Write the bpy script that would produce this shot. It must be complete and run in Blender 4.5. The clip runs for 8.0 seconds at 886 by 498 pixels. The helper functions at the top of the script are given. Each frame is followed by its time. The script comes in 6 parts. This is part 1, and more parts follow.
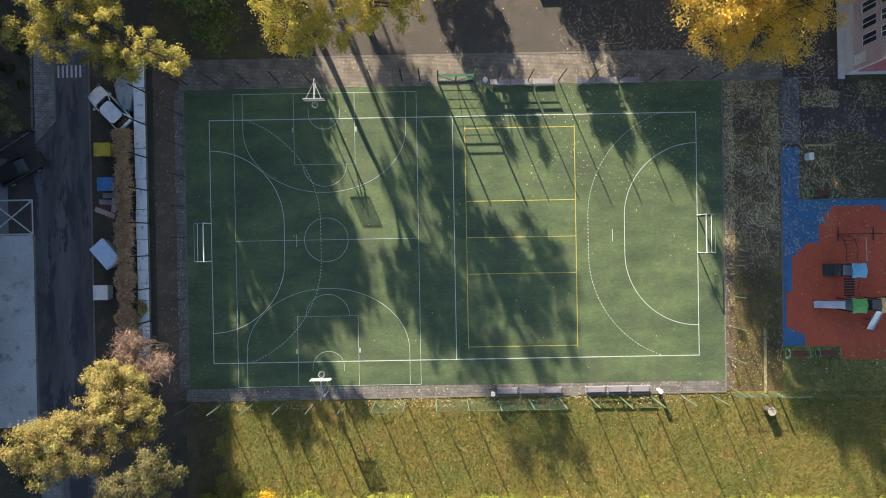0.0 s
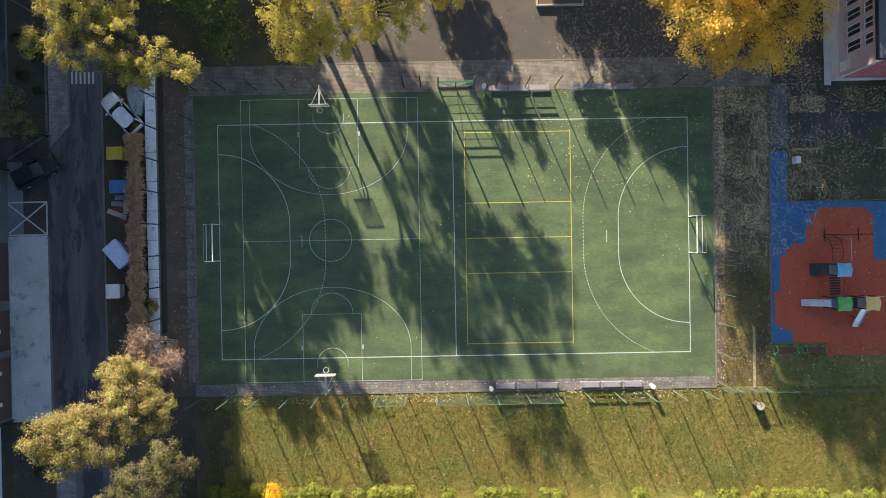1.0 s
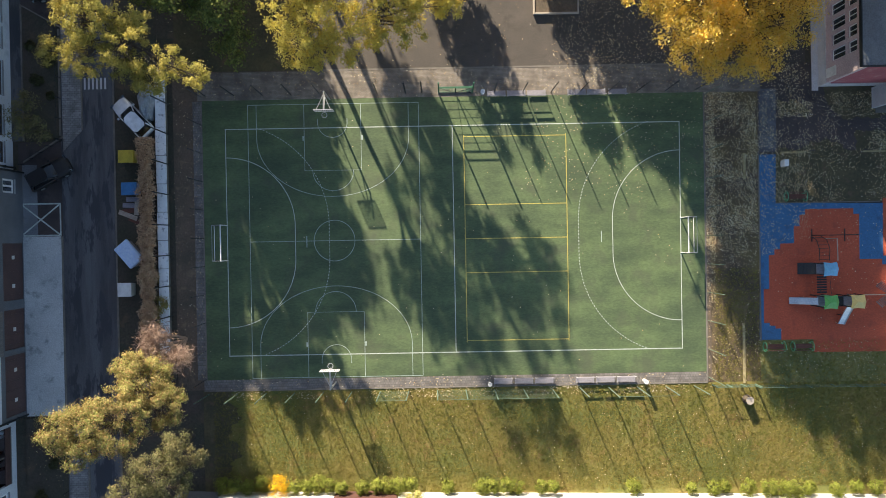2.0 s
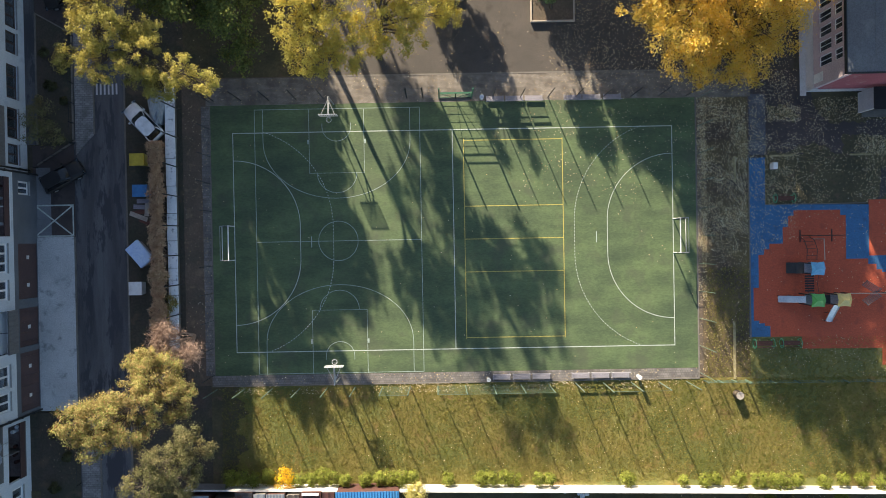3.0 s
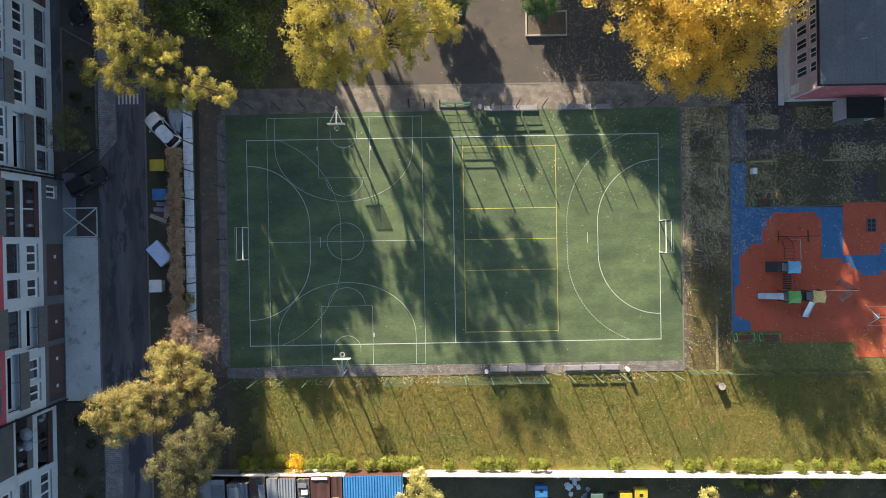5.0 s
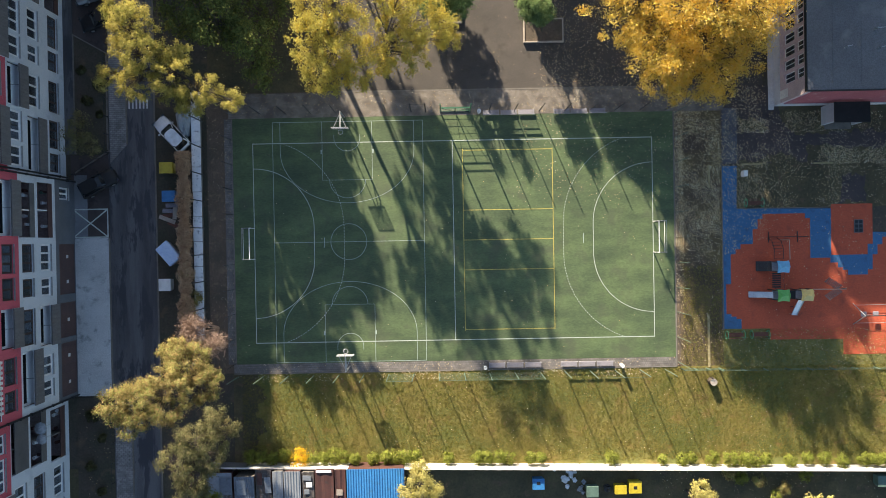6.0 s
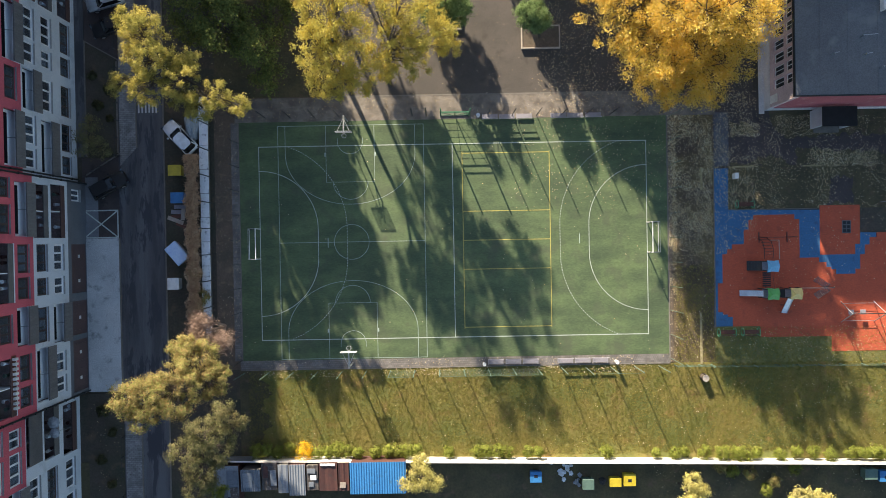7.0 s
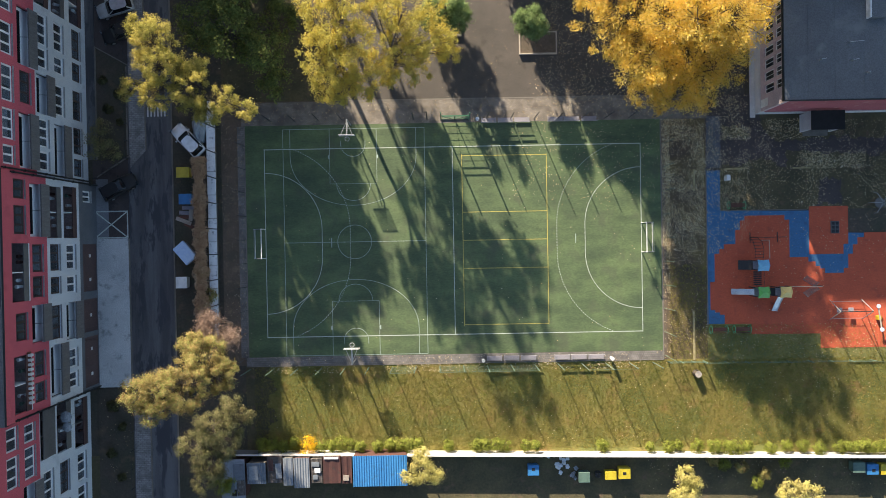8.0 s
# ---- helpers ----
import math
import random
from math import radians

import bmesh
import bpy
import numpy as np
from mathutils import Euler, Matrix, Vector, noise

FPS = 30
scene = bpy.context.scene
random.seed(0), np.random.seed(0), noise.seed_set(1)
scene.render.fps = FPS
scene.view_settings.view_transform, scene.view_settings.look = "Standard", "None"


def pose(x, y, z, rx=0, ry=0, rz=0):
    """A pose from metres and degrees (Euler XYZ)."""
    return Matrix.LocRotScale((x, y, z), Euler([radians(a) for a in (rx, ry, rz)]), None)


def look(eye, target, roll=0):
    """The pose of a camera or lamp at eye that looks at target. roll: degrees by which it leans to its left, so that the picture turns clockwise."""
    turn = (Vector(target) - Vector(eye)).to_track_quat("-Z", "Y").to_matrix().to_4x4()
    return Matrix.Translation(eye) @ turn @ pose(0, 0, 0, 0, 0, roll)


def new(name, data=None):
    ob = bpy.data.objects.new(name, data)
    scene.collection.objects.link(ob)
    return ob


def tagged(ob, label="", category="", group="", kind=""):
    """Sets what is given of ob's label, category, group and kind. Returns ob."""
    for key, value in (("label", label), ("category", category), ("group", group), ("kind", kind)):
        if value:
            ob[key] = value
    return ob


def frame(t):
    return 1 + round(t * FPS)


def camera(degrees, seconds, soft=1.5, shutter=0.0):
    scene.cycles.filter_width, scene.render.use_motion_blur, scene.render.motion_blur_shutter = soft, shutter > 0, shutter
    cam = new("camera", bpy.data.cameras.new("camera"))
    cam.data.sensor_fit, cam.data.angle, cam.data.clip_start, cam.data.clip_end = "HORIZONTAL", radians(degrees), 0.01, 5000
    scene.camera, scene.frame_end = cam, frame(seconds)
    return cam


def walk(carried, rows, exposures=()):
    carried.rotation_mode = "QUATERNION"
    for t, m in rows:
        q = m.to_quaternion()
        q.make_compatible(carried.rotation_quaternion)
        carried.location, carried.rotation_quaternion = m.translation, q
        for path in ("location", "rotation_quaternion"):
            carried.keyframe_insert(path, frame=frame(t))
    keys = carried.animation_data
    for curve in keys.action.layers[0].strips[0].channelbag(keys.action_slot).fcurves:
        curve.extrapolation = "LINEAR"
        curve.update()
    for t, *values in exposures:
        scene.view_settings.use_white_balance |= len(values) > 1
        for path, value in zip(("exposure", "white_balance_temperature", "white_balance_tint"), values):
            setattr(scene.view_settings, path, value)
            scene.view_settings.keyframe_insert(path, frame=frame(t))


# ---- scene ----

# camera: a drone that rises straight up over the court, looking down
cam = camera(63.0, 8.0, soft=0.9)
ROWS = [
    (0.0, -0.94, -0.38, 59.54), (0.5, -0.95, -0.36, 60.61), (1.0, -0.955, -0.345, 61.69), (1.5, -0.965, -0.335, 62.76),
    (3.0, -1.00, -0.305, 65.99), (3.5, -1.02, -0.29, 67.07), (4.0, -1.035, -0.28, 68.16), (4.5, -1.045, -0.275, 69.26),
    (6.0, -1.085, -0.245, 72.59), (6.5, -1.09, -0.235, 73.70), (7.0, -1.105, -0.225, 74.81), (7.5, -1.12, -0.225, 75.93), (8.0, -1.13, -0.23, 77.04),
]
walk(cam, [(t, pose(x, y, z, -0.485, 0.012, -1.03)) for t, x, y, z in ROWS])

# light: low autumn sun and a clear sky
SUN = Vector((-0.379 * 0.94, 0.925 * 0.94, 0.342))
sky_world = bpy.data.worlds.new("sky_world")
scene.world = sky_world
sky_world.use_nodes = True
_nt = sky_world.node_tree
_sky = _nt.nodes.new("ShaderNodeTexSky")
_sky.sky_type, _sky.sun_disc = "NISHITA", False
_sky.sun_elevation, _sky.sun_rotation = radians(20), radians(337.7)
_sky.ozone_density = 1.6
_nt.links.new(_sky.outputs[0], _nt.nodes["Background"].inputs[0])
_nt.nodes["Background"].inputs[1].default_value = 0.070
sun_data = bpy.data.lights.new("sun", "SUN")
sun_data.energy, sun_data.angle, sun_data.color = 5.0, radians(0.53), (1.0, 0.865, 0.665)
sun_lamp = new("sun", sun_data)
sun_lamp.matrix_world = look(SUN * 100, (0, 0, 0))
scene.view_settings.exposure = 1.73


# ---------------------------------------------------------------- materials
def ramp_mix(nt, fac, a, b, lo=0.35, hi=0.65):
    r = nt.nodes.new("ShaderNodeValToRGB")
    r.color_ramp.elements[0].position, r.color_ramp.elements[1].position = lo, hi
    r.color_ramp.elements[0].color, r.color_ramp.elements[1].color = (*a, 1), (*b, 1)
    nt.links.new(fac, r.inputs[0])
    return r.outputs[0]


def noise_node(nt, coord, scale, detail=4.0, stretch=None, rough=0.6):
    if stretch:
        m = nt.nodes.new("ShaderNodeMapping")
        m.inputs["Scale"].default_value = stretch
        nt.links.new(coord, m.inputs[0])
        coord = m.outputs[0]
    n = nt.nodes.new("ShaderNodeTexNoise")
    n.inputs["Scale"].default_value, n.inputs["Detail"].default_value = scale, detail
    n.inputs["Roughness"].default_value = rough
    nt.links.new(coord, n.inputs["Vector"])
    return n.outputs[0]


def mixed(nt, fac, a, b, kind="MIX"):
    m = nt.nodes.new("ShaderNodeMix")
    m.data_type, m.blend_type = "RGBA", kind
    for sock, v in ((m.inputs[0], fac), (m.inputs[6], a), (m.inputs[7], b)):
        if isinstance(v, (int, float)):
            sock.default_value = v
        elif isinstance(v, tuple):
            sock.default_value = (*v, 1)
        else:
            nt.links.new(v, sock)
    return m.outputs[2]


def blank(name):
    m = bpy.data.materials.new(name)
    m.use_nodes = True
    nt = m.node_tree
    return m, nt, nt.nodes["Principled BSDF"]


def coords(nt, world):
    if world:
        return nt.nodes.new("ShaderNodeNewGeometry").outputs["Position"]
    return nt.nodes.new("ShaderNodeTexCoord").outputs["Object"]


def bumped(nt, bsdf, height, strength, distance):
    b = nt.nodes.new("ShaderNodeBump")
    b.inputs["Strength"].default_value, b.inputs["Distance"].default_value = strength, distance
    nt.links.new(height, b.inputs["Height"])
    nt.links.new(b.outputs[0], bsdf.inputs["Normal"])


def surface(name, a, b, big=0.6, fine=9.0, c=None, rough=0.8, bump=0.3, depth=0.02, world=True, metal=0.0, stretch=None, speck=0.5, lo=0.35, hi=0.65):
    """A weathered surface: two colours in broad patches, a fine grain over them, and stains in a third colour."""
    m, nt, bsdf = blank(name)
    co = coords(nt, world)
    col = ramp_mix(nt, noise_node(nt, co, big, 5, stretch), a, b, lo, hi)
    grain = noise_node(nt, co, fine, 5, None, 0.7)
    col = mixed(nt, speck, col, ramp_mix(nt, grain, (0.25, 0.25, 0.25), (0.78, 0.78, 0.78), 0.3, 0.7), "OVERLAY")
    if c:
        stain = ramp_mix(nt, noise_node(nt, co, big * 2.7, 6, stretch), (0, 0, 0), (1, 1, 1), 0.56, 0.7)
        col = mixed(nt, stain, col, c)
    nt.links.new(col, bsdf.inputs["Base Color"])
    bsdf.inputs["Roughness"].default_value, bsdf.inputs["Metallic"].default_value = rough, metal
    if bump:
        bumped(nt, bsdf, grain, bump, depth)
    return m


def paint(name, colour, rough=0.45, metal=0.0, wear=0.25):
    dark = tuple(v * 0.7 for v in colour)
    return surface(name, colour, dark, 1.3, 14, None, rough, 0.08, 0.004, False, metal, None, wear)


def pavers(name, a, b, joint, width, height, leaf=None, turn=0.0, amount=0.6):
    m, nt, bsdf = blank(name)
    co = coords(nt, True)
    mp = nt.nodes.new("ShaderNodeMapping")
    mp.inputs["Rotation"].default_value = (0, 0, turn)
    nt.links.new(co, mp.inputs[0])
    br = nt.nodes.new("ShaderNodeTexBrick")
    br.inputs["Color1"].default_value, br.inputs["Color2"].default_value, br.inputs["Mortar"].default_value = (*a, 1), (*b, 1), (*joint, 1)
    br.inputs["Scale"].default_value, br.inputs["Mortar Size"].default_value = 1.0, 0.012
    br.inputs["Brick Width"].default_value, br.inputs["Row Height"].default_value = width, height
    nt.links.new(mp.outputs[0], br.inputs["Vector"])
    dirt = noise_node(nt, co, 0.8, 6)
    col = mixed(nt, ramp_mix(nt, dirt, (0, 0, 0), (amount, amount, amount), 0.42, 0.62), br.outputs[0], joint)
    if leaf:
        col = mixed(nt, ramp_mix(nt, noise_node(nt, co, 3.2, 8, None, 0.75), (0, 0, 0), (0.8, 0.8, 0.8), 0.58, 0.66), col, leaf)
    nt.links.new(col, bsdf.inputs["Base Color"])
    bsdf.inputs["Roughness"].default_value = 0.85
    bumped(nt, bsdf, br.outputs["Fac"], -0.4, 0.01)
    return m


def foliage(name, shades, glow=0.35, other=None, patchy=0.7):
    """Leaves: each takes its own tint, some boughs lean to another colour, and light comes through."""
    m, nt, bsdf = blank(name)
    geo = nt.nodes.new("ShaderNodeNewGeometry")

    def tints(cols):
        r = nt.nodes.new("ShaderNodeValToRGB")
        while len(r.color_ramp.elements) < len(cols):
            r.color_ramp.elements.new(0.5)
        for k, (e, c) in enumerate(zip(r.color_ramp.elements, cols)):
            e.position, e.color = k / (len(cols) - 1), (*c, 1)
        nt.links.new(geo.outputs["Random Per Island"], r.inputs[0])
        return r.outputs[0]

    col = tints(shades)
    if other:
        where = ramp_mix(nt, noise_node(nt, geo.outputs["Position"], 0.55, 4), (0, 0, 0), (0.85, 0.85, 0.85), 0.47, 0.62)
        col = mixed(nt, where, col, tints(other))
    tone = ramp_mix(nt, noise_node(nt, geo.outputs["Position"], 1.7, 6, None, 0.75), (0.22, 0.22, 0.22), (0.76, 0.76, 0.76), 0.36, 0.64)
    col = mixed(nt, patchy, col, tone, "OVERLAY")
    nt.links.new(col, bsdf.inputs["Base Color"])
    bsdf.inputs["Roughness"].default_value = 0.85
    bsdf.inputs["Specular IOR Level"].default_value = 0.08
    tr = nt.nodes.new("ShaderNodeBsdfTranslucent")
    nt.links.new(col, tr.inputs[0])
    mx = nt.nodes.new("ShaderNodeMixShader")
    mx.inputs[0].default_value = glow
    nt.links.new(bsdf.outputs[0], mx.inputs[1])
    nt.links.new(tr.outputs[0], mx.inputs[2])
    nt.links.new(mx.outputs[0], nt.nodes["Material Output"].inputs[0])
    return m


M = {}
M["soil"] = surface("soil", (0.076, 0.059, 0.046), (0.050, 0.052, 0.033), 0.25, 5, (0.114, 0.084, 0.054), 0.95, 0.6, 0.06)
M["litter"] = surface("leaf_litter", (0.136, 0.097, 0.069), (0.087, 0.071, 0.051), 0.5, 7, (0.184, 0.132, 0.083), 0.95, 0.7, 0.06)
M["lawn"] = surface("lawn", (0.215, 0.172, 0.048), (0.128, 0.139, 0.037), 0.17, 6, (0.250, 0.155, 0.058), 0.95, 0.8, 0.08, lo=0.4, hi=0.6)
M["edge_grass"] = surface("edge_grass", (0.20, 0.19, 0.066), (0.135, 0.145, 0.050), 0.3, 5, (0.22, 0.18, 0.085), 0.95, 0.7, 0.06)
M["verge"] = surface("patchy_verge", (0.150, 0.112, 0.046), (0.078, 0.057, 0.040), 0.35, 6, (0.180, 0.120, 0.068), 0.95, 0.8, 0.08)
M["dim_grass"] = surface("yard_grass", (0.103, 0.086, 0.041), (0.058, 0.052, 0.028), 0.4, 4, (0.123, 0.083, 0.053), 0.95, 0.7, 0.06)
M["straw"] = surface("matted_straw", (0.42, 0.35, 0.19), (0.24, 0.19, 0.09), 1.6, 9, (0.52, 0.45, 0.28), 0.95, 0.8, 0.06)
M["asphalt"] = surface("asphalt", (0.078, 0.060, 0.056), (0.053, 0.043, 0.041), 0.3, 12, (0.037, 0.029, 0.030), 0.88, 0.25, 0.01)
M["yard_asphalt"] = surface("yard_asphalt", (0.088, 0.075, 0.065), (0.063, 0.055, 0.048), 0.25, 11, (0.053, 0.045, 0.038), 0.9, 0.25, 0.01)
M["road"] = None
M["concrete"] = surface("concrete_apron", (0.517, 0.531, 0.531), (0.409, 0.422, 0.426), 0.3, 9, (0.199, 0.207, 0.213), 0.85, 0.2, 0.01)
M["kerb"] = surface("kerb_concrete", (0.187, 0.167, 0.143), (0.132, 0.119, 0.105), 1.2, 14, None, 0.9, 0.3, 0.01)
M["court"] = None
M["line_white"] = surface("white_line_paint", (0.515, 0.552, 0.515), (0.368, 0.414, 0.368), 2.5, 25, (0.202, 0.258, 0.202), 0.6, 0.1, 0.003)
M["line_faint"] = surface("worn_line_paint", (0.40, 0.47, 0.43), (0.27, 0.34, 0.30), 2.0, 25, (0.14, 0.20, 0.15), 0.6, 0.1, 0.003)
M["line_yellow"] = surface("yellow_line_paint", (0.50, 0.41, 0.09), (0.36, 0.31, 0.08), 2.0, 25, (0.17, 0.20, 0.09), 0.6, 0.1, 0.003)
M["rubber_red"] = surface("red_rubber", (0.47, 0.092, 0.042), (0.40, 0.077, 0.036), 0.35, 8, (0.31, 0.066, 0.036), 0.9, 0.2, 0.008)
M["rubber_blue"] = surface("blue_rubber", (0.048, 0.147, 0.286), (0.042, 0.125, 0.243), 0.4, 8, (0.041, 0.096, 0.182), 0.9, 0.2, 0.008)
M["pavers"] = pavers("brick_pavers", (0.26, 0.226, 0.19), (0.19, 0.165, 0.142), (0.095, 0.080, 0.066), 0.22, 0.11, (0.24, 0.17, 0.09), 0.0, 0.85)
M["pavers_plain"] = pavers("grey_pavers", (0.216, 0.197, 0.185), (0.156, 0.143, 0.133), (0.068, 0.063, 0.057), 0.22, 0.22, (0.160, 0.122, 0.077), 0.0, 0.6)
M["pavers_walk"] = pavers("walk_pavers", (0.300, 0.290, 0.283), (0.216, 0.209, 0.204), (0.096, 0.092, 0.090), 0.4, 0.2, (0.10, 0.085, 0.07), 0.0, 0.6)
M["pavers_path"] = pavers("path_pavers", (0.165, 0.172, 0.195), (0.120, 0.125, 0.142), (0.050, 0.050, 0.056), 0.2, 0.1, (0.13, 0.10, 0.07), 0.0, 0.6)
M["bark"] = surface("bark", (0.085, 0.065, 0.048), (0.05, 0.040, 0.032), 2.5, 18, (0.12, 0.11, 0.09), 0.95, 0.8, 0.03, False)
M["twig"] = surface("dry_twigs", (0.48, 0.34, 0.25), (0.34, 0.24, 0.17), 1.5, 9, None, 0.9, 0, 0, False)
M["steel"] = surface("galvanised_steel", (0.45, 0.46, 0.46), (0.33, 0.34, 0.35), 3, 20, None, 0.45, 0, 0, False, 0.7)
M["bench_tube"] = paint("pale_bench_tube", (0.55, 0.56, 0.58), 0.5)
M["dark_steel"] = paint("dark_steel", (0.028, 0.032, 0.034), 0.5, 0.3)
M["ring_green"] = paint("bright_green_steel", (0.10, 0.40, 0.20), 0.5)
M["green_steel"] = paint("green_steel", (0.05, 0.16, 0.09), 0.5)
M["pale_green_steel"] = paint("pale_green_steel", (0.11, 0.165, 0.115), 0.5)
M["white_paint"] = paint("white_paint", (0.78, 0.78, 0.76), 0.45)
M["wall_white"] = surface("limewashed_wall", (0.744, 0.716, 0.670), (0.651, 0.623, 0.577), 0.5, 8, (0.484, 0.456, 0.409), 0.9, 0.25, 0.015)
M["coping"] = surface("chipped_coping", (0.900, 0.900, 0.910), (0.780, 0.790, 0.810), 1.2, 6, (0.320, 0.320, 0.340), 0.85, 0.4, 0.02)
M["wood"] = surface("bench_wood", (0.27, 0.255, 0.285), (0.20, 0.19, 0.21), 1.2, 16, None, 0.8, 0.2, 0.005, False, 0, (1, 9, 9))
M["wood_red"] = surface("stained_wood", (0.15, 0.055, 0.035), (0.10, 0.040, 0.028), 1.2, 16, None, 0.75, 0.2, 0.005, False, 0, (1, 9, 9))
M["grey_render"] = surface("grey_render", (0.62, 0.66, 0.71), (0.56, 0.60, 0.65), 0.25, 12, (0.49, 0.53, 0.58), 0.9, 0.15, 0.008)
M["red_render"] = surface("red_render", (0.56, 0.108, 0.140), (0.50, 0.096, 0.126), 0.25, 12, (0.44, 0.086, 0.113), 0.9, 0.15, 0.008)
M["dark_base"] = surface("dark_plinth", (0.138, 0.150, 0.169), (0.106, 0.115, 0.131), 0.5, 12, None, 0.7, 0.15, 0.008)
M["brown_door"] = surface("brown_door_paint", (0.102, 0.058, 0.053), (0.078, 0.046, 0.043), 0.8, 10, None, 0.5, 0.1, 0.005, False)
M["panel_grey"] = surface("dark_grey_sheet", (0.144, 0.138, 0.135), (0.106, 0.103, 0.103), 0.8, 12, None, 0.55, 0.1, 0.004, False)
M["panel_front"] = surface("weathered_grey_sheet", (0.183, 0.176, 0.176), (0.140, 0.134, 0.134), 0.8, 12, (0.117, 0.109, 0.109), 0.6, 0.15, 0.006, False, 0, (0.780, 5.460, 0.780))
M["balcony_white"] = surface("white_balcony_tiles", (0.92, 0.92, 0.91), (0.86, 0.86, 0.86), 0.8, 10, None, 0.6, 0.05, 0.003, False)
M["pale_slab"] = surface("pale_balcony_slab", (0.75, 0.78, 0.82), (0.62, 0.65, 0.69), 0.8, 10, None, 0.8, 0.1, 0.005, False)
M["window_white"] = paint("white_window_plastic", (0.86, 0.87, 0.88), 0.35, 0, 0.1)
M["window_brown"] = paint("brown_window_wood", (0.06, 0.040, 0.034), 0.5)
M["loggia_floor"] = surface("brown_loggia_tiles", (0.36, 0.30, 0.29), (0.26, 0.21, 0.205), 1.0, 6, (0.360, 0.315, 0.300), 0.8, 0.1, 0.005, False)
M["loggia_wall"] = surface("maroon_loggia_wall", (0.26, 0.10, 0.10), (0.19, 0.075, 0.078), 0.9, 8, (0.30, 0.22, 0.21), 0.8, 0.1, 0.005, False)
M["curtain"] = surface("grey_curtain_cloth", (0.468, 0.494, 0.546), (0.338, 0.364, 0.403), 1.2, 9, None, 0.9, 0.2, 0.01, False, 0, (1.300, 7.800, 1.300))
M["asphalt_pale"] = surface("pale_asphalt", (0.194, 0.203, 0.219), (0.144, 0.150, 0.163), 0.35, 11, (0.112, 0.117, 0.125), 0.85, 0.2, 0.01)
M["interior"] = surface("room_plaster", (0.312, 0.289, 0.265), (0.250, 0.234, 0.218), 0.5, 6, None, 0.9, 0, 0)
M["roof_felt"] = surface("roof_felt", (0.130, 0.135, 0.140), (0.092, 0.096, 0.102), 0.14, 8, (0.168, 0.171, 0.168), 0.85, 0.25, 0.01)
M["school_wall"] = surface("pinkish_render", (0.525, 0.413, 0.425), (0.438, 0.344, 0.356), 0.3, 10, None, 0.9, 0.15, 0.008)
M["school_red"] = surface("brick_red_render", (0.338, 0.098, 0.117), (0.273, 0.081, 0.099), 0.3, 10, (0.390, 0.208, 0.195), 0.9, 0.2, 0.01)
M["school_pale"] = surface("pale_plinth", (0.552, 0.540, 0.552), (0.432, 0.426, 0.438), 0.5, 10, None, 0.9, 0.15, 0.01)
M["tin_blue"] = surface("blue_sheet_metal", (0.045, 0.21, 0.46), (0.035, 0.17, 0.39), 0.6, 8, (0.05, 0.15, 0.28), 0.5, 0.05, 0.004, False)
M["tin_grey"] = surface("grey_sheet_metal", (0.15, 0.17, 0.20), (0.11, 0.125, 0.15), 0.7, 8, (0.075, 0.08, 0.09), 0.55, 0.1, 0.006, False)
M["tin_pale"] = surface("pale_sheet_metal", (0.24, 0.26, 0.285), (0.18, 0.195, 0.215), 0.7, 8, None, 0.5, 0.1, 0.006, False)
M["tin_rust"] = surface("rusty_sheet_metal", (0.085, 0.034, 0.028), (0.062, 0.026, 0.022), 0.7, 8, (0.055, 0.034, 0.03), 0.75, 0.2, 0.008, False)
M["felt_mossy"] = surface("mossy_roofing", (0.10, 0.085, 0.078), (0.055, 0.048, 0.044), 1.4, 7, (0.24, 0.23, 0.225), 0.9, 0.4, 0.02, False)
M["plastic_yellow"] = paint("yellow_plastic", (0.508, 0.394, 0.029), 0.4)
M["plastic_blue"] = paint("blue_plastic", (0.040, 0.185, 0.422), 0.4)
M["plastic_green"] = paint("grey_green_plastic", (0.10, 0.16, 0.13), 0.4)
M["plastic_black"] = paint("black_plastic", (0.02, 0.02, 0.021), 0.5)
M["tarp"] = surface("pale_blue_tarp", (0.50, 0.64, 0.86), (0.42, 0.55, 0.76), 1.5, 7, None, 0.6, 0.4, 0.02, False)
M["grey_sheeting"] = surface("crumpled_grey_sheeting", (0.30, 0.33, 0.36), (0.20, 0.22, 0.25), 2.5, 8, None, 0.7, 0.5, 0.03, False)
M["roof_sky"] = paint("sky_blue_play_roof", (0.16, 0.46, 0.72), 0.4)
M["roof_green"] = paint("green_play_roof", (0.11, 0.42, 0.10), 0.4)
M["roof_yellow"] = paint("yellow_play_roof", (0.72, 0.56, 0.20), 0.4)
M["slide"] = surface("slide_steel", (0.60, 0.62, 0.64), (0.48, 0.50, 0.53), 1.2, 10, None, 0.35, 0, 0, False, 0.6)
M["car_silver"] = paint("silver_car_paint", (0.50, 0.53, 0.57), 0.25, 0.4, 0.05)
M["car_white"] = paint("white_car_paint", (0.84, 0.86, 0.88), 0.25, 0.1, 0.05)
M["car_black"] = paint("black_car_paint", (0.012, 0.012, 0.014), 0.6, 0.0, 0.05)
M["tyre"] = paint("tyre_rubber", (0.018, 0.018, 0.018), 0.9)
M["stump"] = surface("cut_timber", (0.42, 0.36, 0.30), (0.32, 0.27, 0.22), 2.5, 15, None, 0.9, 0.2, 0.01, False)


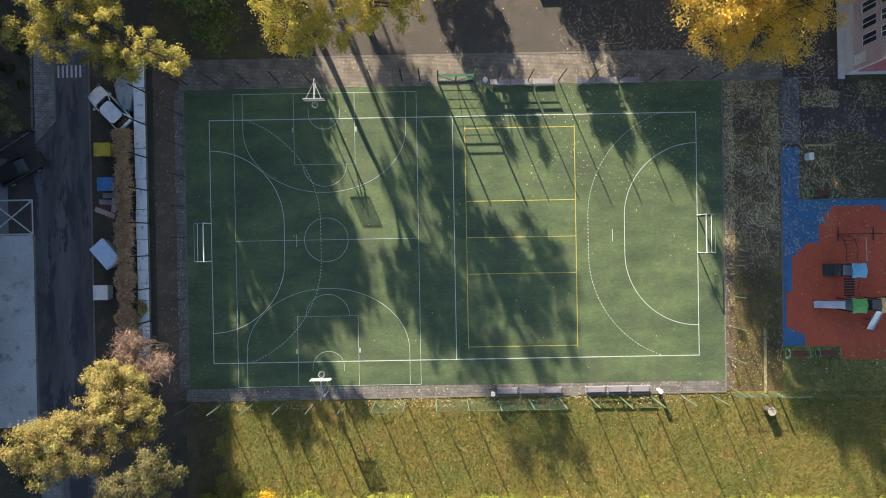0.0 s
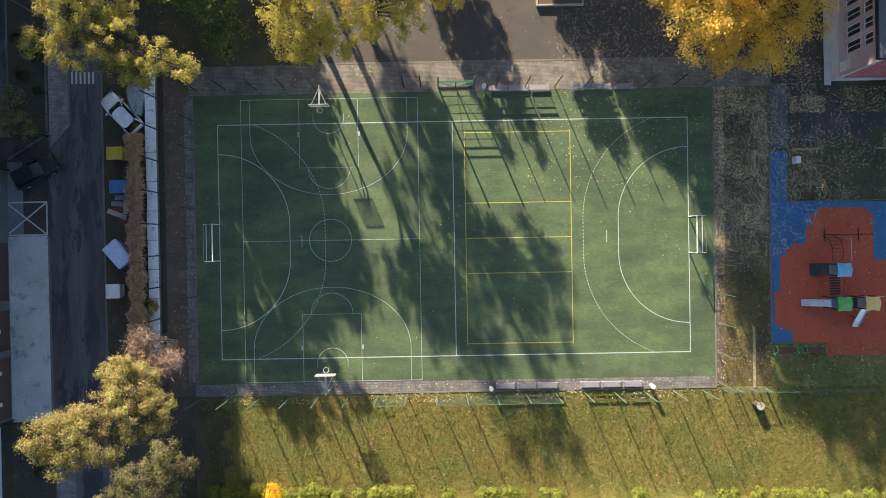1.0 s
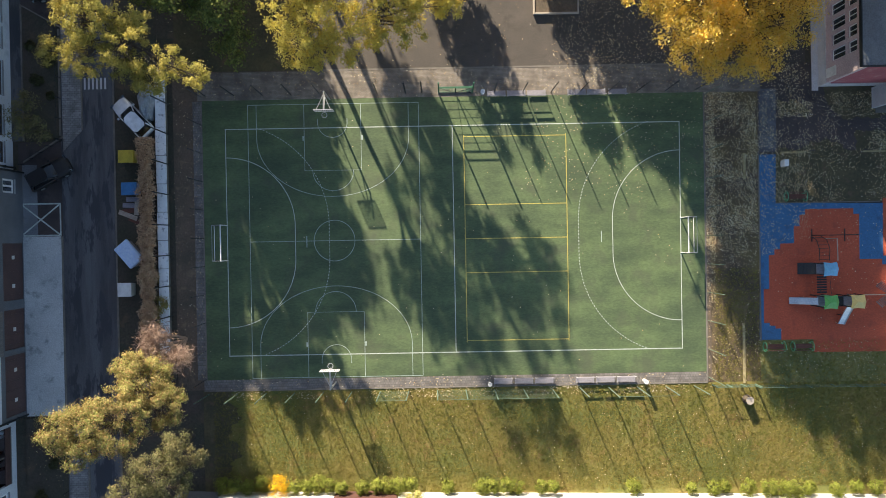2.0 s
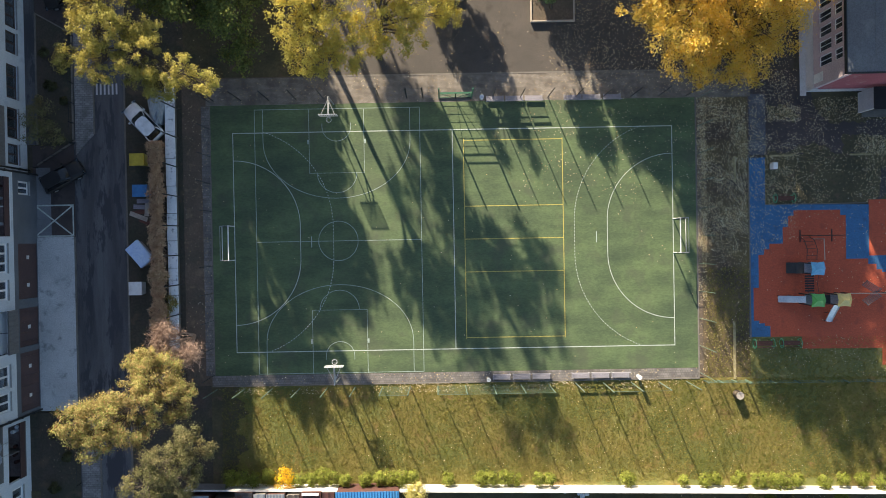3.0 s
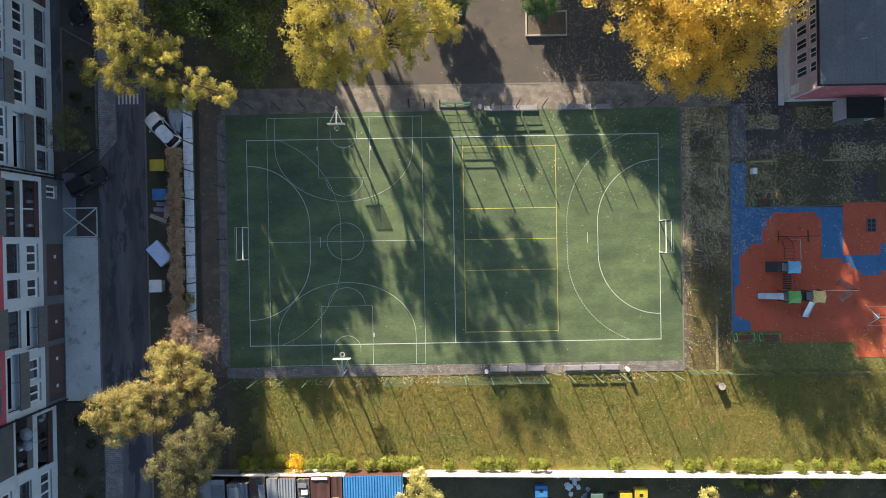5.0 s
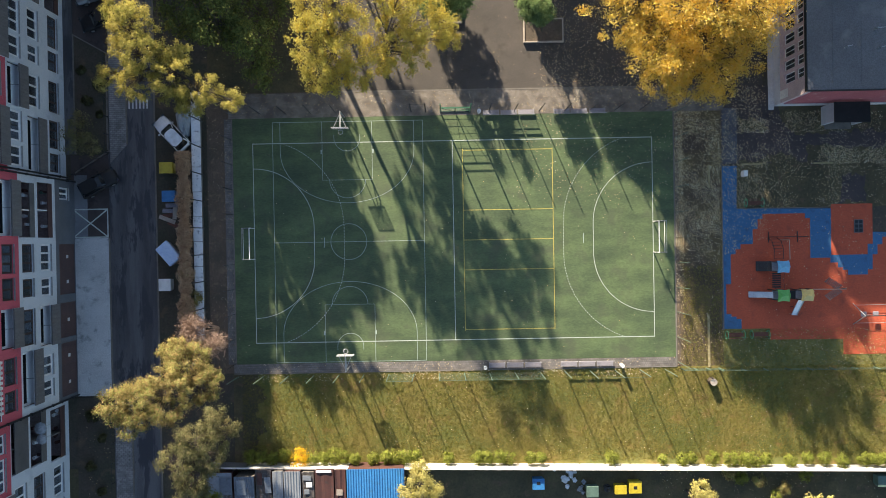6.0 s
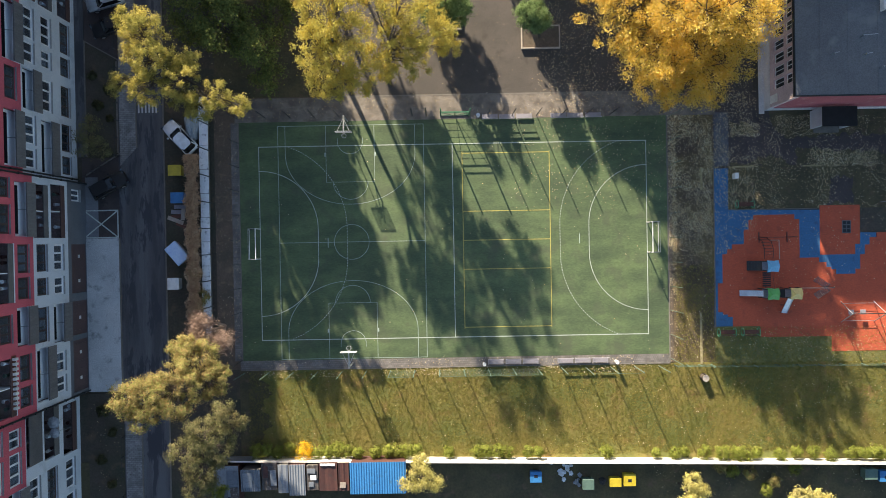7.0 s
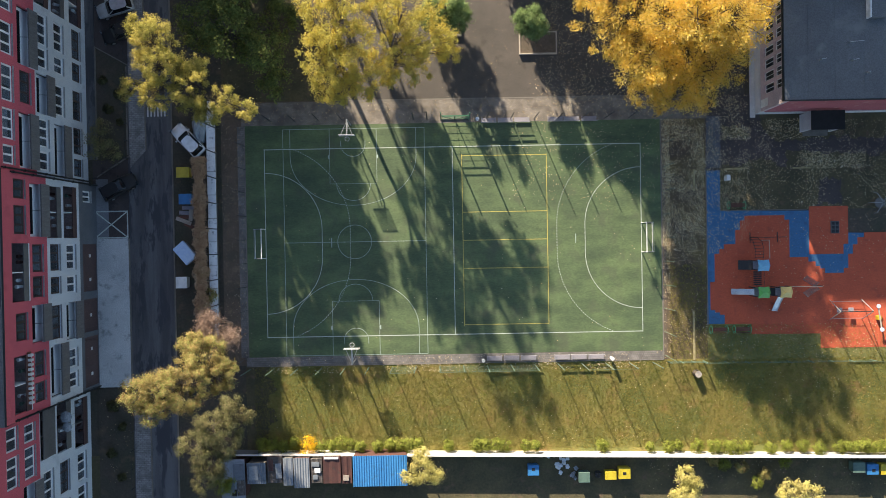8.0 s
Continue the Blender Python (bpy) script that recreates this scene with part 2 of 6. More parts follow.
def court_material():
    m, nt, bsdf = blank("green_court_coating")
    co = coords(nt, True)
    base = ramp_mix(nt, noise_node(nt, co, 0.16, 5), (0.058, 0.087, 0.042), (0.091, 0.129, 0.056), 0.36, 0.64)
    bands = noise_node(nt, co, 1.0, 5, (0.22, 0.62, 1.0))
    base = mixed(nt, 0.65, base, ramp_mix(nt, bands, (0.30, 0.32, 0.33), (0.66, 0.66, 0.60), 0.36, 0.64), "OVERLAY")
    grain = noise_node(nt, co, 5.5, 5, (0.6, 1.3, 1.0), 0.75)
    base = mixed(nt, 0.55, base, ramp_mix(nt, grain, (0.25, 0.25, 0.25), (0.75, 0.75, 0.75), 0.3, 0.7), "OVERLAY")
    damp = ramp_mix(nt, noise_node(nt, co, 0.33, 6), (0, 0, 0), (0.75, 0.75, 0.75), 0.52, 0.68)
    base = mixed(nt, damp, base, (0.064, 0.076, 0.046))
    nt.links.new(base, bsdf.inputs["Base Color"])
    bsdf.inputs["Roughness"].default_value = 0.75
    bumped(nt, bsdf, grain, 0.12, 0.005)
    return m


M["court"] = court_material()


def road_material():
    """Old asphalt, paler down the middle of each lane, with hard-edged damp patches along it."""
    m, nt, bsdf = blank("road_asphalt")
    co = coords(nt, True)
    base = ramp_mix(nt, noise_node(nt, co, 0.5, 5, (1.4, 0.14, 1)), (0.072, 0.071, 0.075), (0.122, 0.122, 0.128), 0.40, 0.60)
    grain = noise_node(nt, co, 11, 5, None, 0.7)
    base = mixed(nt, 0.4, base, ramp_mix(nt, grain, (0.25, 0.25, 0.25), (0.76, 0.76, 0.76), 0.3, 0.7), "OVERLAY")
    damp = ramp_mix(nt, noise_node(nt, co, 0.8, 8, (1.1, 0.22, 1), 0.68), (0, 0, 0), (1, 1, 1), 0.515, 0.545)
    base = mixed(nt, damp, base, (0.040, 0.042, 0.050))
    nt.links.new(base, bsdf.inputs["Base Color"])
    nt.links.new(ramp_mix(nt, damp, (0.85, 0.85, 0.85), (0.45, 0.45, 0.45), 0.0, 1.0), bsdf.inputs["Roughness"])
    bumped(nt, bsdf, grain, 0.15, 0.008)
    return m


M["road"] = road_material()


def glass_material(name, tint, rough):
    m, nt, bsdf = blank(name)
    bsdf.inputs["Base Color"].default_value = (*tint, 1)
    bsdf.inputs["Roughness"].default_value = rough
    bsdf.inputs["Transmission Weight"].default_value = 0.9
    bsdf.inputs["IOR"].default_value = 1.45
    return m


M["glass"] = glass_material("window_glass", (0.40, 0.46, 0.53), 0.03)
M["car_glass"] = paint("dark_car_glass", (0.010, 0.012, 0.015), 0.08, 0, 0.02)
YELLOW = foliage("yellow_leaves", [(0.572, 0.462, 0.088), (0.748, 0.583, 0.110), (0.594, 0.506, 0.132), (0.462, 0.440, 0.121), (0.814, 0.660, 0.198)], 0.6, [(0.418, 0.407, 0.099), (0.528, 0.462, 0.121), (0.363, 0.341, 0.099)], 0.6)
AMBER = foliage("amber_leaves", [(0.827, 0.598, 0.120), (0.890, 0.693, 0.170), (0.784, 0.598, 0.150), (0.933, 0.756, 0.320), (0.763, 0.546, 0.120)], 0.85, [(0.636, 0.546, 0.140), (0.763, 0.619, 0.180), (0.572, 0.493, 0.130), (0.890, 0.662, 0.330)], 0.5)
OLIVE = foliage("olive_gold_leaves", [(0.302, 0.302, 0.095), (0.381, 0.364, 0.123), (0.224, 0.263, 0.084), (0.426, 0.235, 0.112), (0.470, 0.426, 0.190)], 0.42, [(0.157, 0.202, 0.062), (0.381, 0.190, 0.090), (0.129, 0.168, 0.056), (0.403, 0.291, 0.146)], 0.85)
DIM = foliage("dim_garden_leaves", [(0.09, 0.10, 0.05), (0.12, 0.12, 0.06), (0.08, 0.07, 0.04)], 0.3)
PALE = foliage("pale_olive_leaves", [(0.46, 0.42, 0.13), (0.56, 0.50, 0.19), (0.40, 0.38, 0.13), (0.62, 0.52, 0.16)], 0.42, [(0.36, 0.36, 0.13), (0.50, 0.44, 0.22), (0.60, 0.46, 0.10)], 0.6)
MOSSY = foliage("dull_green_leaves", [(0.16, 0.16, 0.070), (0.21, 0.20, 0.090), (0.13, 0.14, 0.060), (0.26, 0.22, 0.13)], 0.4, [(0.115, 0.125, 0.055), (0.22, 0.17, 0.095), (0.25, 0.215, 0.085)], 0.7)
GOLDEN = foliage("green_gold_leaves", [(0.448, 0.382, 0.087), (0.560, 0.458, 0.114), (0.347, 0.327, 0.087), (0.594, 0.491, 0.185)], 0.45, [(0.246, 0.262, 0.068), (0.347, 0.316, 0.082), (0.190, 0.185, 0.060)], 0.8)
GREEN = foliage("green_leaves", [(0.135, 0.165, 0.050), (0.175, 0.210, 0.058), (0.105, 0.135, 0.043), (0.25, 0.26, 0.070)], 0.40, [(0.27, 0.25, 0.060), (0.085, 0.115, 0.040), (0.20, 0.20, 0.055)], 0.8)
EVERGREEN = foliage("evergreen_leaves", [(0.11, 0.17, 0.06), (0.16, 0.225, 0.085), (0.21, 0.27, 0.115), (0.12, 0.17, 0.05)], 0.25)
HEDGE = foliage("hedge_leaves", [(0.181, 0.211, 0.036), (0.241, 0.267, 0.047), (0.129, 0.159, 0.031), (0.327, 0.310, 0.086)], 0.3)
GOLD = foliage("gold_leaves", [(0.70, 0.43, 0.02), (0.80, 0.52, 0.03), (0.60, 0.40, 0.03)])
GRASS = foliage("grass_blades", [(0.243, 0.207, 0.050), (0.180, 0.176, 0.041), (0.314, 0.241, 0.083), (0.153, 0.164, 0.036)], 0.35, [(0.168, 0.181, 0.040), (0.138, 0.157, 0.036), (0.219, 0.191, 0.050)], 0.5)
FALLEN = foliage("dry_leaves", [(0.60, 0.46, 0.24), (0.74, 0.62, 0.38), (0.40, 0.27, 0.13), (0.82, 0.74, 0.54), (0.64, 0.44, 0.17)], 0.1)
TWIGS = foliage("pinkish_twigs", [(0.279, 0.196, 0.156), (0.344, 0.248, 0.200), (0.213, 0.148, 0.116)], 0.15)
VINES = foliage("withered_vine_leaves", [(0.550, 0.370, 0.227), (0.654, 0.464, 0.302), (0.430, 0.284, 0.168), (0.705, 0.533, 0.370)], 0.25)


# ---------------------------------------------------------------- mesh helpers
def part(name, bm, material, parent=None, label=""):
    me = bpy.data.meshes.new(name)
    bm.to_mesh(me)
    bm.free()
    me.materials.append(material)
    ob = new(name, me)
    ob.parent = parent
    if label:
        ob["label"] = label
    return ob


def thing(name, at, label, category, group="", kind="", turn=0.0):
    ob = new(name)
    ob.matrix_basis = pose(*at, 0, 0, turn)
    ob.empty_display_size = 0.2
    return tagged(ob, label, category, group, kind)


def box(bm, x0, x1, y0, y1, z0, z1, bevel=0.0, m=None):
    r = bmesh.ops.create_cube(bm, size=1.0)
    t = Matrix.Translation(((x0 + x1) / 2, (y0 + y1) / 2, (z0 + z1) / 2)) @ Matrix.Diagonal((x1 - x0, y1 - y0, z1 - z0, 1))
    bmesh.ops.transform(bm, matrix=(m @ t) if m else t, verts=r["verts"])
    if bevel:
        edges = list({e for v in r["verts"] for e in v.link_edges})
        bmesh.ops.bevel(bm, geom=edges, offset=bevel, segments=1, affect="EDGES")
    return bm


def boxes(*items, bevel=0.0):
    bm = bmesh.new()
    for i in items:
        box(bm, *i, bevel=bevel)
    return bm


def tube(bm, pts, radii, seg=6, cap=True):
    """A tapered round bar through the points."""
    pts = [Vector(p) for p in pts]
    rings = []
    for i, p in enumerate(pts):
        d = (pts[min(i + 1, len(pts) - 1)] - pts[max(i - 1, 0)]).normalized()
        u = d.cross(Vector((0.31, 0.17, 0.93)))
        u = u.normalized() if u.length > 1e-4 else Vector((1, 0, 0))
        w = d.cross(u)
        r = radii[i] if isinstance(radii, (list, tuple)) else radii
        rings.append([bm.verts.new(p + (u * math.cos(a) + w * math.sin(a)) * r) for a in (k * 2 * math.pi / seg for k in range(seg))])
    for a, b in zip(rings, rings[1:]):
        for k in range(seg):
            bm.faces.new((a[k], a[(k + 1) % seg], b[(k + 1) % seg], b[k]))
    if cap:
        bm.faces.new(rings[0][::-1])
        bm.faces.new(rings[-1])
    return bm


def tubes(*runs, seg=6):
    bm = bmesh.new()
    for pts, r in runs:
        tube(bm, pts, r, seg)
    return bm


def prism(outline, z0, z1):
    bm = bmesh.new()
    low = [bm.verts.new((x, y, z0)) for x, y in outline]
    top = [bm.verts.new((x, y, z1)) for x, y in outline]
    n = len(outline)
    bm.faces.new(top)
    bm.faces.new(low[::-1])
    for k in range(n):
        bm.faces.new((low[k], low[(k + 1) % n], top[(k + 1) % n], top[k]))
    bmesh.ops.recalc_face_normals(bm, faces=bm.faces)
    return bm


def leaf_mesh(name, centres, size, rng, upright=0.0, narrow=0.6, facing=None):
    """One mesh of small bent leaves, two triangles each, at the centres; facing gives the way that each leaf turns its face."""
    n = len(centres)
    a = rng.normal(size=(n, 3))
    a /= np.linalg.norm(a, axis=1)[:, None]
    up = np.tile(np.array([0.0, 0.0, 1.0]), (n, 1)) * upright + rng.normal(size=(n, 3)) * (1 - upright)
    if facing is not None:
        up = facing / (np.linalg.norm(facing, axis=1)[:, None] + 1e-6) + rng.normal(size=(n, 3)) * 0.38
    b = np.cross(a, up)
    b /= np.linalg.norm(b, axis=1)[:, None] + 1e-9
    if upright or facing is not None:
        a = np.cross(up, b)
        a /= np.linalg.norm(a, axis=1)[:, None] + 1e-9
    nrm = np.cross(a, b)
    s = size * rng.uniform(0.6, 1.35, (n, 1))
    v = np.stack([centres - a * s * 0.5, centres + b * s * 0.5 * narrow + nrm * s * 0.12, centres + a * s * 0.5, centres - b * s * 0.5 * narrow + nrm * s * 0.12], 1)
    return raw_mesh(name, v.reshape(-1, 3), np.arange(4 * n).reshape(n, 4))


def raw_mesh(name, verts, quads):
    me = bpy.data.meshes.new(name)
    n, k = len(quads), quads.shape[1]
    me.vertices.add(len(verts))
    me.vertices.foreach_set("co", np.asarray(verts, dtype=np.float32).ravel())
    me.loops.add(n * k)
    me.loops.foreach_set("vertex_index", quads.astype(np.int32).ravel())
    me.polygons.add(n)
    me.polygons.foreach_set("loop_start", (np.arange(n) * k).astype(np.int32))
    me.update(calc_edges=True)
    return me


def mesh_part(name, me, material, parent=None, label=""):
    me.materials.append(material)
    ob = new(name, me)
    ob.parent = parent
    if label:
        ob["label"] = label
    return ob


def structure(name, bm, material, label, category):
    return tagged(part(name, bm, material), label, category, "", "structure")


# ---------------------------------------------------------------- ground and paving
def ground_sheet():
    bm = bmesh.new()
    bmesh.ops.create_grid(bm, x_segments=40, y_segments=40, size=900)
    for v in bm.verts:
        v.co.z = -0.06
    return bm


def slab(name, outline, z, material, label, category):
    return structure(name, prism(outline, -0.08, z), material, label, category)


def rect(x0, x1, y0, y1):
    return [(x0, y0), (x1, y0), (x1, y1), (x0, y1)]


structure("ground", ground_sheet(), M["soil"], "bare brown earth with thin grass all round", "ground")
slab("ground_court_side", rect(-24.6, 27.0, -13.0, 17.0), -0.01, M["litter"], "leaf-strewn earth strip round the sports court", "ground")
slab("lawn", rect(-22.4, 75.0, -24.0, -13.05), 0.0, M["lawn"], "sunlit yellowing lawn below the court", "lawn")
# The darker grass colour stands for shade over the lawn's west end.
slab("lawn_west", [(-22.4, -22.6), (-19.6, -22.6)] + [(-19.7 + 0.5 * math.sin(k * 0.31) + 0.22 * math.sin(k * 0.9) + 0.12 * math.sin(k * 2.3), -22.4 + 0.155 * k) for k in range(1, 60)] + [(-19.6, -13.05), (-22.4, -13.05)], 0.008, M["dim_grass"], "rough leaf-strewn end of the lawn with shade put into its colour", "lawn")
slab("lawn_east", rect(22.62, 26.9, -13.05, 12.5), 0.006, M["verge"], "yellowing grass strip beside the court", "lawn")
slab("lawn_playground", rect(26.6, 75.0, -13.2, -9.4), 0.004, M["edge_grass"], "green grass edge of the playground", "lawn")
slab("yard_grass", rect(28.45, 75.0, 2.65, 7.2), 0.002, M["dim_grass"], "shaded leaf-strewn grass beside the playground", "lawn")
slab("yard_asphalt", rect(-12.4, 31.2, 15.05, 60.0), 0.01, M["yard_asphalt"], "worn brownish asphalt school yard", "asphalt")
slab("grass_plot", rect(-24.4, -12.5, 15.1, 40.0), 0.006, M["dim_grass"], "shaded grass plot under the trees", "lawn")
slab("path_school", rect(27.05, 28.55, 7.22, 12.75), 0.014, M["pavers_path"], "bluish-grey block-paved path to the playground", "path")
slab("pavement_school", rect(27.0, 75.0, 7.2, 15.0), 0.008, M["asphalt"], "dark leaf-strewn asphalt in front of the school", "pavement")


def ragged(corners, amp, seed):
    """An outline through the corners whose sides wander, as worn grass does."""
    out = []
    for (x0, y0), (x1, y1) in zip(corners, corners[1:] + corners[:1]):
        n = max(2, int(math.hypot(x1 - x0, y1 - y0) / 0.18))
        for k in range(n):
            x, y = x0 + (x1 - x0) * k / n, y0 + (y1 - y0) * k / n
            out.append((x + amp * noise.noise(Vector((x * 1.5, y * 1.5, seed))) + 0.4 * amp * noise.noise(Vector((x * 5, y * 5, seed))),
                        y + amp * noise.noise(Vector((x * 1.5, y * 1.5, seed + 7))) + 0.4 * amp * noise.noise(Vector((x * 5, y * 5, seed + 7)))))
    return out


WORN = [[(28.8, 10.4), (31.3, 10.2), (31.9, 10.8), (30.4, 11.6), (28.8, 11.4)],
        [(33.4, 10.8), (34.4, 9.8), (35.9, 10.1), (39.9, 10.3), (40.1, 10.5), (44.9, 10.1), (60.0, 10.0), (60.0, 13.0), (32.6, 13.0)],
        [(35.6, 7.0), (60.0, 7.0), (60.0, 8.3), (44.8, 8.4), (39.8, 8.6), (35.6, 9.0)],
        [(28.8, 7.0), (35.0, 7.0), (34.4, 7.6), (33.2, 8.2), (31.8, 7.9), (30.2, 7.5), (28.9, 7.6)]]
for k, corners in enumerate(WORN):
    slab("lawn_worn_%d" % (k + 1), ragged(corners, 0.5, 3.0 + 11 * k), 0.0105 + 0.0004 * k, M["dim_grass"], "worn grass patch strewn with dry leaves before the school", "lawn")
slab("earth_patch", ragged([(38.8, 3.2), (41.5, 3.2), (41.3, 5.9), (38.9, 5.8)], 0.6, 61.0), 0.005, M["asphalt"], "bare dark trodden patch in the shaded grass", "ground")
slab("pavement_north", rect(-22.4, 27.2, 12.55, 15.0), 0.03, M["pavers"], "brick-paved strip with drifts of dry leaves", "pavement")
slab("pavement_south", rect(-22.3, 22.2, -13.0, -12.12), 0.03, M["pavers_plain"], "narrow block-paved strip along the court", "pavement")
slab("pavement_west", rect(-22.85, -22.12, -12.1, 12.5), 0.03, M["pavers_plain"], "narrow paved strip beside the court", "pavement")
slab("pavement_east", rect(22.24, 22.6, -13.0, 12.5), 0.03, M["litter"], "narrow leaf-covered earth strip beside the court", "pavement")
slab("road", rect(-34.5, -29.85, -60.0, 70.0), 0.01, M["road"], "patched grey asphalt access road with damp stains", "road")
slab("parking_ground", rect(-29.7, -25.9, -60.0, 70.0), 0.02, M["soil"], "dark earth parking strip beside the wall", "ground")
slab("concrete_apron", rect(-38.0, -34.55, -15.0, 0.85), 0.10, M["concrete"], "pale stained concrete apron along the building", "pavement")
slab("asphalt_forecourt", rect(-38.3, -34.5, 0.85, 9.2), 0.012, M["asphalt"], "dark asphalt forecourt of the building", "asphalt")
slab("asphalt_strip", rect(-38.0, -36.7, 0.86, 7.2), 0.0135, M["asphalt_pale"], "paler asphalt strip at the foot of the building", "asphalt")
slab("asphalt_parking", [(-37.8, 21.35), (-34.35, 19.35), (-34.35, 40.0), (-37.8, 40.0)], 0.05, M["asphalt"], "dark asphalt parking place by the front garden", "asphalt")
slab("garden_north", rect(-37.8, -34.6, 9.4, 60.0), 0.03, M["soil"], "dark shaded front garden", "garden")
slab("garden_south", rect(-38.2, -34.5, -60.0, -15.2), 0.03, M["soil"], "dark shaded front garden", "garden")
slab("pavement_walk", [(-34.3, 8.3), (-32.55, 10.2), (-32.5, 60.0), (-34.3, 60.0)], 0.09, M["pavers_walk"], "grey block-paved footpath beside the road", "pavement")
slab("pavement_walk_south", rect(-34.35, -32.7, -60.0, -15.4), 0.09, M["pavers_walk"], "grey block-paved footpath beside the road", "pavement")
slab("pavement_facade", rect(-39.1, -37.85, 9.3, 60.0), 0.06, M["road"], "narrow concrete strip at the foot of the facade", "pavement")
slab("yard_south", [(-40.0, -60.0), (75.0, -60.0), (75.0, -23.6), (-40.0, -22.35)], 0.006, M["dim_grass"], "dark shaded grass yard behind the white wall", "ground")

KERBS = [("kerb", rect(-12.4, 27.0, 15.0, 15.14), 0.042), ("kerb", rect(-29.85, -29.7, -60, 70), 0.11), ("kerb", rect(-32.65, -32.52, 10.2, 60), 0.12),
         ("kerb", rect(-32.7, -32.56, -60, -15.4), 0.12), ("kerb", rect(22.12, 22.24, -13.0, 12.5), 0.06), ("kerb", rect(-22.12, -22.02, -12.1, 12.5), 0.06),
         ("kerb", rect(-22.3, 22.2, -13.12, -13.0), 0.06), ("kerb", rect(-34.62, -34.48, -15.0, 0.85), 0.12),
         ("kerb", [(-37.82, 21.2), (-34.35, 19.2), (-34.35, 19.34), (-37.82, 21.34)], 0.13), ("kerb", [(-37.82, 7.36), (-34.3, 9.55), (-34.3, 9.7), (-37.82, 7.52)], 0.13),
         ("kerb", rect(-37.84, -37.72, 9.3, 21.2), 0.13), ("kerb", rect(-34.58, -34.42, 9.7, 19.1), 0.14), ("kerb", rect(26.9, 27.0, -9.5, 7.2), 0.07), ("kerb", rect(28.4, 37.6, 2.62, 2.7), 0.07)]
for k, (nm, ol, zz) in enumerate(KERBS):
    slab("kerb_%d" % (k + 1), ol, zz, M["kerb"], "weathered concrete kerb edging", "kerb")

slab("edging_school", rect(36.2, 38.2, 7.0, 7.16), 0.05, M["straw"], "low ridge of dry matted grass over an old edging", "edging")
slab("edging_yard", rect(28.9, 31.1, 7.02, 7.18), 0.05, M["straw"], "low ridge of dry matted grass over an old edging", "edging")
slab("edging_verge", rect(25.6, 25.8, 4.8, 7.1), 0.05, M["straw"], "low ridge of dry matted grass over an old edging", "edging")
slab("edging_straw", rect(25.32, 25.56, -13.2, -7.9), 0.05, M["straw"], "pale ridge of dry matted grass over an old edging", "edging")

# ---------------------------------------------------------------- the sports court
court = structure("floor_court", prism(rect(-22.02, 22.12, -12.1, 12.55), -0.05, 0.02), M["court"], "green coated sports court with worn markings", "sports court")
LINE_Z = 0.024


def strip(points, width, z=LINE_Z, closed=False):
    bm = bmesh.new()
    n = len(points)
    L, R = [], []
    for i in range(n):
        a = Vector(points[(i - 1) % n] if (closed or i) else points[0])
        b = Vector(points[(i + 1) % n] if (closed or i < n - 1) else points[-1])
        d = (b - a).normalized()
        o = Vector((-d.y, d.x)) * width / 2
        p = Vector(points[i])
        L.append(bm.verts.new((*(p + o), z)))
        R.append(bm.verts.new((*(p - o), z)))
    for i in range(n if closed else n - 1):
        j = (i + 1) % n
        bm.faces.new((L[i], R[i], R[j], L[j]))
    bmesh.ops.recalc_face_normals(bm, faces=bm.faces)
    return bm


def arc(cx, cy, r, a0, a1, n=36):
    return [(cx + r * math.cos(radians(a0 + (a1 - a0) * k / n)), cy + r * math.sin(radians(a0 + (a1 - a0) * k / n))) for k in range(n + 1)]


def line(points, material, width=0.07, lift=0.0, closed=False):
    part("court_line", strip(points, width, LINE_Z + lift, closed), material, court)


W, FA, YE = M["line_white"], M["line_faint"], M["line_yellow"]
# handball
for yy in (10, -10):
    line([(-20.04, yy), (20.04, yy)], W, 0.075)
for xx in (-20, 20):
    line([(xx, -10), (xx, 10)], W, 0.065, 0.002)
line([(0, -10), (0, 10)], W, 0.065, 0.002)
for s in (-1, 1):
    line([(s * (20 - p[0]), p[1]) for p in arc(0, 1.5, 6, 90, 0) + arc(0, -1.5, 6, 0, -90)], W, 0.055, 0.004)
    dashes = [(s * (20 - p[0]), p[1]) for p in arc(0, 1.5, 9, 72, 0, 30) + [(9, 0.75), (9, 0.0), (9, -0.75)] + arc(0, -1.5, 9, 0, -72, 30)]
    fine_pts = []
    for p, q in zip(dashes, dashes[1:]):
        m = max(1, round(math.dist(p, q) / 0.05))
        fine_pts += [(p[0] + (q[0] - p[0]) * k / m, p[1] + (q[1] - p[1]) * k / m) for k in range(m)]
    for k in range(0, len(fine_pts) - 4, 6):
        line([fine_pts[k], fine_pts[k + 3]], W, 0.06, 0.004)
    line([(s * 13, -0.5), (s * 13, 0.5)], FA, 0.07)
# volleyball
for yy in (9.0, 3.0, 0.0, -3.0, -9.0):
    line([(1.0, yy), (10.0, yy)], YE, 0.065, 0.003)
for xx in (1.0, 10.0):
    line([(xx, -9.15), (xx, 9.15)], YE, 0.065, 0.005)
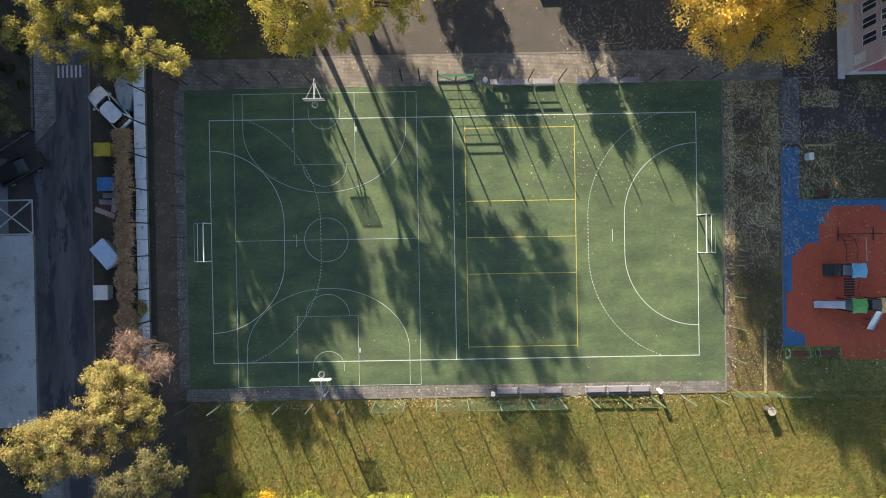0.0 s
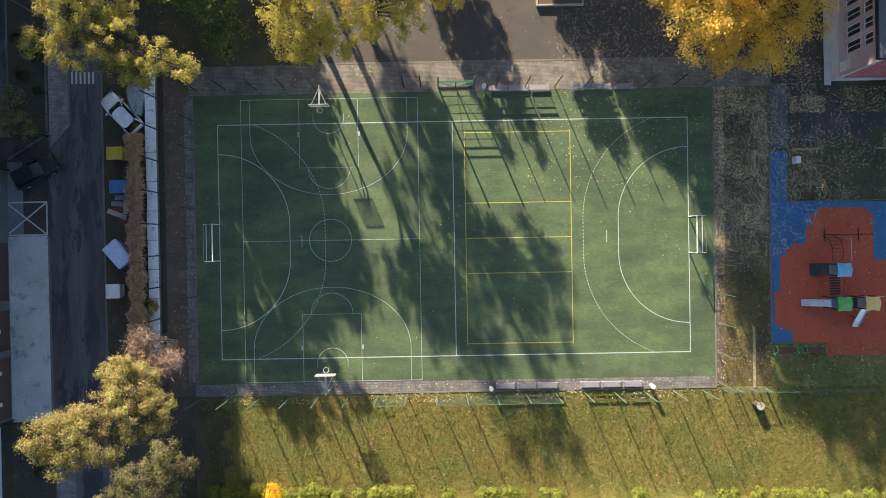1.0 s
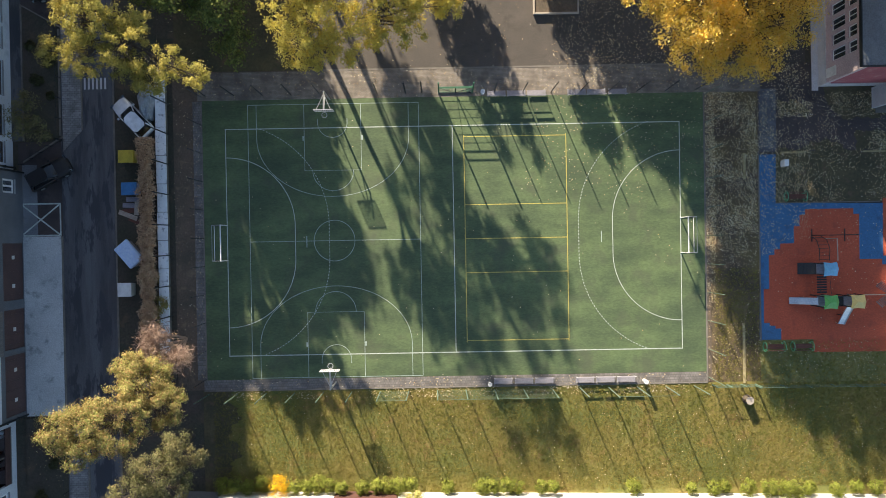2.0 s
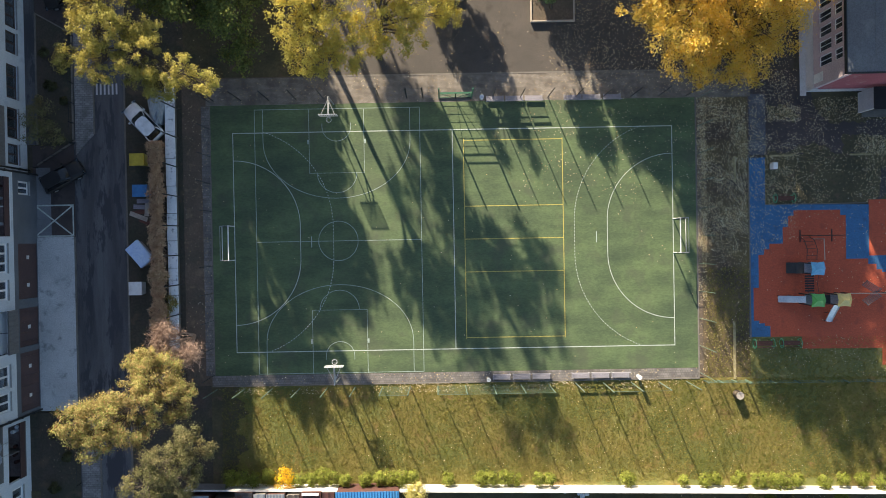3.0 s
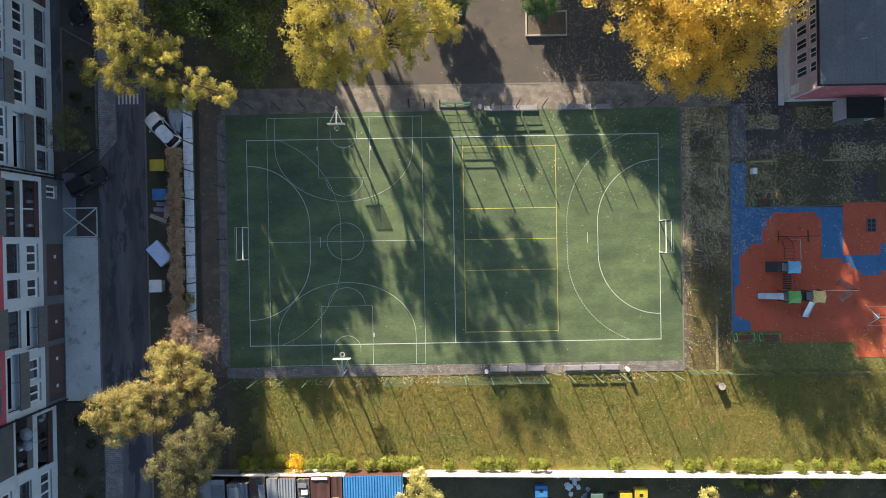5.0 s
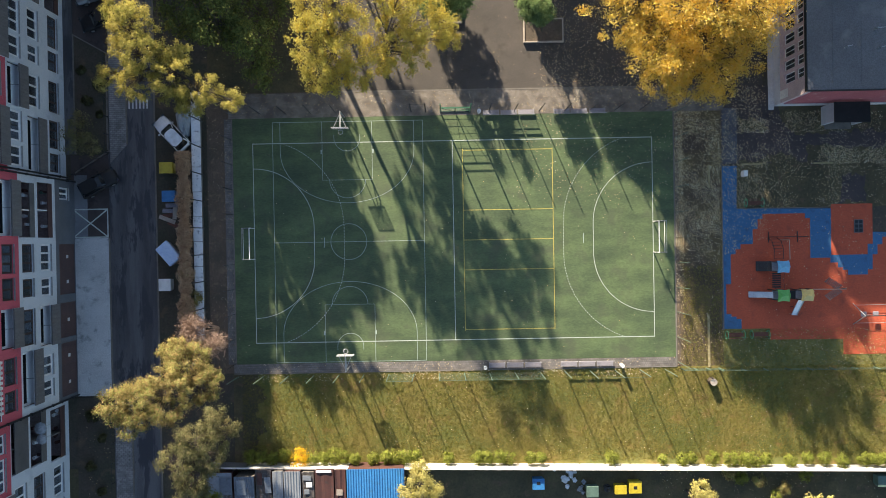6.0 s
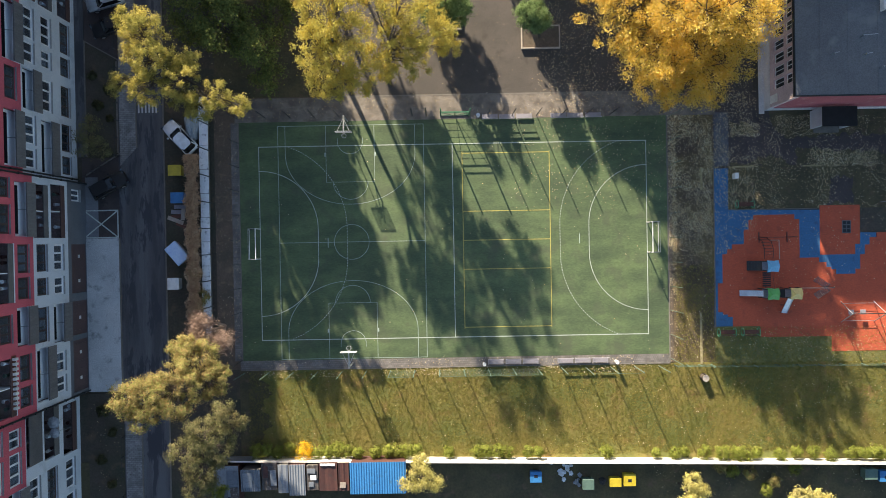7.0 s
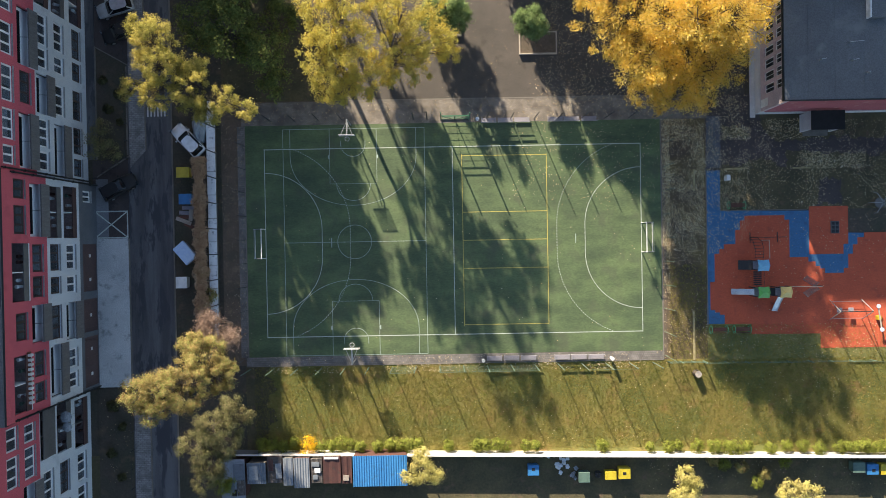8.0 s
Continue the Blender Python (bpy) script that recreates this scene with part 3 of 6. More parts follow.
# basketball, across the western half
BX0, BX1, BXC = -18.0, -2.95, -10.55
for xx in (BX0, BX1):
    line([(xx, -12.0), (xx, 12.1)], FA, 0.045, 0.005)
for yy in (-12.0, 12.1, 0.05):
    line([(BX0, yy), (BX1, yy)], FA, 0.045, 0.006)
line(arc(BXC, 0.05, 1.8, 0, 360, 48)[:-1], FA, 0.045, 0.007, True)
for s in (-1, 1):
    e = 12.05 * s
    line([(BXC - 6.7, e), (BXC - 6.7, e - 2.9 * s)] + [(p[0], e - s * (2.9 + p[1])) for p in [(BXC - 6.7 * math.cos(radians(a)), 5.2 * math.sin(radians(a))) for a in range(0, 181, 5)]] + [(BXC + 6.7, e - 2.9 * s), (BXC + 6.7, e)], FA, 0.045, 0.008)
    line([(BXC - 2.5, e), (BXC - 2.5, e - 5.8 * s), (BXC + 2.5, e - 5.8 * s), (BXC + 2.5, e)], FA, 0.045, 0.009)
    line([(p[0], e - s * (5.8 + p[1])) for p in [(BXC + 1.8 * math.cos(radians(a)), 1.8 * math.sin(radians(a))) for a in range(0, 181, 6)]], FA, 0.045, 0.010)
    line([(BXC - 1.3, e - 1.25 * s)] + [(BXC - 1.3 * math.cos(radians(a)), e - s * (1.6 + 1.3 * math.sin(radians(a)))) for a in range(0, 181, 8)] + [(BXC + 1.3, e - 1.25 * s)], FA, 0.045, 0.011)
    for sx in (-1, 1):
        line([(BXC + sx * 2.6, e - 2.75 * s), (BXC + sx * 2.6, e - 3.15 * s)], FA, 0.12, 0.012)


# ---------------------------------------------------------------- goals, hoops, fences
def handball_goal(x, s):
    """Goal on the goal line at x; s points away from the court."""
    g = thing("handball_goal", (x, 0, 0.02), "white steel handball goal standing on the goal line", "goal", "handball goals")
    for y in (-1.54, 1.54):
        part("post", boxes((-0.04, 0.04, y - 0.04, y + 0.04, 0, 2.0)), M["white_paint"], g)
        part("net_bow", tubes(([(0, y, 2.03), (s * 0.75, y, 1.98), (s * 0.98, y, 1.2), (s * 1.15, y, 0.03)], 0.022)), M["steel"], g, "thin grey steel bow")
        part("base_bar", tubes(([(0, y, 0.03), (s * 1.15, y, 0.03)], 0.025)), M["dark_steel"], g, "dark ground bar")
    part("crossbar", boxes((-0.04, 0.04, -1.58, 1.58, 2.0, 2.08)), M["white_paint"], g)
    part("rear_bar", tubes(([(s * 1.15, -1.54, 0.03), (s * 1.15, 1.54, 0.03)], 0.03)), M["white_paint"], g)
    part("top_rear_bar", tubes(([(s * 0.75, -1.54, 1.98), (s * 0.75, 1.54, 1.98)], 0.018)), M["steel"], g, "thin grey steel bar")
    return g


handball_goal(-20.0, -1)
handball_goal(20.0, 1)


def basketball_hoop(x, y, s):
    """Hoop whose post stands at y, with the board reaching in over the court; s is the way to the court."""
    h = thing("basketball_hoop", (x, y, 0.02), "pale grey slatted basketball board on a steel post", "basketball hoop", "basketball hoops")
    part("post", tubes(([(0, 0, 0), (0, 0, 3.3)], 0.075), seg=8), M["steel"], h)
    part("arm", tubes(([(0, 0, 2.6), (0, s * 1.57, 3.3)], 0.045), ([(0, 0, 3.3), (0, s * 1.57, 3.55)], 0.045)), M["steel"], h)
    for dx in (-0.6, 0.6):
        part("brace", tubes(([(0, s * 0.2, 3.3), (dx, s * 1.57, 3.6)], 0.025)), M["steel"], h)
    bd = part("backboard", boxes((-0.8, 0.8, s * 1.6 - 0.02, s * 1.6 + 0.02, 2.9, 2.97)), M["bench_tube"], h, "pale grey slatted steel board")
    part("board_rail", boxes((-0.8, 0.8, s * 1.6 - 0.02, s * 1.6 + 0.02, 3.83, 3.9)), M["bench_tube"], bd)
    for k in range(11):
        part("board_slat", boxes((-0.8 + k * 0.1525, -0.725 + k * 0.1525, s * 1.6 - 0.018, s * 1.6 + 0.018, 2.973, 3.827)), M["bench_tube"], bd)
    ring = [(0.225 * math.cos(a), s * 1.93 + 0.225 * math.sin(a), 3.05) for a in (k * math.pi / 10 for k in range(21))]
    part("rim", tubes((ring, 0.018)), M["bench_tube"], h)
    net = bmesh.new()
    for k in range(10):
        a, b = k * math.pi / 5, (k + 0.5) * math.pi / 5
        tube(net, [(0.22 * math.cos(a), s * 1.93 + 0.22 * math.sin(a), 3.05), (0.13 * math.cos(b), s * 1.93 + 0.13 * math.sin(b), 2.65)], 0.006, 3)
    part("net", net, M["bench_tube"], h)
    return h


basketball_hoop(-10.65, -12.45, 1)
basketball_hoop(-10.75, 12.5, -1)

rng = np.random.default_rng(7)


def fence_run(name, a, b, n, height, material, label, mesh_spans=(), lean=(0, 0), rails=(), post_r=0.055):
    """Posts along a line from a to b, with rails and wire mesh in some of the bays."""
    f = thing(name, (*a, 0), label, "fence")
    a, b = Vector(a), Vector(b)
    spots = [(b - a) * k / n for k in range(n + 1)]
    for k, p in enumerate(spots):
        j = Vector((random.uniform(-0.05, 0.05), random.uniform(-0.05, 0.05)))
        hgt = height * random.uniform(0.97, 1.03)
        part("fence_post", tubes(([(p.x, p.y, 0), (p.x + j.x, p.y + j.y, hgt), (p.x + j.x + lean[0], p.y + j.y + lean[1], hgt + 0.02)], post_r)), material, f)
    for k in rails:
        p, q = spots[k], spots[k + 1]
        part("rail", tubes(([(p.x, p.y, height - 0.06), (q.x, q.y, height - 0.06)], 0.014)), material, f)
    for k in mesh_spans:
        p, q = spots[k], spots[k + 1]
        bm = bmesh.new()
        d = (q - p)
        m = 9
        hgt = height - 0.1
        for i in range(-int(m * hgt / d.length), m):
            for sgn in (1, -1):
                pts = []
                for u in (i / m, i / m + hgt / d.length):
                    pts.append(u)
                u0, u1 = max(0, pts[0]), min(1, pts[1])
                if u1 - u0 < 0.02:
                    continue
                z0, z1 = (u0 - pts[0]) * d.length, (u1 - pts[0]) * d.length
                if sgn < 0:
                    u0, u1 = 1 - u0, 1 - u1
                tube(bm, [(p.x + d.x * u0, p.y + d.y * u0, z0 + 0.05), (p.x + d.x * u1, p.y + d.y * u1, z1 + 0.05)], 0.0045, 3, False)
        part("wire_mesh", bm, material, f)
    return f


fence_run("ball_fence", (-21.72, 12.98), (-4.06, 12.98), 7, 4.0, M["dark_steel"], "tall dark ball-stop fence posts behind the court", post_r=0.042)
fence_run("ball_fence", (-4.06, 12.94), (-2.62, 12.94), 1, 4.0, M["dark_steel"], "short bay of tall dark fence posts with a rail", rails=(0,))
fence_run("ball_fence", (3.74, 12.84), (21.34, 12.70), 7, 4.0, M["dark_steel"], "tall dark ball-stop fence posts behind the court", post_r=0.042)
fence_run("ball_fence", (-21.9, -13.36), (21.0, -13.36), 17, 4.0, M["pale_green_steel"], "tall pale green ball-stop fence along the lawn", rails=(6, 8, 9, 10, 11, 14, 15), mesh_spans=(6, 8, 9, 10, 11), post_r=0.05)
fence_run("ball_fence", (-22.07, -12.0), (-22.07, 12.9), 10, 3.7, M["dark_steel"], "tall thin dark fence posts beside the court", post_r=0.03)
fence_run("ball_fence", (22.3, -12.6), (22.3, 12.4), 10, 4.0, M["pale_green_steel"], "tall thin fence posts beside the court", post_r=0.032)
fence_run("wall_fence", (-25.0, -9.0), (-25.0, 15.0), 9, 3.9, M["dark_steel"], "dark fence posts rising beside the old wall", rails=())
fence_run("low_fence", (22.6, -13.3), (26.4, -13.3), 3, 1.3, M["pale_green_steel"], "low sagging green mesh fence beside the lawn", mesh_spans=(0, 1, 2), rails=(0, 1, 2))
fence_run("low_fence", (26.4, -13.4), (62.0, -13.6), 16, 1.2, M["pale_green_steel"], "low green mesh fence between lawn and playground", mesh_spans=range(8), rails=range(16))

fence_run("garden_fence", (-37.8, 7.2), (-34.45, 9.3), 4, 1.0, M["dark_steel"], "low dark metal fence round the front garden", rails=range(4), post_r=0.04)
fence_run("garden_fence", (-34.45, 9.4), (-34.45, 31.0), 12, 1.0, M["dark_steel"], "low dark metal fence round the front garden", rails=range(12), post_r=0.04)
fence_run("garden_fence", (-34.5, -15.6), (-34.5, -40.0), 12, 0.9, M["dark_steel"], "low dark metal fence round the front garden", rails=range(12), post_r=0.035)

gate = thing("climbing_frame_gate", (0.33, 12.88, 0.02), "dark green steel gate frame with thin rungs and crossed braces", "gate")
for x in (-1.47, 1.47):
    part("post", boxes((x - 0.055, x + 0.055, -0.055, 0.055, 0, 4.05)), M["green_steel"], gate)
part("middle_post", tubes(([(0, 0, 0), (0, 0, 2.0)], 0.05)), M["dark_steel"], gate)
for k in range(6):
    z = 0.3 + 0.29 * k
    part("rung", tubes(([(-1.41, 0, z), (1.41, 0, z)], 0.014)), M["green_steel"], gate)
for z in (2.02, 2.32):
    part("beam", boxes((-1.41, 1.41, -0.035, 0.035, z, z + 0.07)), M["green_steel"], gate)
part("ground_beam", boxes((-1.41, 1.41, -0.06, 0.06, 0.0, 0.10)), M["dark_steel"], gate)
for x in (-1.3, 1.3):
    part("brace", tubes(([(0, -0.03, 0.12), (x, -0.03, 2.0)], 0.022)), M["dark_steel"], gate)


def bench(x, y, flip, wood, label, group, ends=None):
    b = thing("bench", (x, y, 0.03), label, "bench", group, turn=180 if flip else 0)
    seat = 0.42 if ends else 0.20
    for k in range(3):
        part("seat_slat", boxes((-0.8, 0.8, -0.20 + k * 0.14, -0.07 + k * 0.14, seat, seat + 0.035)), wood, b)
    for z, h in ((0.62, 0.125), (0.75, 0.125)) if ends else ((0.52, 0.06), (0.74, 0.12)):
        part("back_slat", boxes((-0.8, 0.8, -0.33, -0.295, z, z + h)), wood, b)
    for sx in (-0.75, 0.75):
        part("leg", tubes(([(sx, -0.34, 0.88), (sx, -0.24, seat), (sx, -0.26, 0.0)], 0.025), ([(sx, -0.24, seat), (sx, 0.25, seat), (sx, 0.27, 0.0)], 0.025)), ends or M["bench_tube"], b, "tubular steel leg")
        if ends:
            part("end_ring", tubes(([(sx * 1.12, 0.42 * math.cos(a), 0.42 + 0.40 * math.sin(a)) for a in (k * math.pi / 8 for k in range(17))], 0.03)), ends, b, "round green steel end")
    return b


for x in (3.93, 5.68, 7.45, 10.98, 12.7, 14.56):
    bench(x, 12.72, False, M["wood"], "weathered low lilac-grey slatted bench with a two-rail back", "benches by the court")
for x in (4.1, 5.92, 7.72, 11.3, 13.1, 14.92):
    bench(x, -12.62, True, M["wood"], "weathered low lilac-grey slatted bench with a two-rail back", "benches by the court")
for x in (27.95, 30.4):
    bench(x, -9.95, False, M["wood_red"], "brown slatted park bench with green ends at the playground", "playground benches", M["ring_green"])


def litter_bin(x, y, r, h, body, label):
    b = thing("litter_bin", (x, y, 0.02), label, "bin", "litter bins")
    part("drum", tubes(([(0, 0, 0.25), (0, 0, h)], [r * 0.92, r]), seg=12), body, b)
    part("rim", tubes(([(r * math.cos(a), r * math.sin(a), h) for a in (k * math.pi / 8 for k in range(17))], 0.02)), M["white_paint"], b)
    part("stand", tubes(([(0, 0, 0), (0, 0, 0.3)], 0.05)), M["dark_steel"], b)
    return b


litter_bin(16.5, -12.75, 0.18, 1.0, M["bench_tube"], "white metal litter bin on a stand")
litter_bin(2.7, 12.75, 0.18, 1.0, M["bench_tube"], "white metal litter bin on a stand")
litter_bin(2.9, -12.75, 0.16, 0.9, M["bench_tube"], "white metal litter bin on a stand")
stump = thing("timber_post", (25.6, -14.6, 0), "thick round timber post with a pale cut top", "post")
part("trunk", tubes(([(0, 0, 0), (0, 0, 0.75)], [0.40, 0.36]), seg=14), M["bark"], stump)
part("cut_face", tubes(([(0, 0, 0.756), (0, 0, 0.80)], 0.35), seg=14), M["stump"], stump, "pale sawn end")

# ---------------------------------------------------------------- western wall and its vines
wall_west = structure("wall_west", boxes((-25.9, -25.12, -9.6, 15.2, -0.05, 0.45)), M["kerb"], "old concrete boundary wall", "wall")
seams = [-9.6 + 2.48 * k for k in range(11)]
for y0, y1 in zip(seams, seams[1:]):
    part("coping_stone", boxes((-25.95 + random.uniform(-0.03, 0.03), -25.07, y0 + 0.02, y1 - 0.02, 0.453, 0.55 + random.uniform(0, 0.03)), bevel=0.02), M["coping"], wall_west, "chipped whitewashed coping slab")


def wall_line(x):
    """The back face of the white wall, which runs a little askew to the court."""
    return -22.552 + -0.02139 * x


def wall_run(x0, x1, front, back, z0, z1):
    return prism([(x0, wall_line(x0) + back), (x1, wall_line(x1) + back), (x1, wall_line(x1) + front), (x0, wall_line(x0) + front)], z0, z1)


wall_south = structure("wall_south", wall_run(-20.8, 75.0, 0.11, 0.02, -0.05, 1.74), M["wall_white"], "long whitewashed boundary wall in full sun", "wall")
# This end is coloured dark to stand for the building's shade on it.
structure("wall_south_end", wall_run(-24.6, -20.81, 0.10, 0.03, -0.05, 1.72), M["dark_base"], "end of the boundary wall with shade put into its dark colour", "wall")
for k in range(34):
    x0 = -24.6 + k * 2.93
    part("coping_stone", wall_run(x0 + 0.01, x0 + 2.92, 0.14, -0.01, 1.743, 1.80), M["wall_white"], wall_south)


# ---------------------------------------------------------------- trees and shrubs
def bend(a, b, sag, rng, n=4):
    a, b = np.array(a, float), np.array(b, float)
    out = []
    for k in range(n + 1):
        t = k / n
        p = a + (b - a) * t
        p[2] += sag * math.sin(math.pi * t)
        if 0 < k < n:
            p += rng.normal(size=3) * 0.05 * np.linalg.norm(b - a) / n
        out.append(tuple(p))
    return out


def tree(base, top, lobes, leaf, material, seed, label, trunk_r=0.22, clump=0.75, per=70, density=1.0, group="", category="tree", name="tree", lie=0.9):
    """Trunk from base to top; every lobe (x, y, z, r) is a limb that carries clumps of leaves on twigs."""
    rng = np.random.default_rng(seed)
    t = thing(name, base, label, category, group)
    b0 = np.array(base, float)
    trunk = bmesh.new()
    tp = np.array(top, float) - b0
    pts = bend((0, 0, -0.05), tp, 0.0, rng, 6)
    tube(trunk, pts, [trunk_r * (1.25 if k == 0 else 1.0) * (1 - 0.68 * k / 6) for k in range(7)], 8)
    part("trunk", trunk, M["bark"], t)
    centres = []
    for lx, ly, lz, lr in lobes:
        c = np.array((lx, ly, lz), float) - b0
        # the limb leaves the trunk below its lobe
        f = min(0.92, max(0.30, (c[2] - lr * 0.9) / max(tp[2], 0.1)))
        k = f * 6
        i = min(5, int(k))
        s = np.array(pts[i]) + (np.array(pts[i + 1]) - np.array(pts[i])) * (k - i)
        path = bend(s, c, 0.25, rng, 4)
        limbs = bmesh.new()
        tube(limbs, path, [trunk_r * 0.42 * (1 - 0.7 * q / 4) for q in range(5)], 6, False)
        n = max(4, int(density * 5.2 * lr ** 2 / clump ** 2 * 0.62))
        for _ in range(n):
            d = rng.normal(size=3)
            d /= np.linalg.norm(d)
            d[2] = d[2] * 0.85 + 0.12
            q = c + d * lr * rng.uniform(0.45, 1.05) ** 0.6
            centres.append((q, d))
            j = rng.integers(2, 5)
            tube(limbs, bend(path[j], q, 0.1, rng, 2), [trunk_r * 0.11, trunk_r * 0.07, 0.012], 4, False)
        part("limb", limbs, M["bark"], t)
    pts_all, outs = [], []
    for q, way in centres:
        m = max(6, int(per * rng.uniform(0.5, 1.4)))
        e = rng.normal(size=(m, 3)) * np.array([1.0, 1.0, 0.7]) * clump * rng.uniform(0.32, 0.55)
        pts_all.append(q + e)
        outs.append(e / clump * 1.1 + way * 0.45 + np.array([0.0, 0.0, lie]))
    cs, facing = np.concatenate(pts_all), np.concatenate(outs)
    keep = cs[:, 2] > 0.1
    mesh_part("crown", leaf_mesh("crown", cs[keep], leaf, rng, facing=facing[keep]), material, t)
    return t


tree((-11.2, 17.3, 0), (-10.6, 18.0, 11.2), [(-10.6, 16.8, 8.3, 2.4), (-11.6, 15.3, 7.3, 1.9), (-12.2, 17.6, 9.2, 2.1), (-10.8, 20.2, 10.9, 2.4), (-9.1, 18.0, 10.6, 2.1), (-11.9, 20.4, 10.2, 2.0), (-8.4, 15.3, 7.6, 1.8), (-10.2, 14.4, 7.2, 1.5), (-13.0, 19.2, 10.2, 1.3), (-13.2, 22.2, 9.9, 1.3), (-9.9, 22.4, 10.6, 1.8), (-11.9, 14.7, 7.0, 1.4), (-9.3, 14.6, 6.8, 1.4), (-13.0, 16.4, 8.4, 1.2), (-9.8, 18.6, 10.4, 1.6)],
     0.14, YELLOW, 11, "tall thin-crowned tree with yellow autumn leaves", 0.24, 0.55, 120, 0.45, "yellow trees by the yard", lie=2.4)
tree((-6.6, 16.9, 0), (-5.3, 18.4, 11.0), [(-5.2, 18.4, 7.5, 2.4), (-2.9, 19.3, 8.9, 2.0), (-6.7, 20.6, 10.8, 2.3), (-4.2, 21.3, 11.2, 2.2), (-6.2, 16.7, 6.2, 1.8), (-1.4, 18.2, 7.5, 1.5), (-3.7, 16.6, 6.6, 1.4), (-2.0, 21.6, 9.9, 1.8), (-0.7, 19.5, 8.4, 1.2), (-6.2, 23.1, 9.7, 1.8), (-3.2, 16.8, 7.2, 1.5), (-1.0, 18.9, 8.4, 1.6), (0.0, 17.9, 8.0, 1.0), (-5.0, 19.2, 9.4, 1.7), (-3.4, 18.4, 9.0, 1.6), (-7.2, 17.2, 7.6, 1.4)],
     0.14, YELLOW, 12, "tall thin-crowned tree with yellow autumn leaves", 0.24, 0.55, 120, 0.45, "yellow trees by the yard", lie=2.4)
tree((22.4, 19.0, 0), (21.0, 18.8, 14.5), [(20.8, 19.5, 12.0, 4.2), (15.9, 20.0, 10.6, 3.2), (24.4, 19.7, 11.6, 3.8), (18.8, 15.4, 10.2, 3.2), (22.5, 15.0, 10.2, 3.0), (25.9, 20.3, 10.7, 3.0), (21.3, 24.4, 12.5, 3.8), (14.7, 23.2, 11.1, 3.0), (24.9, 24.3, 11.3, 3.0), (16.9, 16.9, 10.4, 2.8), (20.1, 13.4, 9.3, 2.2), (24.6, 17.5, 9.3, 2.8), (23.9, 21.4, 9.5, 3.0), (25.9, 16.0, 8.9, 1.9), (17.9, 17.5, 8.9, 2.4), (16.5, 21.4, 9.5, 2.8), (19.7, 16.5, 8.6, 2.2), (22.0, 21.7, 13.1, 3.2), (13.3, 20.4, 9.8, 2.2), (27.6, 21.7, 11.1, 2.0), (21.4, 14.0, 10.0, 2.4), (20.8, 12.9, 9.5, 2.2), (23.0, 13.5, 9.6, 2.0), (18.4, 13.7, 9.7, 2.0), (19.7, 15.0, 10.7, 2.4), (19.1, 16.5, 11.1, 2.4), (21.6, 15.8, 10.9, 2.4), (26.5, 19.0, 10.2, 2.2), (26.9, 17.6, 9.6, 1.6), (14.6, 17.4, 8.9, 2.0), (21.0, 18.6, 15.0, 2.4), (23.4, 18.8, 15.0, 2.4), (18.6, 18.4, 14.2, 2.2), (25.2, 18.4, 13.8, 2.2), (22.0, 19.2, 13.6, 2.0)],
     0.17, AMBER, 13, "broad old tree covered in golden amber leaves", 0.42, 0.72, 120, 0.56)
tree((-26.4, 15.2, 0), (-25.2, 15.6, 11.0), [(-26.7, 16.3, 11.4, 2.0), (-24.2, 14.5, 10.6, 1.8), (-21.3, 13.2, 10.0, 1.4), (-19.1, 12.3, 10.2, 0.9), (-27.4, 14.1, 9.7, 1.7), (-29.8, 14.5, 9.7, 1.2), (-26.9, 18.4, 11.5, 2.0), (-28.0, 19.5, 10.9, 1.6), (-22.7, 12.4, 9.1, 1.2), (-24.1, 16.6, 9.7, 1.5), (-24.6, 12.8, 8.5, 1.3)],
     0.125, GOLDEN, 14, "tree with ragged yellow-gold leaves above the wall", 0.22, 0.42, 125, 0.85)
tree((-21.2, 19.0, 0), (-21.0, 20.4, 10.5), [(-21.0, 20.0, 8.0, 2.8), (-18.2, 18.4, 7.0, 2.1), (-23.4, 20.5, 8.0, 2.4), (-20.6, 23.5, 9.5, 2.6), (-24.0, 24.0, 9.5, 2.8), (-17.8, 16.2, 5.0, 1.6), (-17.4, 22.6, 3.6, 2.1)],
     0.22, GREEN, 15, "dense green leafy tree over the grass plot", 0.26, 0.8, 100, 1.2)
tree((-25.0, -11.8, 0), (-24.6, -12.4, 11.5), [(-23.6, -10.6, 9.5, 2.2), (-25.0, -12.8, 11.5, 2.3), (-22.4, -12.2, 9.5, 1.8), (-27.4, -13.4, 11.0, 2.0), (-29.4, -13.6, 11.0, 1.5), (-28.0, -15.2, 11.0, 1.4), (-25.0, -9.8, 8.0, 1.7)],
     0.12, OLIVE, 16, "autumn tree with olive and rust leaves over the road", 0.24, 0.46, 150, 1.15)
tree((-23.4, -17.0, 0), (-22.6, -17.2, 11.5), [(-22.0, -16.2, 12.2, 1.7), (-23.7, -18.0, 12.2, 1.6), (-20.9, -15.3, 10.7, 1.5), (-22.6, -19.9, 11.2, 1.6), (-21.3, -17.7, 11.4, 1.7), (-23.4, -21.6, 10.2, 1.5), (-20.2, -16.4, 9.7, 1.2)],
     0.12, MOSSY, 17, "slender dull green tree beside the sheds", 0.16, 0.46, 120, 1.0)
tree((-24.6, -24.6, 0), (-24.6, -24.6, 2.6), [(-24.6, -24.6, 2.4, 1.1), (-23.6, -25.2, 2.2, 0.9)],
     0.15, HEDGE, 24, "yellow-green shrub at the end of the sheds", 0.06, 0.5, 80, 1.0, "", "shrub", "shrub")
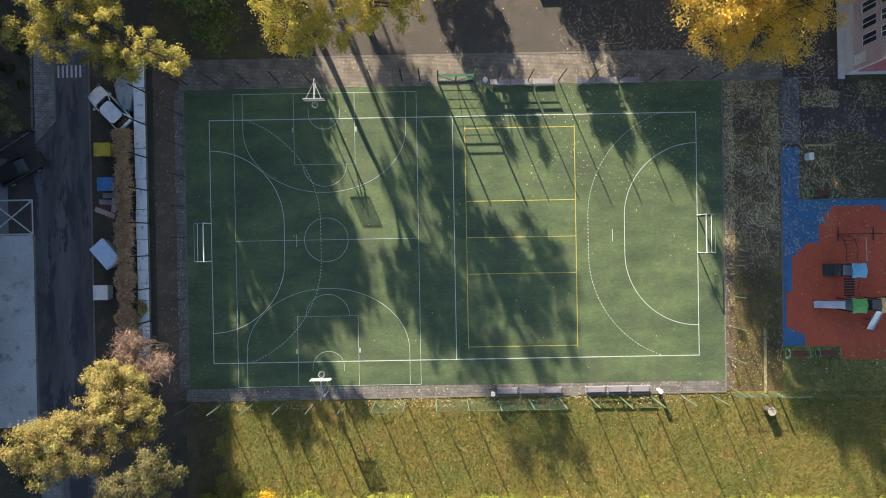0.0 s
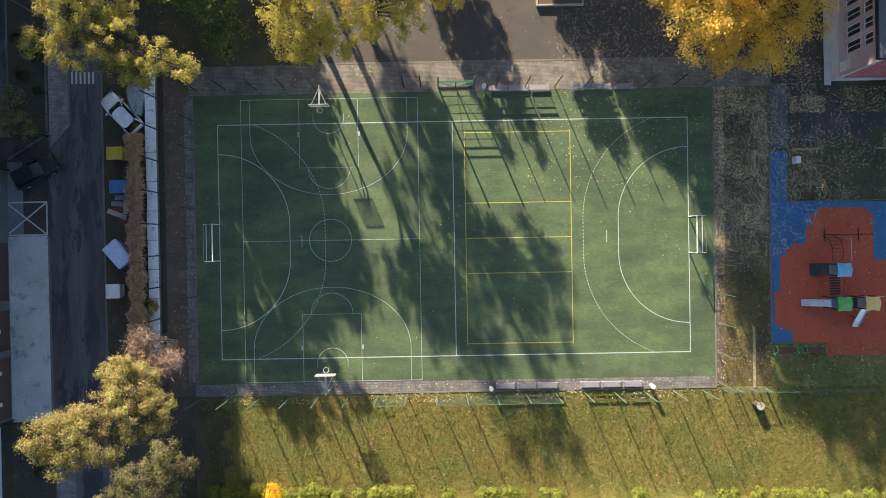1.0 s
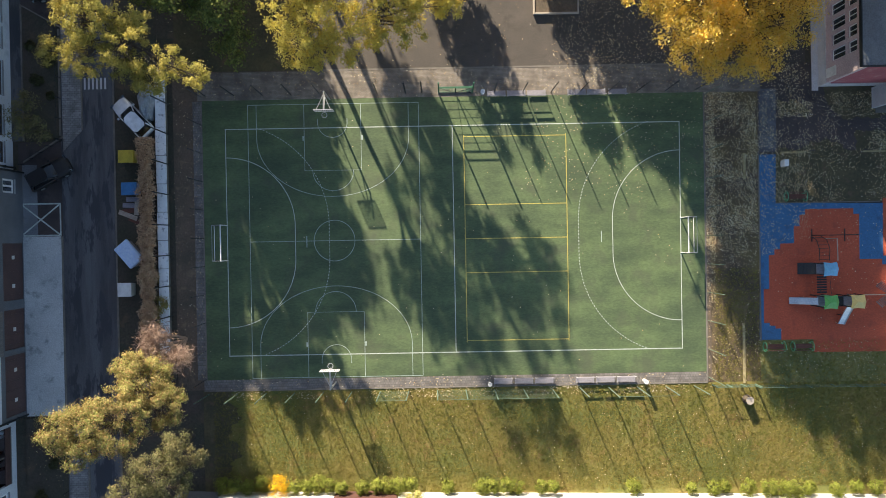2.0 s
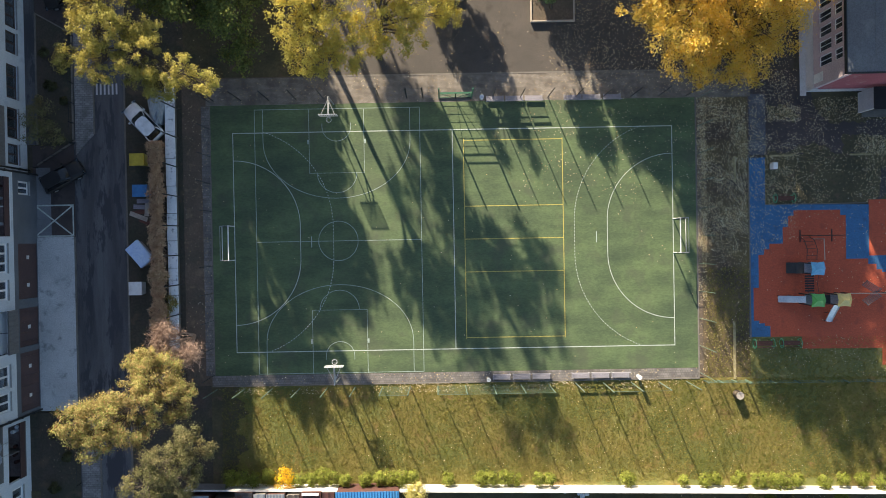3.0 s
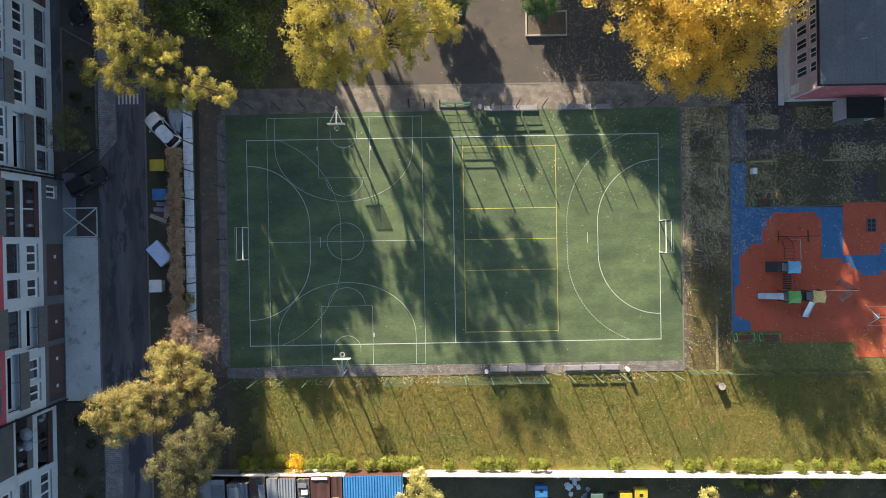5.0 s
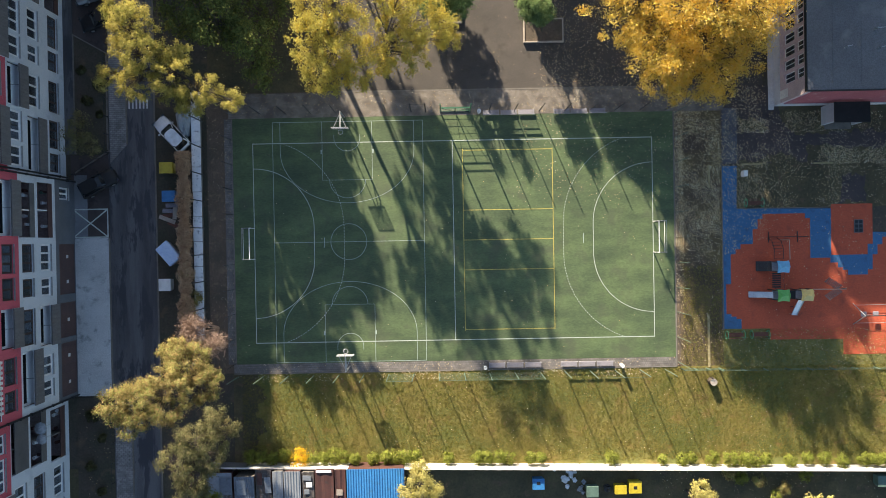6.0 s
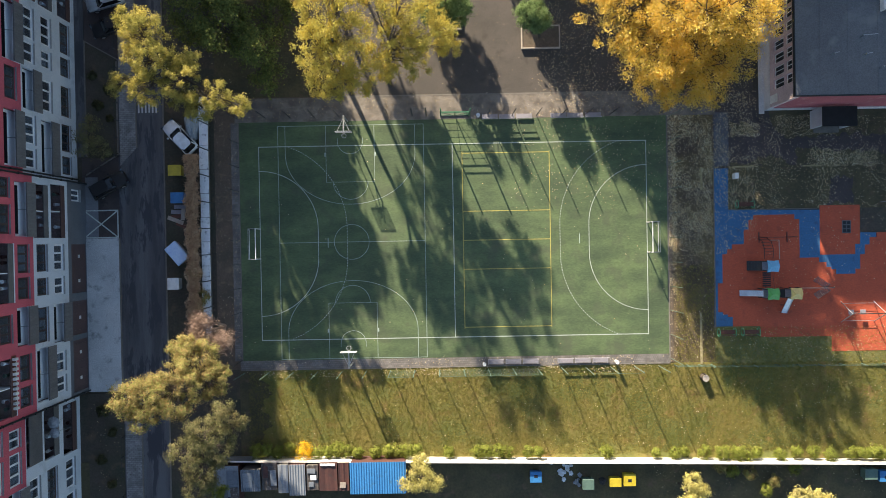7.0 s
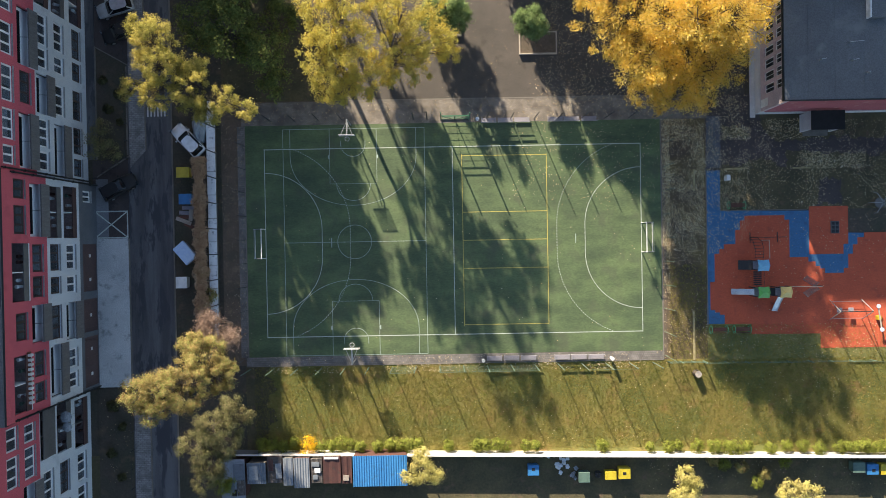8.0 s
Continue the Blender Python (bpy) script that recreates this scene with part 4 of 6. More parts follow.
tree((-0.5, 23.2, 0), (-0.5, 23.3, 5.2), [(-1.8, 23.0, 2.0, 1.3), (-1.8, 23.2, 3.8, 1.05), (-1.8, 23.3, 5.2, 0.75), (-1.8, 23.4, 6.3, 0.45), (0.7, 23.0, 2.0, 1.4), (0.7, 23.2, 3.8, 1.15), (0.7, 23.3, 5.2, 0.8), (0.7, 23.4, 6.4, 0.45), (-0.5, 23.2, 2.8, 1.4)],
     0.14, EVERGREEN, 18, "dense twin-topped evergreen tree in the yard", 0.13, 0.42, 100, 1.8, "evergreens in the yard")
tree((9.2, 20.8, 0), (8.6, 21.2, 4.6), [(7.4, 21.6, 4.5, 1.21), (8.7, 21.2, 4.3, 1.15), (8.1, 22.2, 4.7, 1.21), (8.2, 21.8, 5.6, 0.75), (9.0, 21.4, 5.3, 0.52)],
     0.13, EVERGREEN, 19, "rounded evergreen tree in a timber planter", 0.13, 0.42, 110, 1.5, "evergreens in the yard")
# the trees north of the yard, known by the shade they throw
NORTH = "trees beyond the yard"
tree((5.0, 34.0, 0), (5.0, 34.0, 6.5), [(5.2, 34.0, 3.2, 2.4), (4.8, 34.0, 5.4, 2.1), (6.6, 33.4, 3.0, 2.4)], 0.4, GREEN, 41, "green tree at the far edge of the yard", 0.15, 0.8, 70, 1.6, NORTH, lie=0.0)
tree((8.0, 36.0, 0), (8.0, 36.0, 12.0), [(8.0, 35.0, 4.0, 3.2), (7.6, 36.5, 8.0, 3.2), (8.4, 36.0, 11.0, 2.6), (11.0, 35.0, 6.5, 3.2), (8.4, 33.0, 3.0, 2.6), (11.0, 35.5, 13.5, 2.5), (13.0, 35.2, 14.2, 2.4), (10.4, 35.0, 15.4, 2.0), (6.3, 36.5, 10.6, 1.8), (7.4, 34.6, 8.8, 2.0), (9.4, 36.4, 12.6, 1.8)], 0.42, GREEN, 42, "tall green tree at the far edge of the yard", 0.25, 0.9, 75, 1.7, NORTH, lie=0.0)
tree((14.5, 37.0, 0), (14.5, 37.0, 14.0), [(14.0, 36.0, 5.0, 3.6), (15.0, 37.0, 9.0, 3.8), (14.2, 37.0, 13.0, 3.0), (18.0, 37.0, 7.0, 3.4), (15.4, 32.6, 8.0, 3.4), (18.5, 32.0, 6.0, 3.2), (12.2, 32.6, 4.0, 2.8)], 0.42, GREEN, 43, "tall green tree at the far edge of the yard", 0.3, 0.9, 75, 1.7, NORTH, lie=0.0)
tree((21.5, 36.0, 0), (21.5, 36.0, 12.0), [(21.0, 36.0, 5.0, 3.4), (22.0, 36.0, 9.0, 3.6), (21.5, 36.0, 11.0, 2.8), (25.0, 37.0, 7.5, 3.2), (22.4, 31.0, 6.0, 3.2), (17.5, 36.5, 12.5, 3.0), (19.8, 36.5, 13.6, 2.8)], 0.42, AMBER, 44, "tall amber tree at the far edge of the yard", 0.3, 0.9, 70, 1.5, NORTH, lie=0.0)
tree((-15.2, 41.0, 0), (-15.2, 41.0, 14.0), [(-15.8, 41.0, 11.0, 1.7), (-14.8, 41.0, 13.2, 1.6), (-15.8, 41.5, 15.0, 1.6), (-14.0, 41.0, 11.8, 1.3)], 0.36, YELLOW, 45, "tall thin yellow tree beyond the yard", 0.22, 0.62, 45, 1.25, NORTH, lie=0.0)
tree((-17.0, 38.0, 0), (-17.0, 38.0, 13.0), [(-15.8, 38.0, 12.4, 1.6), (-18.4, 38.5, 13.5, 1.6), (-17.0, 38.0, 15.5, 1.4)], 0.3, YELLOW, 48, "tall thin yellow tree beyond the yard", 0.22, 0.8, 45, 0.7, NORTH, lie=0.0)
tree((-17.5, 38.6, 0), (-17.5, 38.4, 20.0), [(-17.9, 38.0, 20.5, 1.3), (-17.8, 38.6, 21.3, 1.3), (-17.8, 38.2, 21.9, 1.0), (-13.5, 37.6, 20.3, 1.5), (-13.9, 38.4, 21.5, 1.5), (-13.6, 38.0, 22.1, 1.1), (-15.8, 38.8, 22.1, 0.9)], 0.3, YELLOW, 50, "very tall thin yellow tree beyond the yard", 0.26, 0.7, 45, 0.42, NORTH, lie=0.0)
tree((-23.0, 28.5, 0), (-22.5, 28.5, 12.0), [(-22.0, 28.0, 6.0, 3.0), (-24.6, 28.6, 8.0, 3.0), (-21.5, 28.4, 9.0, 2.3), (-23.0, 29.5, 11.5, 2.8), (-19.8, 29.0, 6.0, 2.6), (-25.6, 26.4, 10.5, 2.6)], 0.36, GREEN, 46, "broad bright green tree over the grass plot", 0.3, 0.85, 80, 1.5, NORTH, lie=0.0)
tree((-28.0, 27.0, 0), (-28.0, 27.0, 12.5), [(-28.0, 26.0, 10.0, 2.6), (-26.6, 28.0, 12.5, 2.5), (-29.6, 28.5, 12.0, 2.4), (-28.4, 28.6, 14.6, 1.5)], 0.34, GREEN, 47, "green tree beside the access road", 0.26, 0.8, 44, 0.75, NORTH, lie=0.0)
tree((-26.0, 35.0, 0), (-26.0, 35.0, 13.0), [(-26.0, 34.0, 8.0, 3.2), (-24.8, 35.0, 10.5, 2.8), (-28.2, 35.0, 11.5, 3.2), (-26.6, 37.0, 13.0, 2.5), (-21.0, 34.0, 6.0, 2.8), (-23.6, 35.0, 5.0, 2.2), (-22.3, 34.3, 4.6, 2.0)], 0.42, GREEN, 49, "tall green tree beside the access road", 0.28, 0.9, 75, 1.6, NORTH, lie=0.0)
tree((-3.6, -23.7, 0), (-3.5, -23.5, 5.5), [(-3.6, -22.6, 5.0, 1.2), (-2.4, -23.4, 4.6, 1.0), (-4.8, -23.8, 4.6, 0.9), (-3.5, -21.7, 4.6, 0.9)],
     0.13, PALE, 20, "young tree with pale yellow leaves beside the blue roof", 0.1, 0.45, 105, 1.2)
tree((22.9, -25.6, 0), (22.9, -25.6, 5.0), [(23.1, -24.4, 4.2, 1.2), (22.5, -26.2, 4.6, 1.3), (23.8, -25.6, 4.0, 0.9)],
     0.13, PALE, 21, "small yellow-leaved tree in the shaded yard", 0.1, 0.42, 105, 1.2)
tree((34.6, -26.8, 0), (34.6, -26.9, 4.4), [(34.0, -26.4, 3.8, 1.4), (35.8, -26.6, 3.8, 1.3), (34.6, -28.0, 4.0, 1.4)],
     0.17, PALE, 22, "rounded olive-leaved shrub tree in the yard", 0.1, 0.5, 70, 1.1)
tree((-36.2, 10.6, 0), (-36.0, 10.8, 3.2), [(-36.0, 11.2, 2.8, 1.3), (-35.2, 10.0, 2.4, 1.1), (-36.8, 10.0, 2.4, 1.1), (-36.2, 12.4, 2.2, 1.0)],
     0.13, MOSSY, 23, "small thin shrub in the front garden", 0.07, 0.5, 75, 0.8, "", "shrub", "shrub")


def bush(x, y, r, h, material, seed, label, group="bushes along the white wall"):
    rng = np.random.default_rng(seed)
    b = thing("bush", (x, y, 0), label, "bush", group)
    stems = bmesh.new()
    for k in range(12):
        a, q = rng.uniform(0, 6.28), rng.uniform(0.1, 0.75) * r
        tip = (q * math.cos(a), q * math.sin(a), h * rng.uniform(0.5, 0.85))
        tube(stems, bend((0.05 * math.cos(a), 0.05 * math.sin(a), 0), tip, 0.0, rng, 2), [0.02, 0.014, 0.008], 4, False)
    part("stem_tangle", stems, M["bark"], b)
    # a lumpy dome of leaf tufts, thinner towards the ground
    n = 34
    d = rng.normal(size=(n, 3))
    d /= np.linalg.norm(d, axis=1)[:, None]
    d[:, 2] = np.abs(d[:, 2])
    tufts = d * np.array([r, r, h * 0.55]) * rng.uniform(0.55, 0.92, (n, 1)) + np.array([0, 0, h * 0.38])
    cs = np.concatenate([t + rng.normal(size=(40, 3)) * 0.15 * r for t in tufts])
    facing = (cs - np.array([0, 0, h * 0.3])) * np.array([1, 1, 0.8])
    cs[:, 2] = np.maximum(cs[:, 2], 0.06)
    mesh_part("leaves", leaf_mesh("leaves", cs, 0.12, rng, facing=facing), material, b)
    return b


rb = random.Random(5)
xs = [-20.5, -19.5, -18.3, -17.3, -15.7, -14.4, -13.3, -12.3, -11.3, -10.2, -8.4, -7.1, -6.2, -5.2, -4.2, -0.9, 2.0, 2.9, 4.1, 5.0, 7.2, 8.2, 15.4, 20.4, 22.4, 23.4, 25.4, 27.0, 27.9, 28.8, 29.7, 30.7, 33.1, 34.8, 36.5, 38.2, 40.4, 41.2, 41.9, 42.8, 43.6, 44.5, 45.3, 46.3, 47.6, 49.0, 50.3]
for k, x in enumerate(xs):
    gold = abs(x - (-15.7)) < 0.1
    small = 15.5 < x < 24
    bush(x, wall_line(x) + 0.88 + rb.uniform(-0.12, 0.12), (1.15 if gold else rb.uniform(0.62, 0.92)) * (0.8 if small else 1), (2.2 if gold else rb.uniform(1.4, 2.0)) * (0.7 if small else 1), GOLD if gold else HEDGE, 100 + k,
         "bright golden bush against the white wall" if gold else "rounded yellow-green bush against the white wall")

for k, (x, y, r) in enumerate([(-36.9, 17.6, 0.5), (-35.3, 16.2, 0.6), (-36.4, 14.6, 0.6), (-35.2, 13.2, 0.4), (-36.6, -17.0, 0.7), (-35.6, -19.2, 0.5), (-36.8, -22.0, 0.6), (-35.8, -24.6, 0.5)]):
    bush(x, y, r, 0.55, DIM, 140 + k, "low straggling green plant in the shaded garden", "garden plants")

# dry vines over the western wall
hedge = thing("vine_hedge", (-26.35, 0, 0), "long hedge of withered brown vines beside the wall", "hedge")
rng = np.random.default_rng(31)
stems = bmesh.new()
for k in range(260):
    y = rng.uniform(-9.2, 9.0)
    x = rng.uniform(-0.5, 0.3)
    tube(stems, bend((x, y, 0), (x + rng.uniform(-0.5, 0.4), y + rng.uniform(-0.8, 0.8), rng.uniform(1.4, 2.2)), 0.2, rng, 3), [0.02, 0.016, 0.012, 0.008], 4, False)
part("stem_tangle", stems, M["twig"], hedge, "tangled dry stems")
n = 15000
yy = rng.uniform(-9.3, 9.2, n)
edge = 0.64 + 0.15 * np.sin(yy * 1.7) + 0.12 * np.sin(yy * 4.3 + 1)
cs = np.stack([rng.uniform(-1, 1, n) * edge - 0.05, yy, 1.95 + rng.normal(size=n) * 0.16 - 0.55 * rng.uniform(0, 1, n) ** 2], 1)
mesh_part("leaves", leaf_mesh("leaves", cs, 0.26, rng, 0.0, 0.2), VINES, hedge)
for k, (x, y, r) in enumerate([(-26.6, -2.6, 0.9), (-25.9, -5.4, 1.0), (-26.4, -7.0, 0.9)]):
    bush(x, y, r, 1.9, OLIVE, 170 + k, "olive climbing shrub growing over the wall", "climbers on the wall")

# leafless pinkish shrub
shrub = thing("bare_shrub", (-23.9, -8.4, 0), "leafless pinkish-brown shrub with dense fine twigs", "shrub")
rng = np.random.default_rng(33)
tw = bmesh.new()
heads = []
for k in range(16):
    a, q = rng.uniform(0, 6.28), rng.uniform(0.2, 1.0)
    c = (-0.5, 0.5) if k % 2 else (0.7, -0.8)
    tip = (c[0] + 1.1 * q * math.cos(a), c[1] + 0.9 * q * math.sin(a), rng.uniform(4.6, 6.6))
    heads.append(tip)
    tube(tw, bend((0.15 * math.cos(a), 0.15 * math.sin(a), 0), tip, 0.3, rng, 4), [0.06, 0.05, 0.04, 0.03, 0.015], 5, False)
part("stem_tangle", tw, M["twig"], shrub)
cs = np.concatenate([np.array(h) + rng.normal(size=(420, 3)) * np.array([0.42, 0.42, 0.38]) for h in heads])
mesh_part("twig_tangle", leaf_mesh("twig_tangle", cs, 0.5, rng, 0.0, 0.07), TWIGS, shrub, "haze of fine pinkish twigs")

# timber planters of the evergreens
def planter(x, y, w, d):
    p = thing("planter", (x, y, 0.01), "low square planter with a pale timber edge", "planter", "planters in the yard")
    for a in ((-w, w, -d, -d + 0.12), (-w, w, d - 0.12, d), (-w, -w + 0.12, -d + 0.125, d - 0.125), (w - 0.12, w, -d + 0.125, d - 0.125)):
        part("edge_board", boxes((*a, 0, 0.32)), M["stump"], p)
    part("earth", boxes((-w + 0.125, w - 0.125, -d + 0.125, d - 0.125, 0.0, 0.22)), M["litter"], p, "dark earth strewn with leaves")


planter(9.3, 20.8, 2.0, 1.2)
planter(-0.3, 22.9, 1.5, 1.2)


# ---------------------------------------------------------------- buildings
def holed_wall(y0, y1, z0, z1, holes, depth=0.3):
    """A wall in the plane x = 0 that faces +x, with rectangular openings (ya, yb, za, zb) cut right through."""
    bm = bmesh.new()
    ys = sorted({y0, y1, *(v for h in holes for v in h[:2] if y0 < v < y1)})
    zs = sorted({z0, z1, *(v for h in holes for v in h[2:] if z0 < v < z1)})
    cells = set()
    for i in range(len(ys) - 1):
        for j in range(len(zs) - 1):
            cy, cz = (ys[i] + ys[i + 1]) / 2, (zs[j] + zs[j + 1]) / 2
            if not any(h[0] < cy < h[1] and h[2] < cz < h[3] for h in holes):
                cells.add((i, j))
    at = {}

    def v(x, y, z):
        k = (round(x, 4), round(y, 4), round(z, 4))
        if k not in at:
            at[k] = bm.verts.new(k)
        return at[k]

    for i, j in cells:
        a, b, c, d = ys[i], ys[i + 1], zs[j], zs[j + 1]
        bm.faces.new((v(0, a, c), v(0, b, c), v(0, b, d), v(0, a, d)))
        bm.faces.new((v(-depth, a, d), v(-depth, b, d), v(-depth, b, c), v(-depth, a, c)))
        for (ni, nj, p, q) in ((i - 1, j, (a, d), (a, c)), (i + 1, j, (b, c), (b, d)), (i, j - 1, (a, c), (b, c)), (i, j + 1, (b, d), (a, d))):
            if (ni, nj) not in cells:
                bm.faces.new((v(0, *p), v(-depth, *p), v(-depth, *q), v(0, *q)))
    bmesh.ops.recalc_face_normals(bm, faces=bm.faces)
    return bm


def window(parent, x, ya, yb, za, zb, material, sill=True):
    """A window set into an opening: outer bars with mullions, one pane in each light, a sill."""
    w = yb - ya
    n = 3 if w > 2.3 else (2 if w > 1.2 else 1)
    b = 0.16
    cuts = [ya + w * k / n for k in range(n + 1)]
    lights = [(c + (b if k == 0 else 0.085), d - (b if k == n - 1 else 0.085), za + b, zb - b) for k, (c, d) in enumerate(zip(cuts, cuts[1:]))]
    rim = holed_wall(ya, yb, za, zb, lights, 0.07)
    bmesh.ops.translate(rim, verts=rim.verts, vec=(x, 0, 0))
    wd = part("window", rim, material, parent)
    for c, d in zip(cuts, cuts[1:]):
        p = part("pane", boxes((x - 0.045, x - 0.035, c + 0.03, d - 0.03, za + 0.05, zb - 0.05)), M["glass"], wd)
        p.visible_shadow = False
    if sill:
        part("sill", boxes((x - 0.02, x + 0.22, ya - 0.04, yb + 0.04, za - 0.035, za - 0.003)), M["steel"], wd)
    return wd


def balcony(parent, ya, yb, z, panel):
    """A balcony half sunk into the wall: pale floor at z, a ribbed sheet front just proud of the facade, a glazed wall behind."""
    s = part("balcony", boxes((-0.50, 0.24, ya, yb, z - 0.07, z)), M["balcony_white"], parent, "sunken balcony with a pale floor")
    part("parapet", boxes((0.243, 0.30, ya - 0.02, yb + 0.02, z - 0.34, z + 1.05)), panel, s, "weathered grey sheet balcony front")
    n = max(4, round((yb - ya) / 0.42))
    for k in range(n):
        y = ya + (yb - ya) * (k + 0.5) / n
        part("parapet_rib", boxes((0.303, 0.325, y - 0.03, y + 0.03, z - 0.32, z + 1.03)), panel, s)
    part("handrail", boxes((0.22, 0.33, ya - 0.03, yb + 0.03, z + 1.053, z + 1.09)), M["panel_grey"], s)
    for y in (ya, yb - 0.05):
        part("side_panel", boxes((0.003, 0.24, y, y + 0.05, z + 0.003, z + 0.98)), M["pale_slab"], s)
    part("rear_panel", boxes((-0.60, -0.503, ya, yb, z - 0.07, z + 2.5)), M["balcony_white"], s, "white rear wall of the balcony")
    part("balcony_door", boxes((-0.50, -0.47, ya + 0.25, yb - 0.3, z + 1.15, z + 2.3)), M["car_glass"], s, "dark glazed balcony door")
    part("balcony_rail", tubes(([(-0.48, (ya + yb) / 2, z + 1.3), (0.26, (ya + yb) / 2, z + 1.12)], 0.02)), M["dark_steel"], s)
    return s


ROW_Z = {"G": 2.1, 1: 5.5, 2: 8.45, 3: 11.4, 4: 14.1}
FLOORS = [0.0, 3.7, 6.95, 9.85, 12.7, 15.5]


def apartment_section(name, xf, y0, y1, top, plan, seed, label, base_mat):
    """One section of the apartment house: plan lists (row, kind, from y, to y); w white window, k dark window, b balcony, l loggia, d garage door."""
    rnd = random.Random(seed)
    hs = thing(name, (xf, 0, 0), label, "apartment building", "apartment house sections")
    holes = []
    jobs = []
    for row, kind, ya, yb in plan:
        ya, yb = max(ya, y0 + 0.25), min(yb, y1 - 0.25)
        zc = ROW_Z[row]
        if kind in "wk":
            h = (ya, yb, zc - 0.80, zc + 0.80)
        elif kind == "b":
            h = (ya, yb, zc - 1.45, zc + 1.05)
        elif kind in "lg":
            h = (ya, yb, zc - 1.2, zc + 1.2)
        else:
            h = (ya, yb, 0.08, 3.1)
        holes.append(h)
        jobs.append((row, kind, ya, yb, zc, h))
    low = [h for h in holes if h[2] < 9.75]
    high = [h for h in holes if h[3] > 9.75]
    part("wall", holed_wall(y0, y1, 3.7, 9.75, low), M["grey_render"], hs, "pale grey rendered lower facade")
    part("wall", holed_wall(y0, y1, -0.05, 3.697, low), base_mat, hs)
    part("wall", holed_wall(y0, y1, 9.753, top, high), M["red_render"], hs, "brick-red rendered upper facade")
    for z in FLOORS[1:]:
        part("floor_slab", boxes((-9.5, -0.31, y0 + 0.02, y1 - 0.02, z - 0.25, z)), M["interior"], hs)
    part("rear_wall", boxes((-4.2, -4.0, y0 + 0.02, y1 - 0.02, 0.0, top - 0.5)), M["interior"], hs, "plain inner wall")
    part("roof", boxes((-12.0, 0.10, y0, y1, top + 0.003, top + 0.18)), M["roof_felt"], hs, "dark felt roof")
    part("gutter", tubes(([(0.16, y0, top + 0.02), (0.16, y1, top + 0.02)], 0.07)), M["dark_steel"], hs)
    part("side_wall", boxes((-12.0, -0.31, y0, y0 + 0.25, 0, top)), M["grey_render"], hs)
    part("side_wall", boxes((-12.0, -0.31, y1 - 0.25, y1, 0, top)), M["grey_render"], hs)
    for row, kind, ya, yb, zc, h in jobs:
        if kind in "wk":
            window(hs, -0.08, *h, M["window_white"] if kind == "w" else M["window_brown"])
            q = rnd.random()
            if q < 0.14:
                part("blind", boxes((-0.26, -0.24, ya + 0.1, yb - 0.1, zc + rnd.uniform(-0.5, 0.2), zc + 0.78)), M["pale_slab"], hs, "pale window blind")
            elif q < 0.5:
                m = ya + (yb - ya) * rnd.uniform(0.3, 0.7)
                part("curtain", boxes((-0.28, -0.26, ya + 0.05, m, zc - 0.78, zc + 0.78)), M["curtain"], hs, "grey window curtain")
                part("curtain", boxes((-0.30, -0.28, m + rnd.uniform(0.0, 0.4), yb - 0.05, zc - 0.78, zc + 0.78)), M["curtain"], hs, "grey window curtain")
        elif kind == "b":
            balcony(hs, ya, yb, zc - 1.38, M["panel_front"])
        elif kind in "lg":
            m = (ya + yb) / 2
            lg = part("loggia", boxes((-1.4, -0.303, ya, yb, zc - 1.32, zc - 1.203)), M["loggia_floor"], hs, "recessed loggia")
            part("edge_beam", boxes((-0.30, 0.08, ya, yb, zc - 1.32, zc - 1.203)), M["panel_front"] if kind == "g" or seed == 3 else M["pale_slab"], lg)
            part("parapet", boxes((-0.02, 0.06, ya + 0.02, yb - 0.02, zc - 1.2, zc + (0.75 if kind == "g" else -0.45))), M["panel_grey"] if kind == "g" or rnd.random() < 0.3 else M["brown_door"], lg, "dark loggia front")
            part("rear_panel", boxes((-1.5, -1.41, ya, yb, zc - 1.2, zc + 1.2)), M["loggia_wall"] if rnd.random() < 0.6 else M["panel_front"], lg)
            part("divider", boxes((-1.40, -0.05, m - 0.04, m + 0.04, zc - 1.2, zc + 1.2)), M["panel_front"] if seed == 3 else M["pale_slab"], lg)
            for q in range(5):
                y = rnd.uniform(ya + 0.3, yb - 0.4)
                if abs(y - m) < 0.3:
                    continue
                part("flower_pot", tubes(([(-0.35 - rnd.random() * 0.4, y, zc - 1.2), (-0.35 - rnd.random() * 0.4, y, zc - rnd.uniform(0.3, 0.8))], [0.12, 0.17]), seg=8), rnd.choice([M["plastic_green"], M["tin_rust"], M["pale_slab"]]), lg)
        else:
            d = part("garage_door", boxes((-0.16, -0.10, ya, yb, 0.08, 3.1)), M["brown_door"], hs, "dark brown shutter door")
            n = max(2, round((yb - ya) / 0.9))
            for q in range(n):
                y = ya + (yb - ya) * (q + 0.5) / n
                part("door_batten", boxes((-0.097, -0.06, y - 0.03, y + 0.03, 0.1, 3.08)), M["brown_door"], d)
            for q in range(2 if yb - ya > 4 else 1):
                y = ya + (yb - ya) * (q + 0.5) / (2 if yb - ya > 4 else 1)
                part("notice", boxes((-0.055, -0.045, y - 0.16, y + 0.16, 1.35, 1.75)), M["white_paint"], d, "small white notice plate")
    return hs


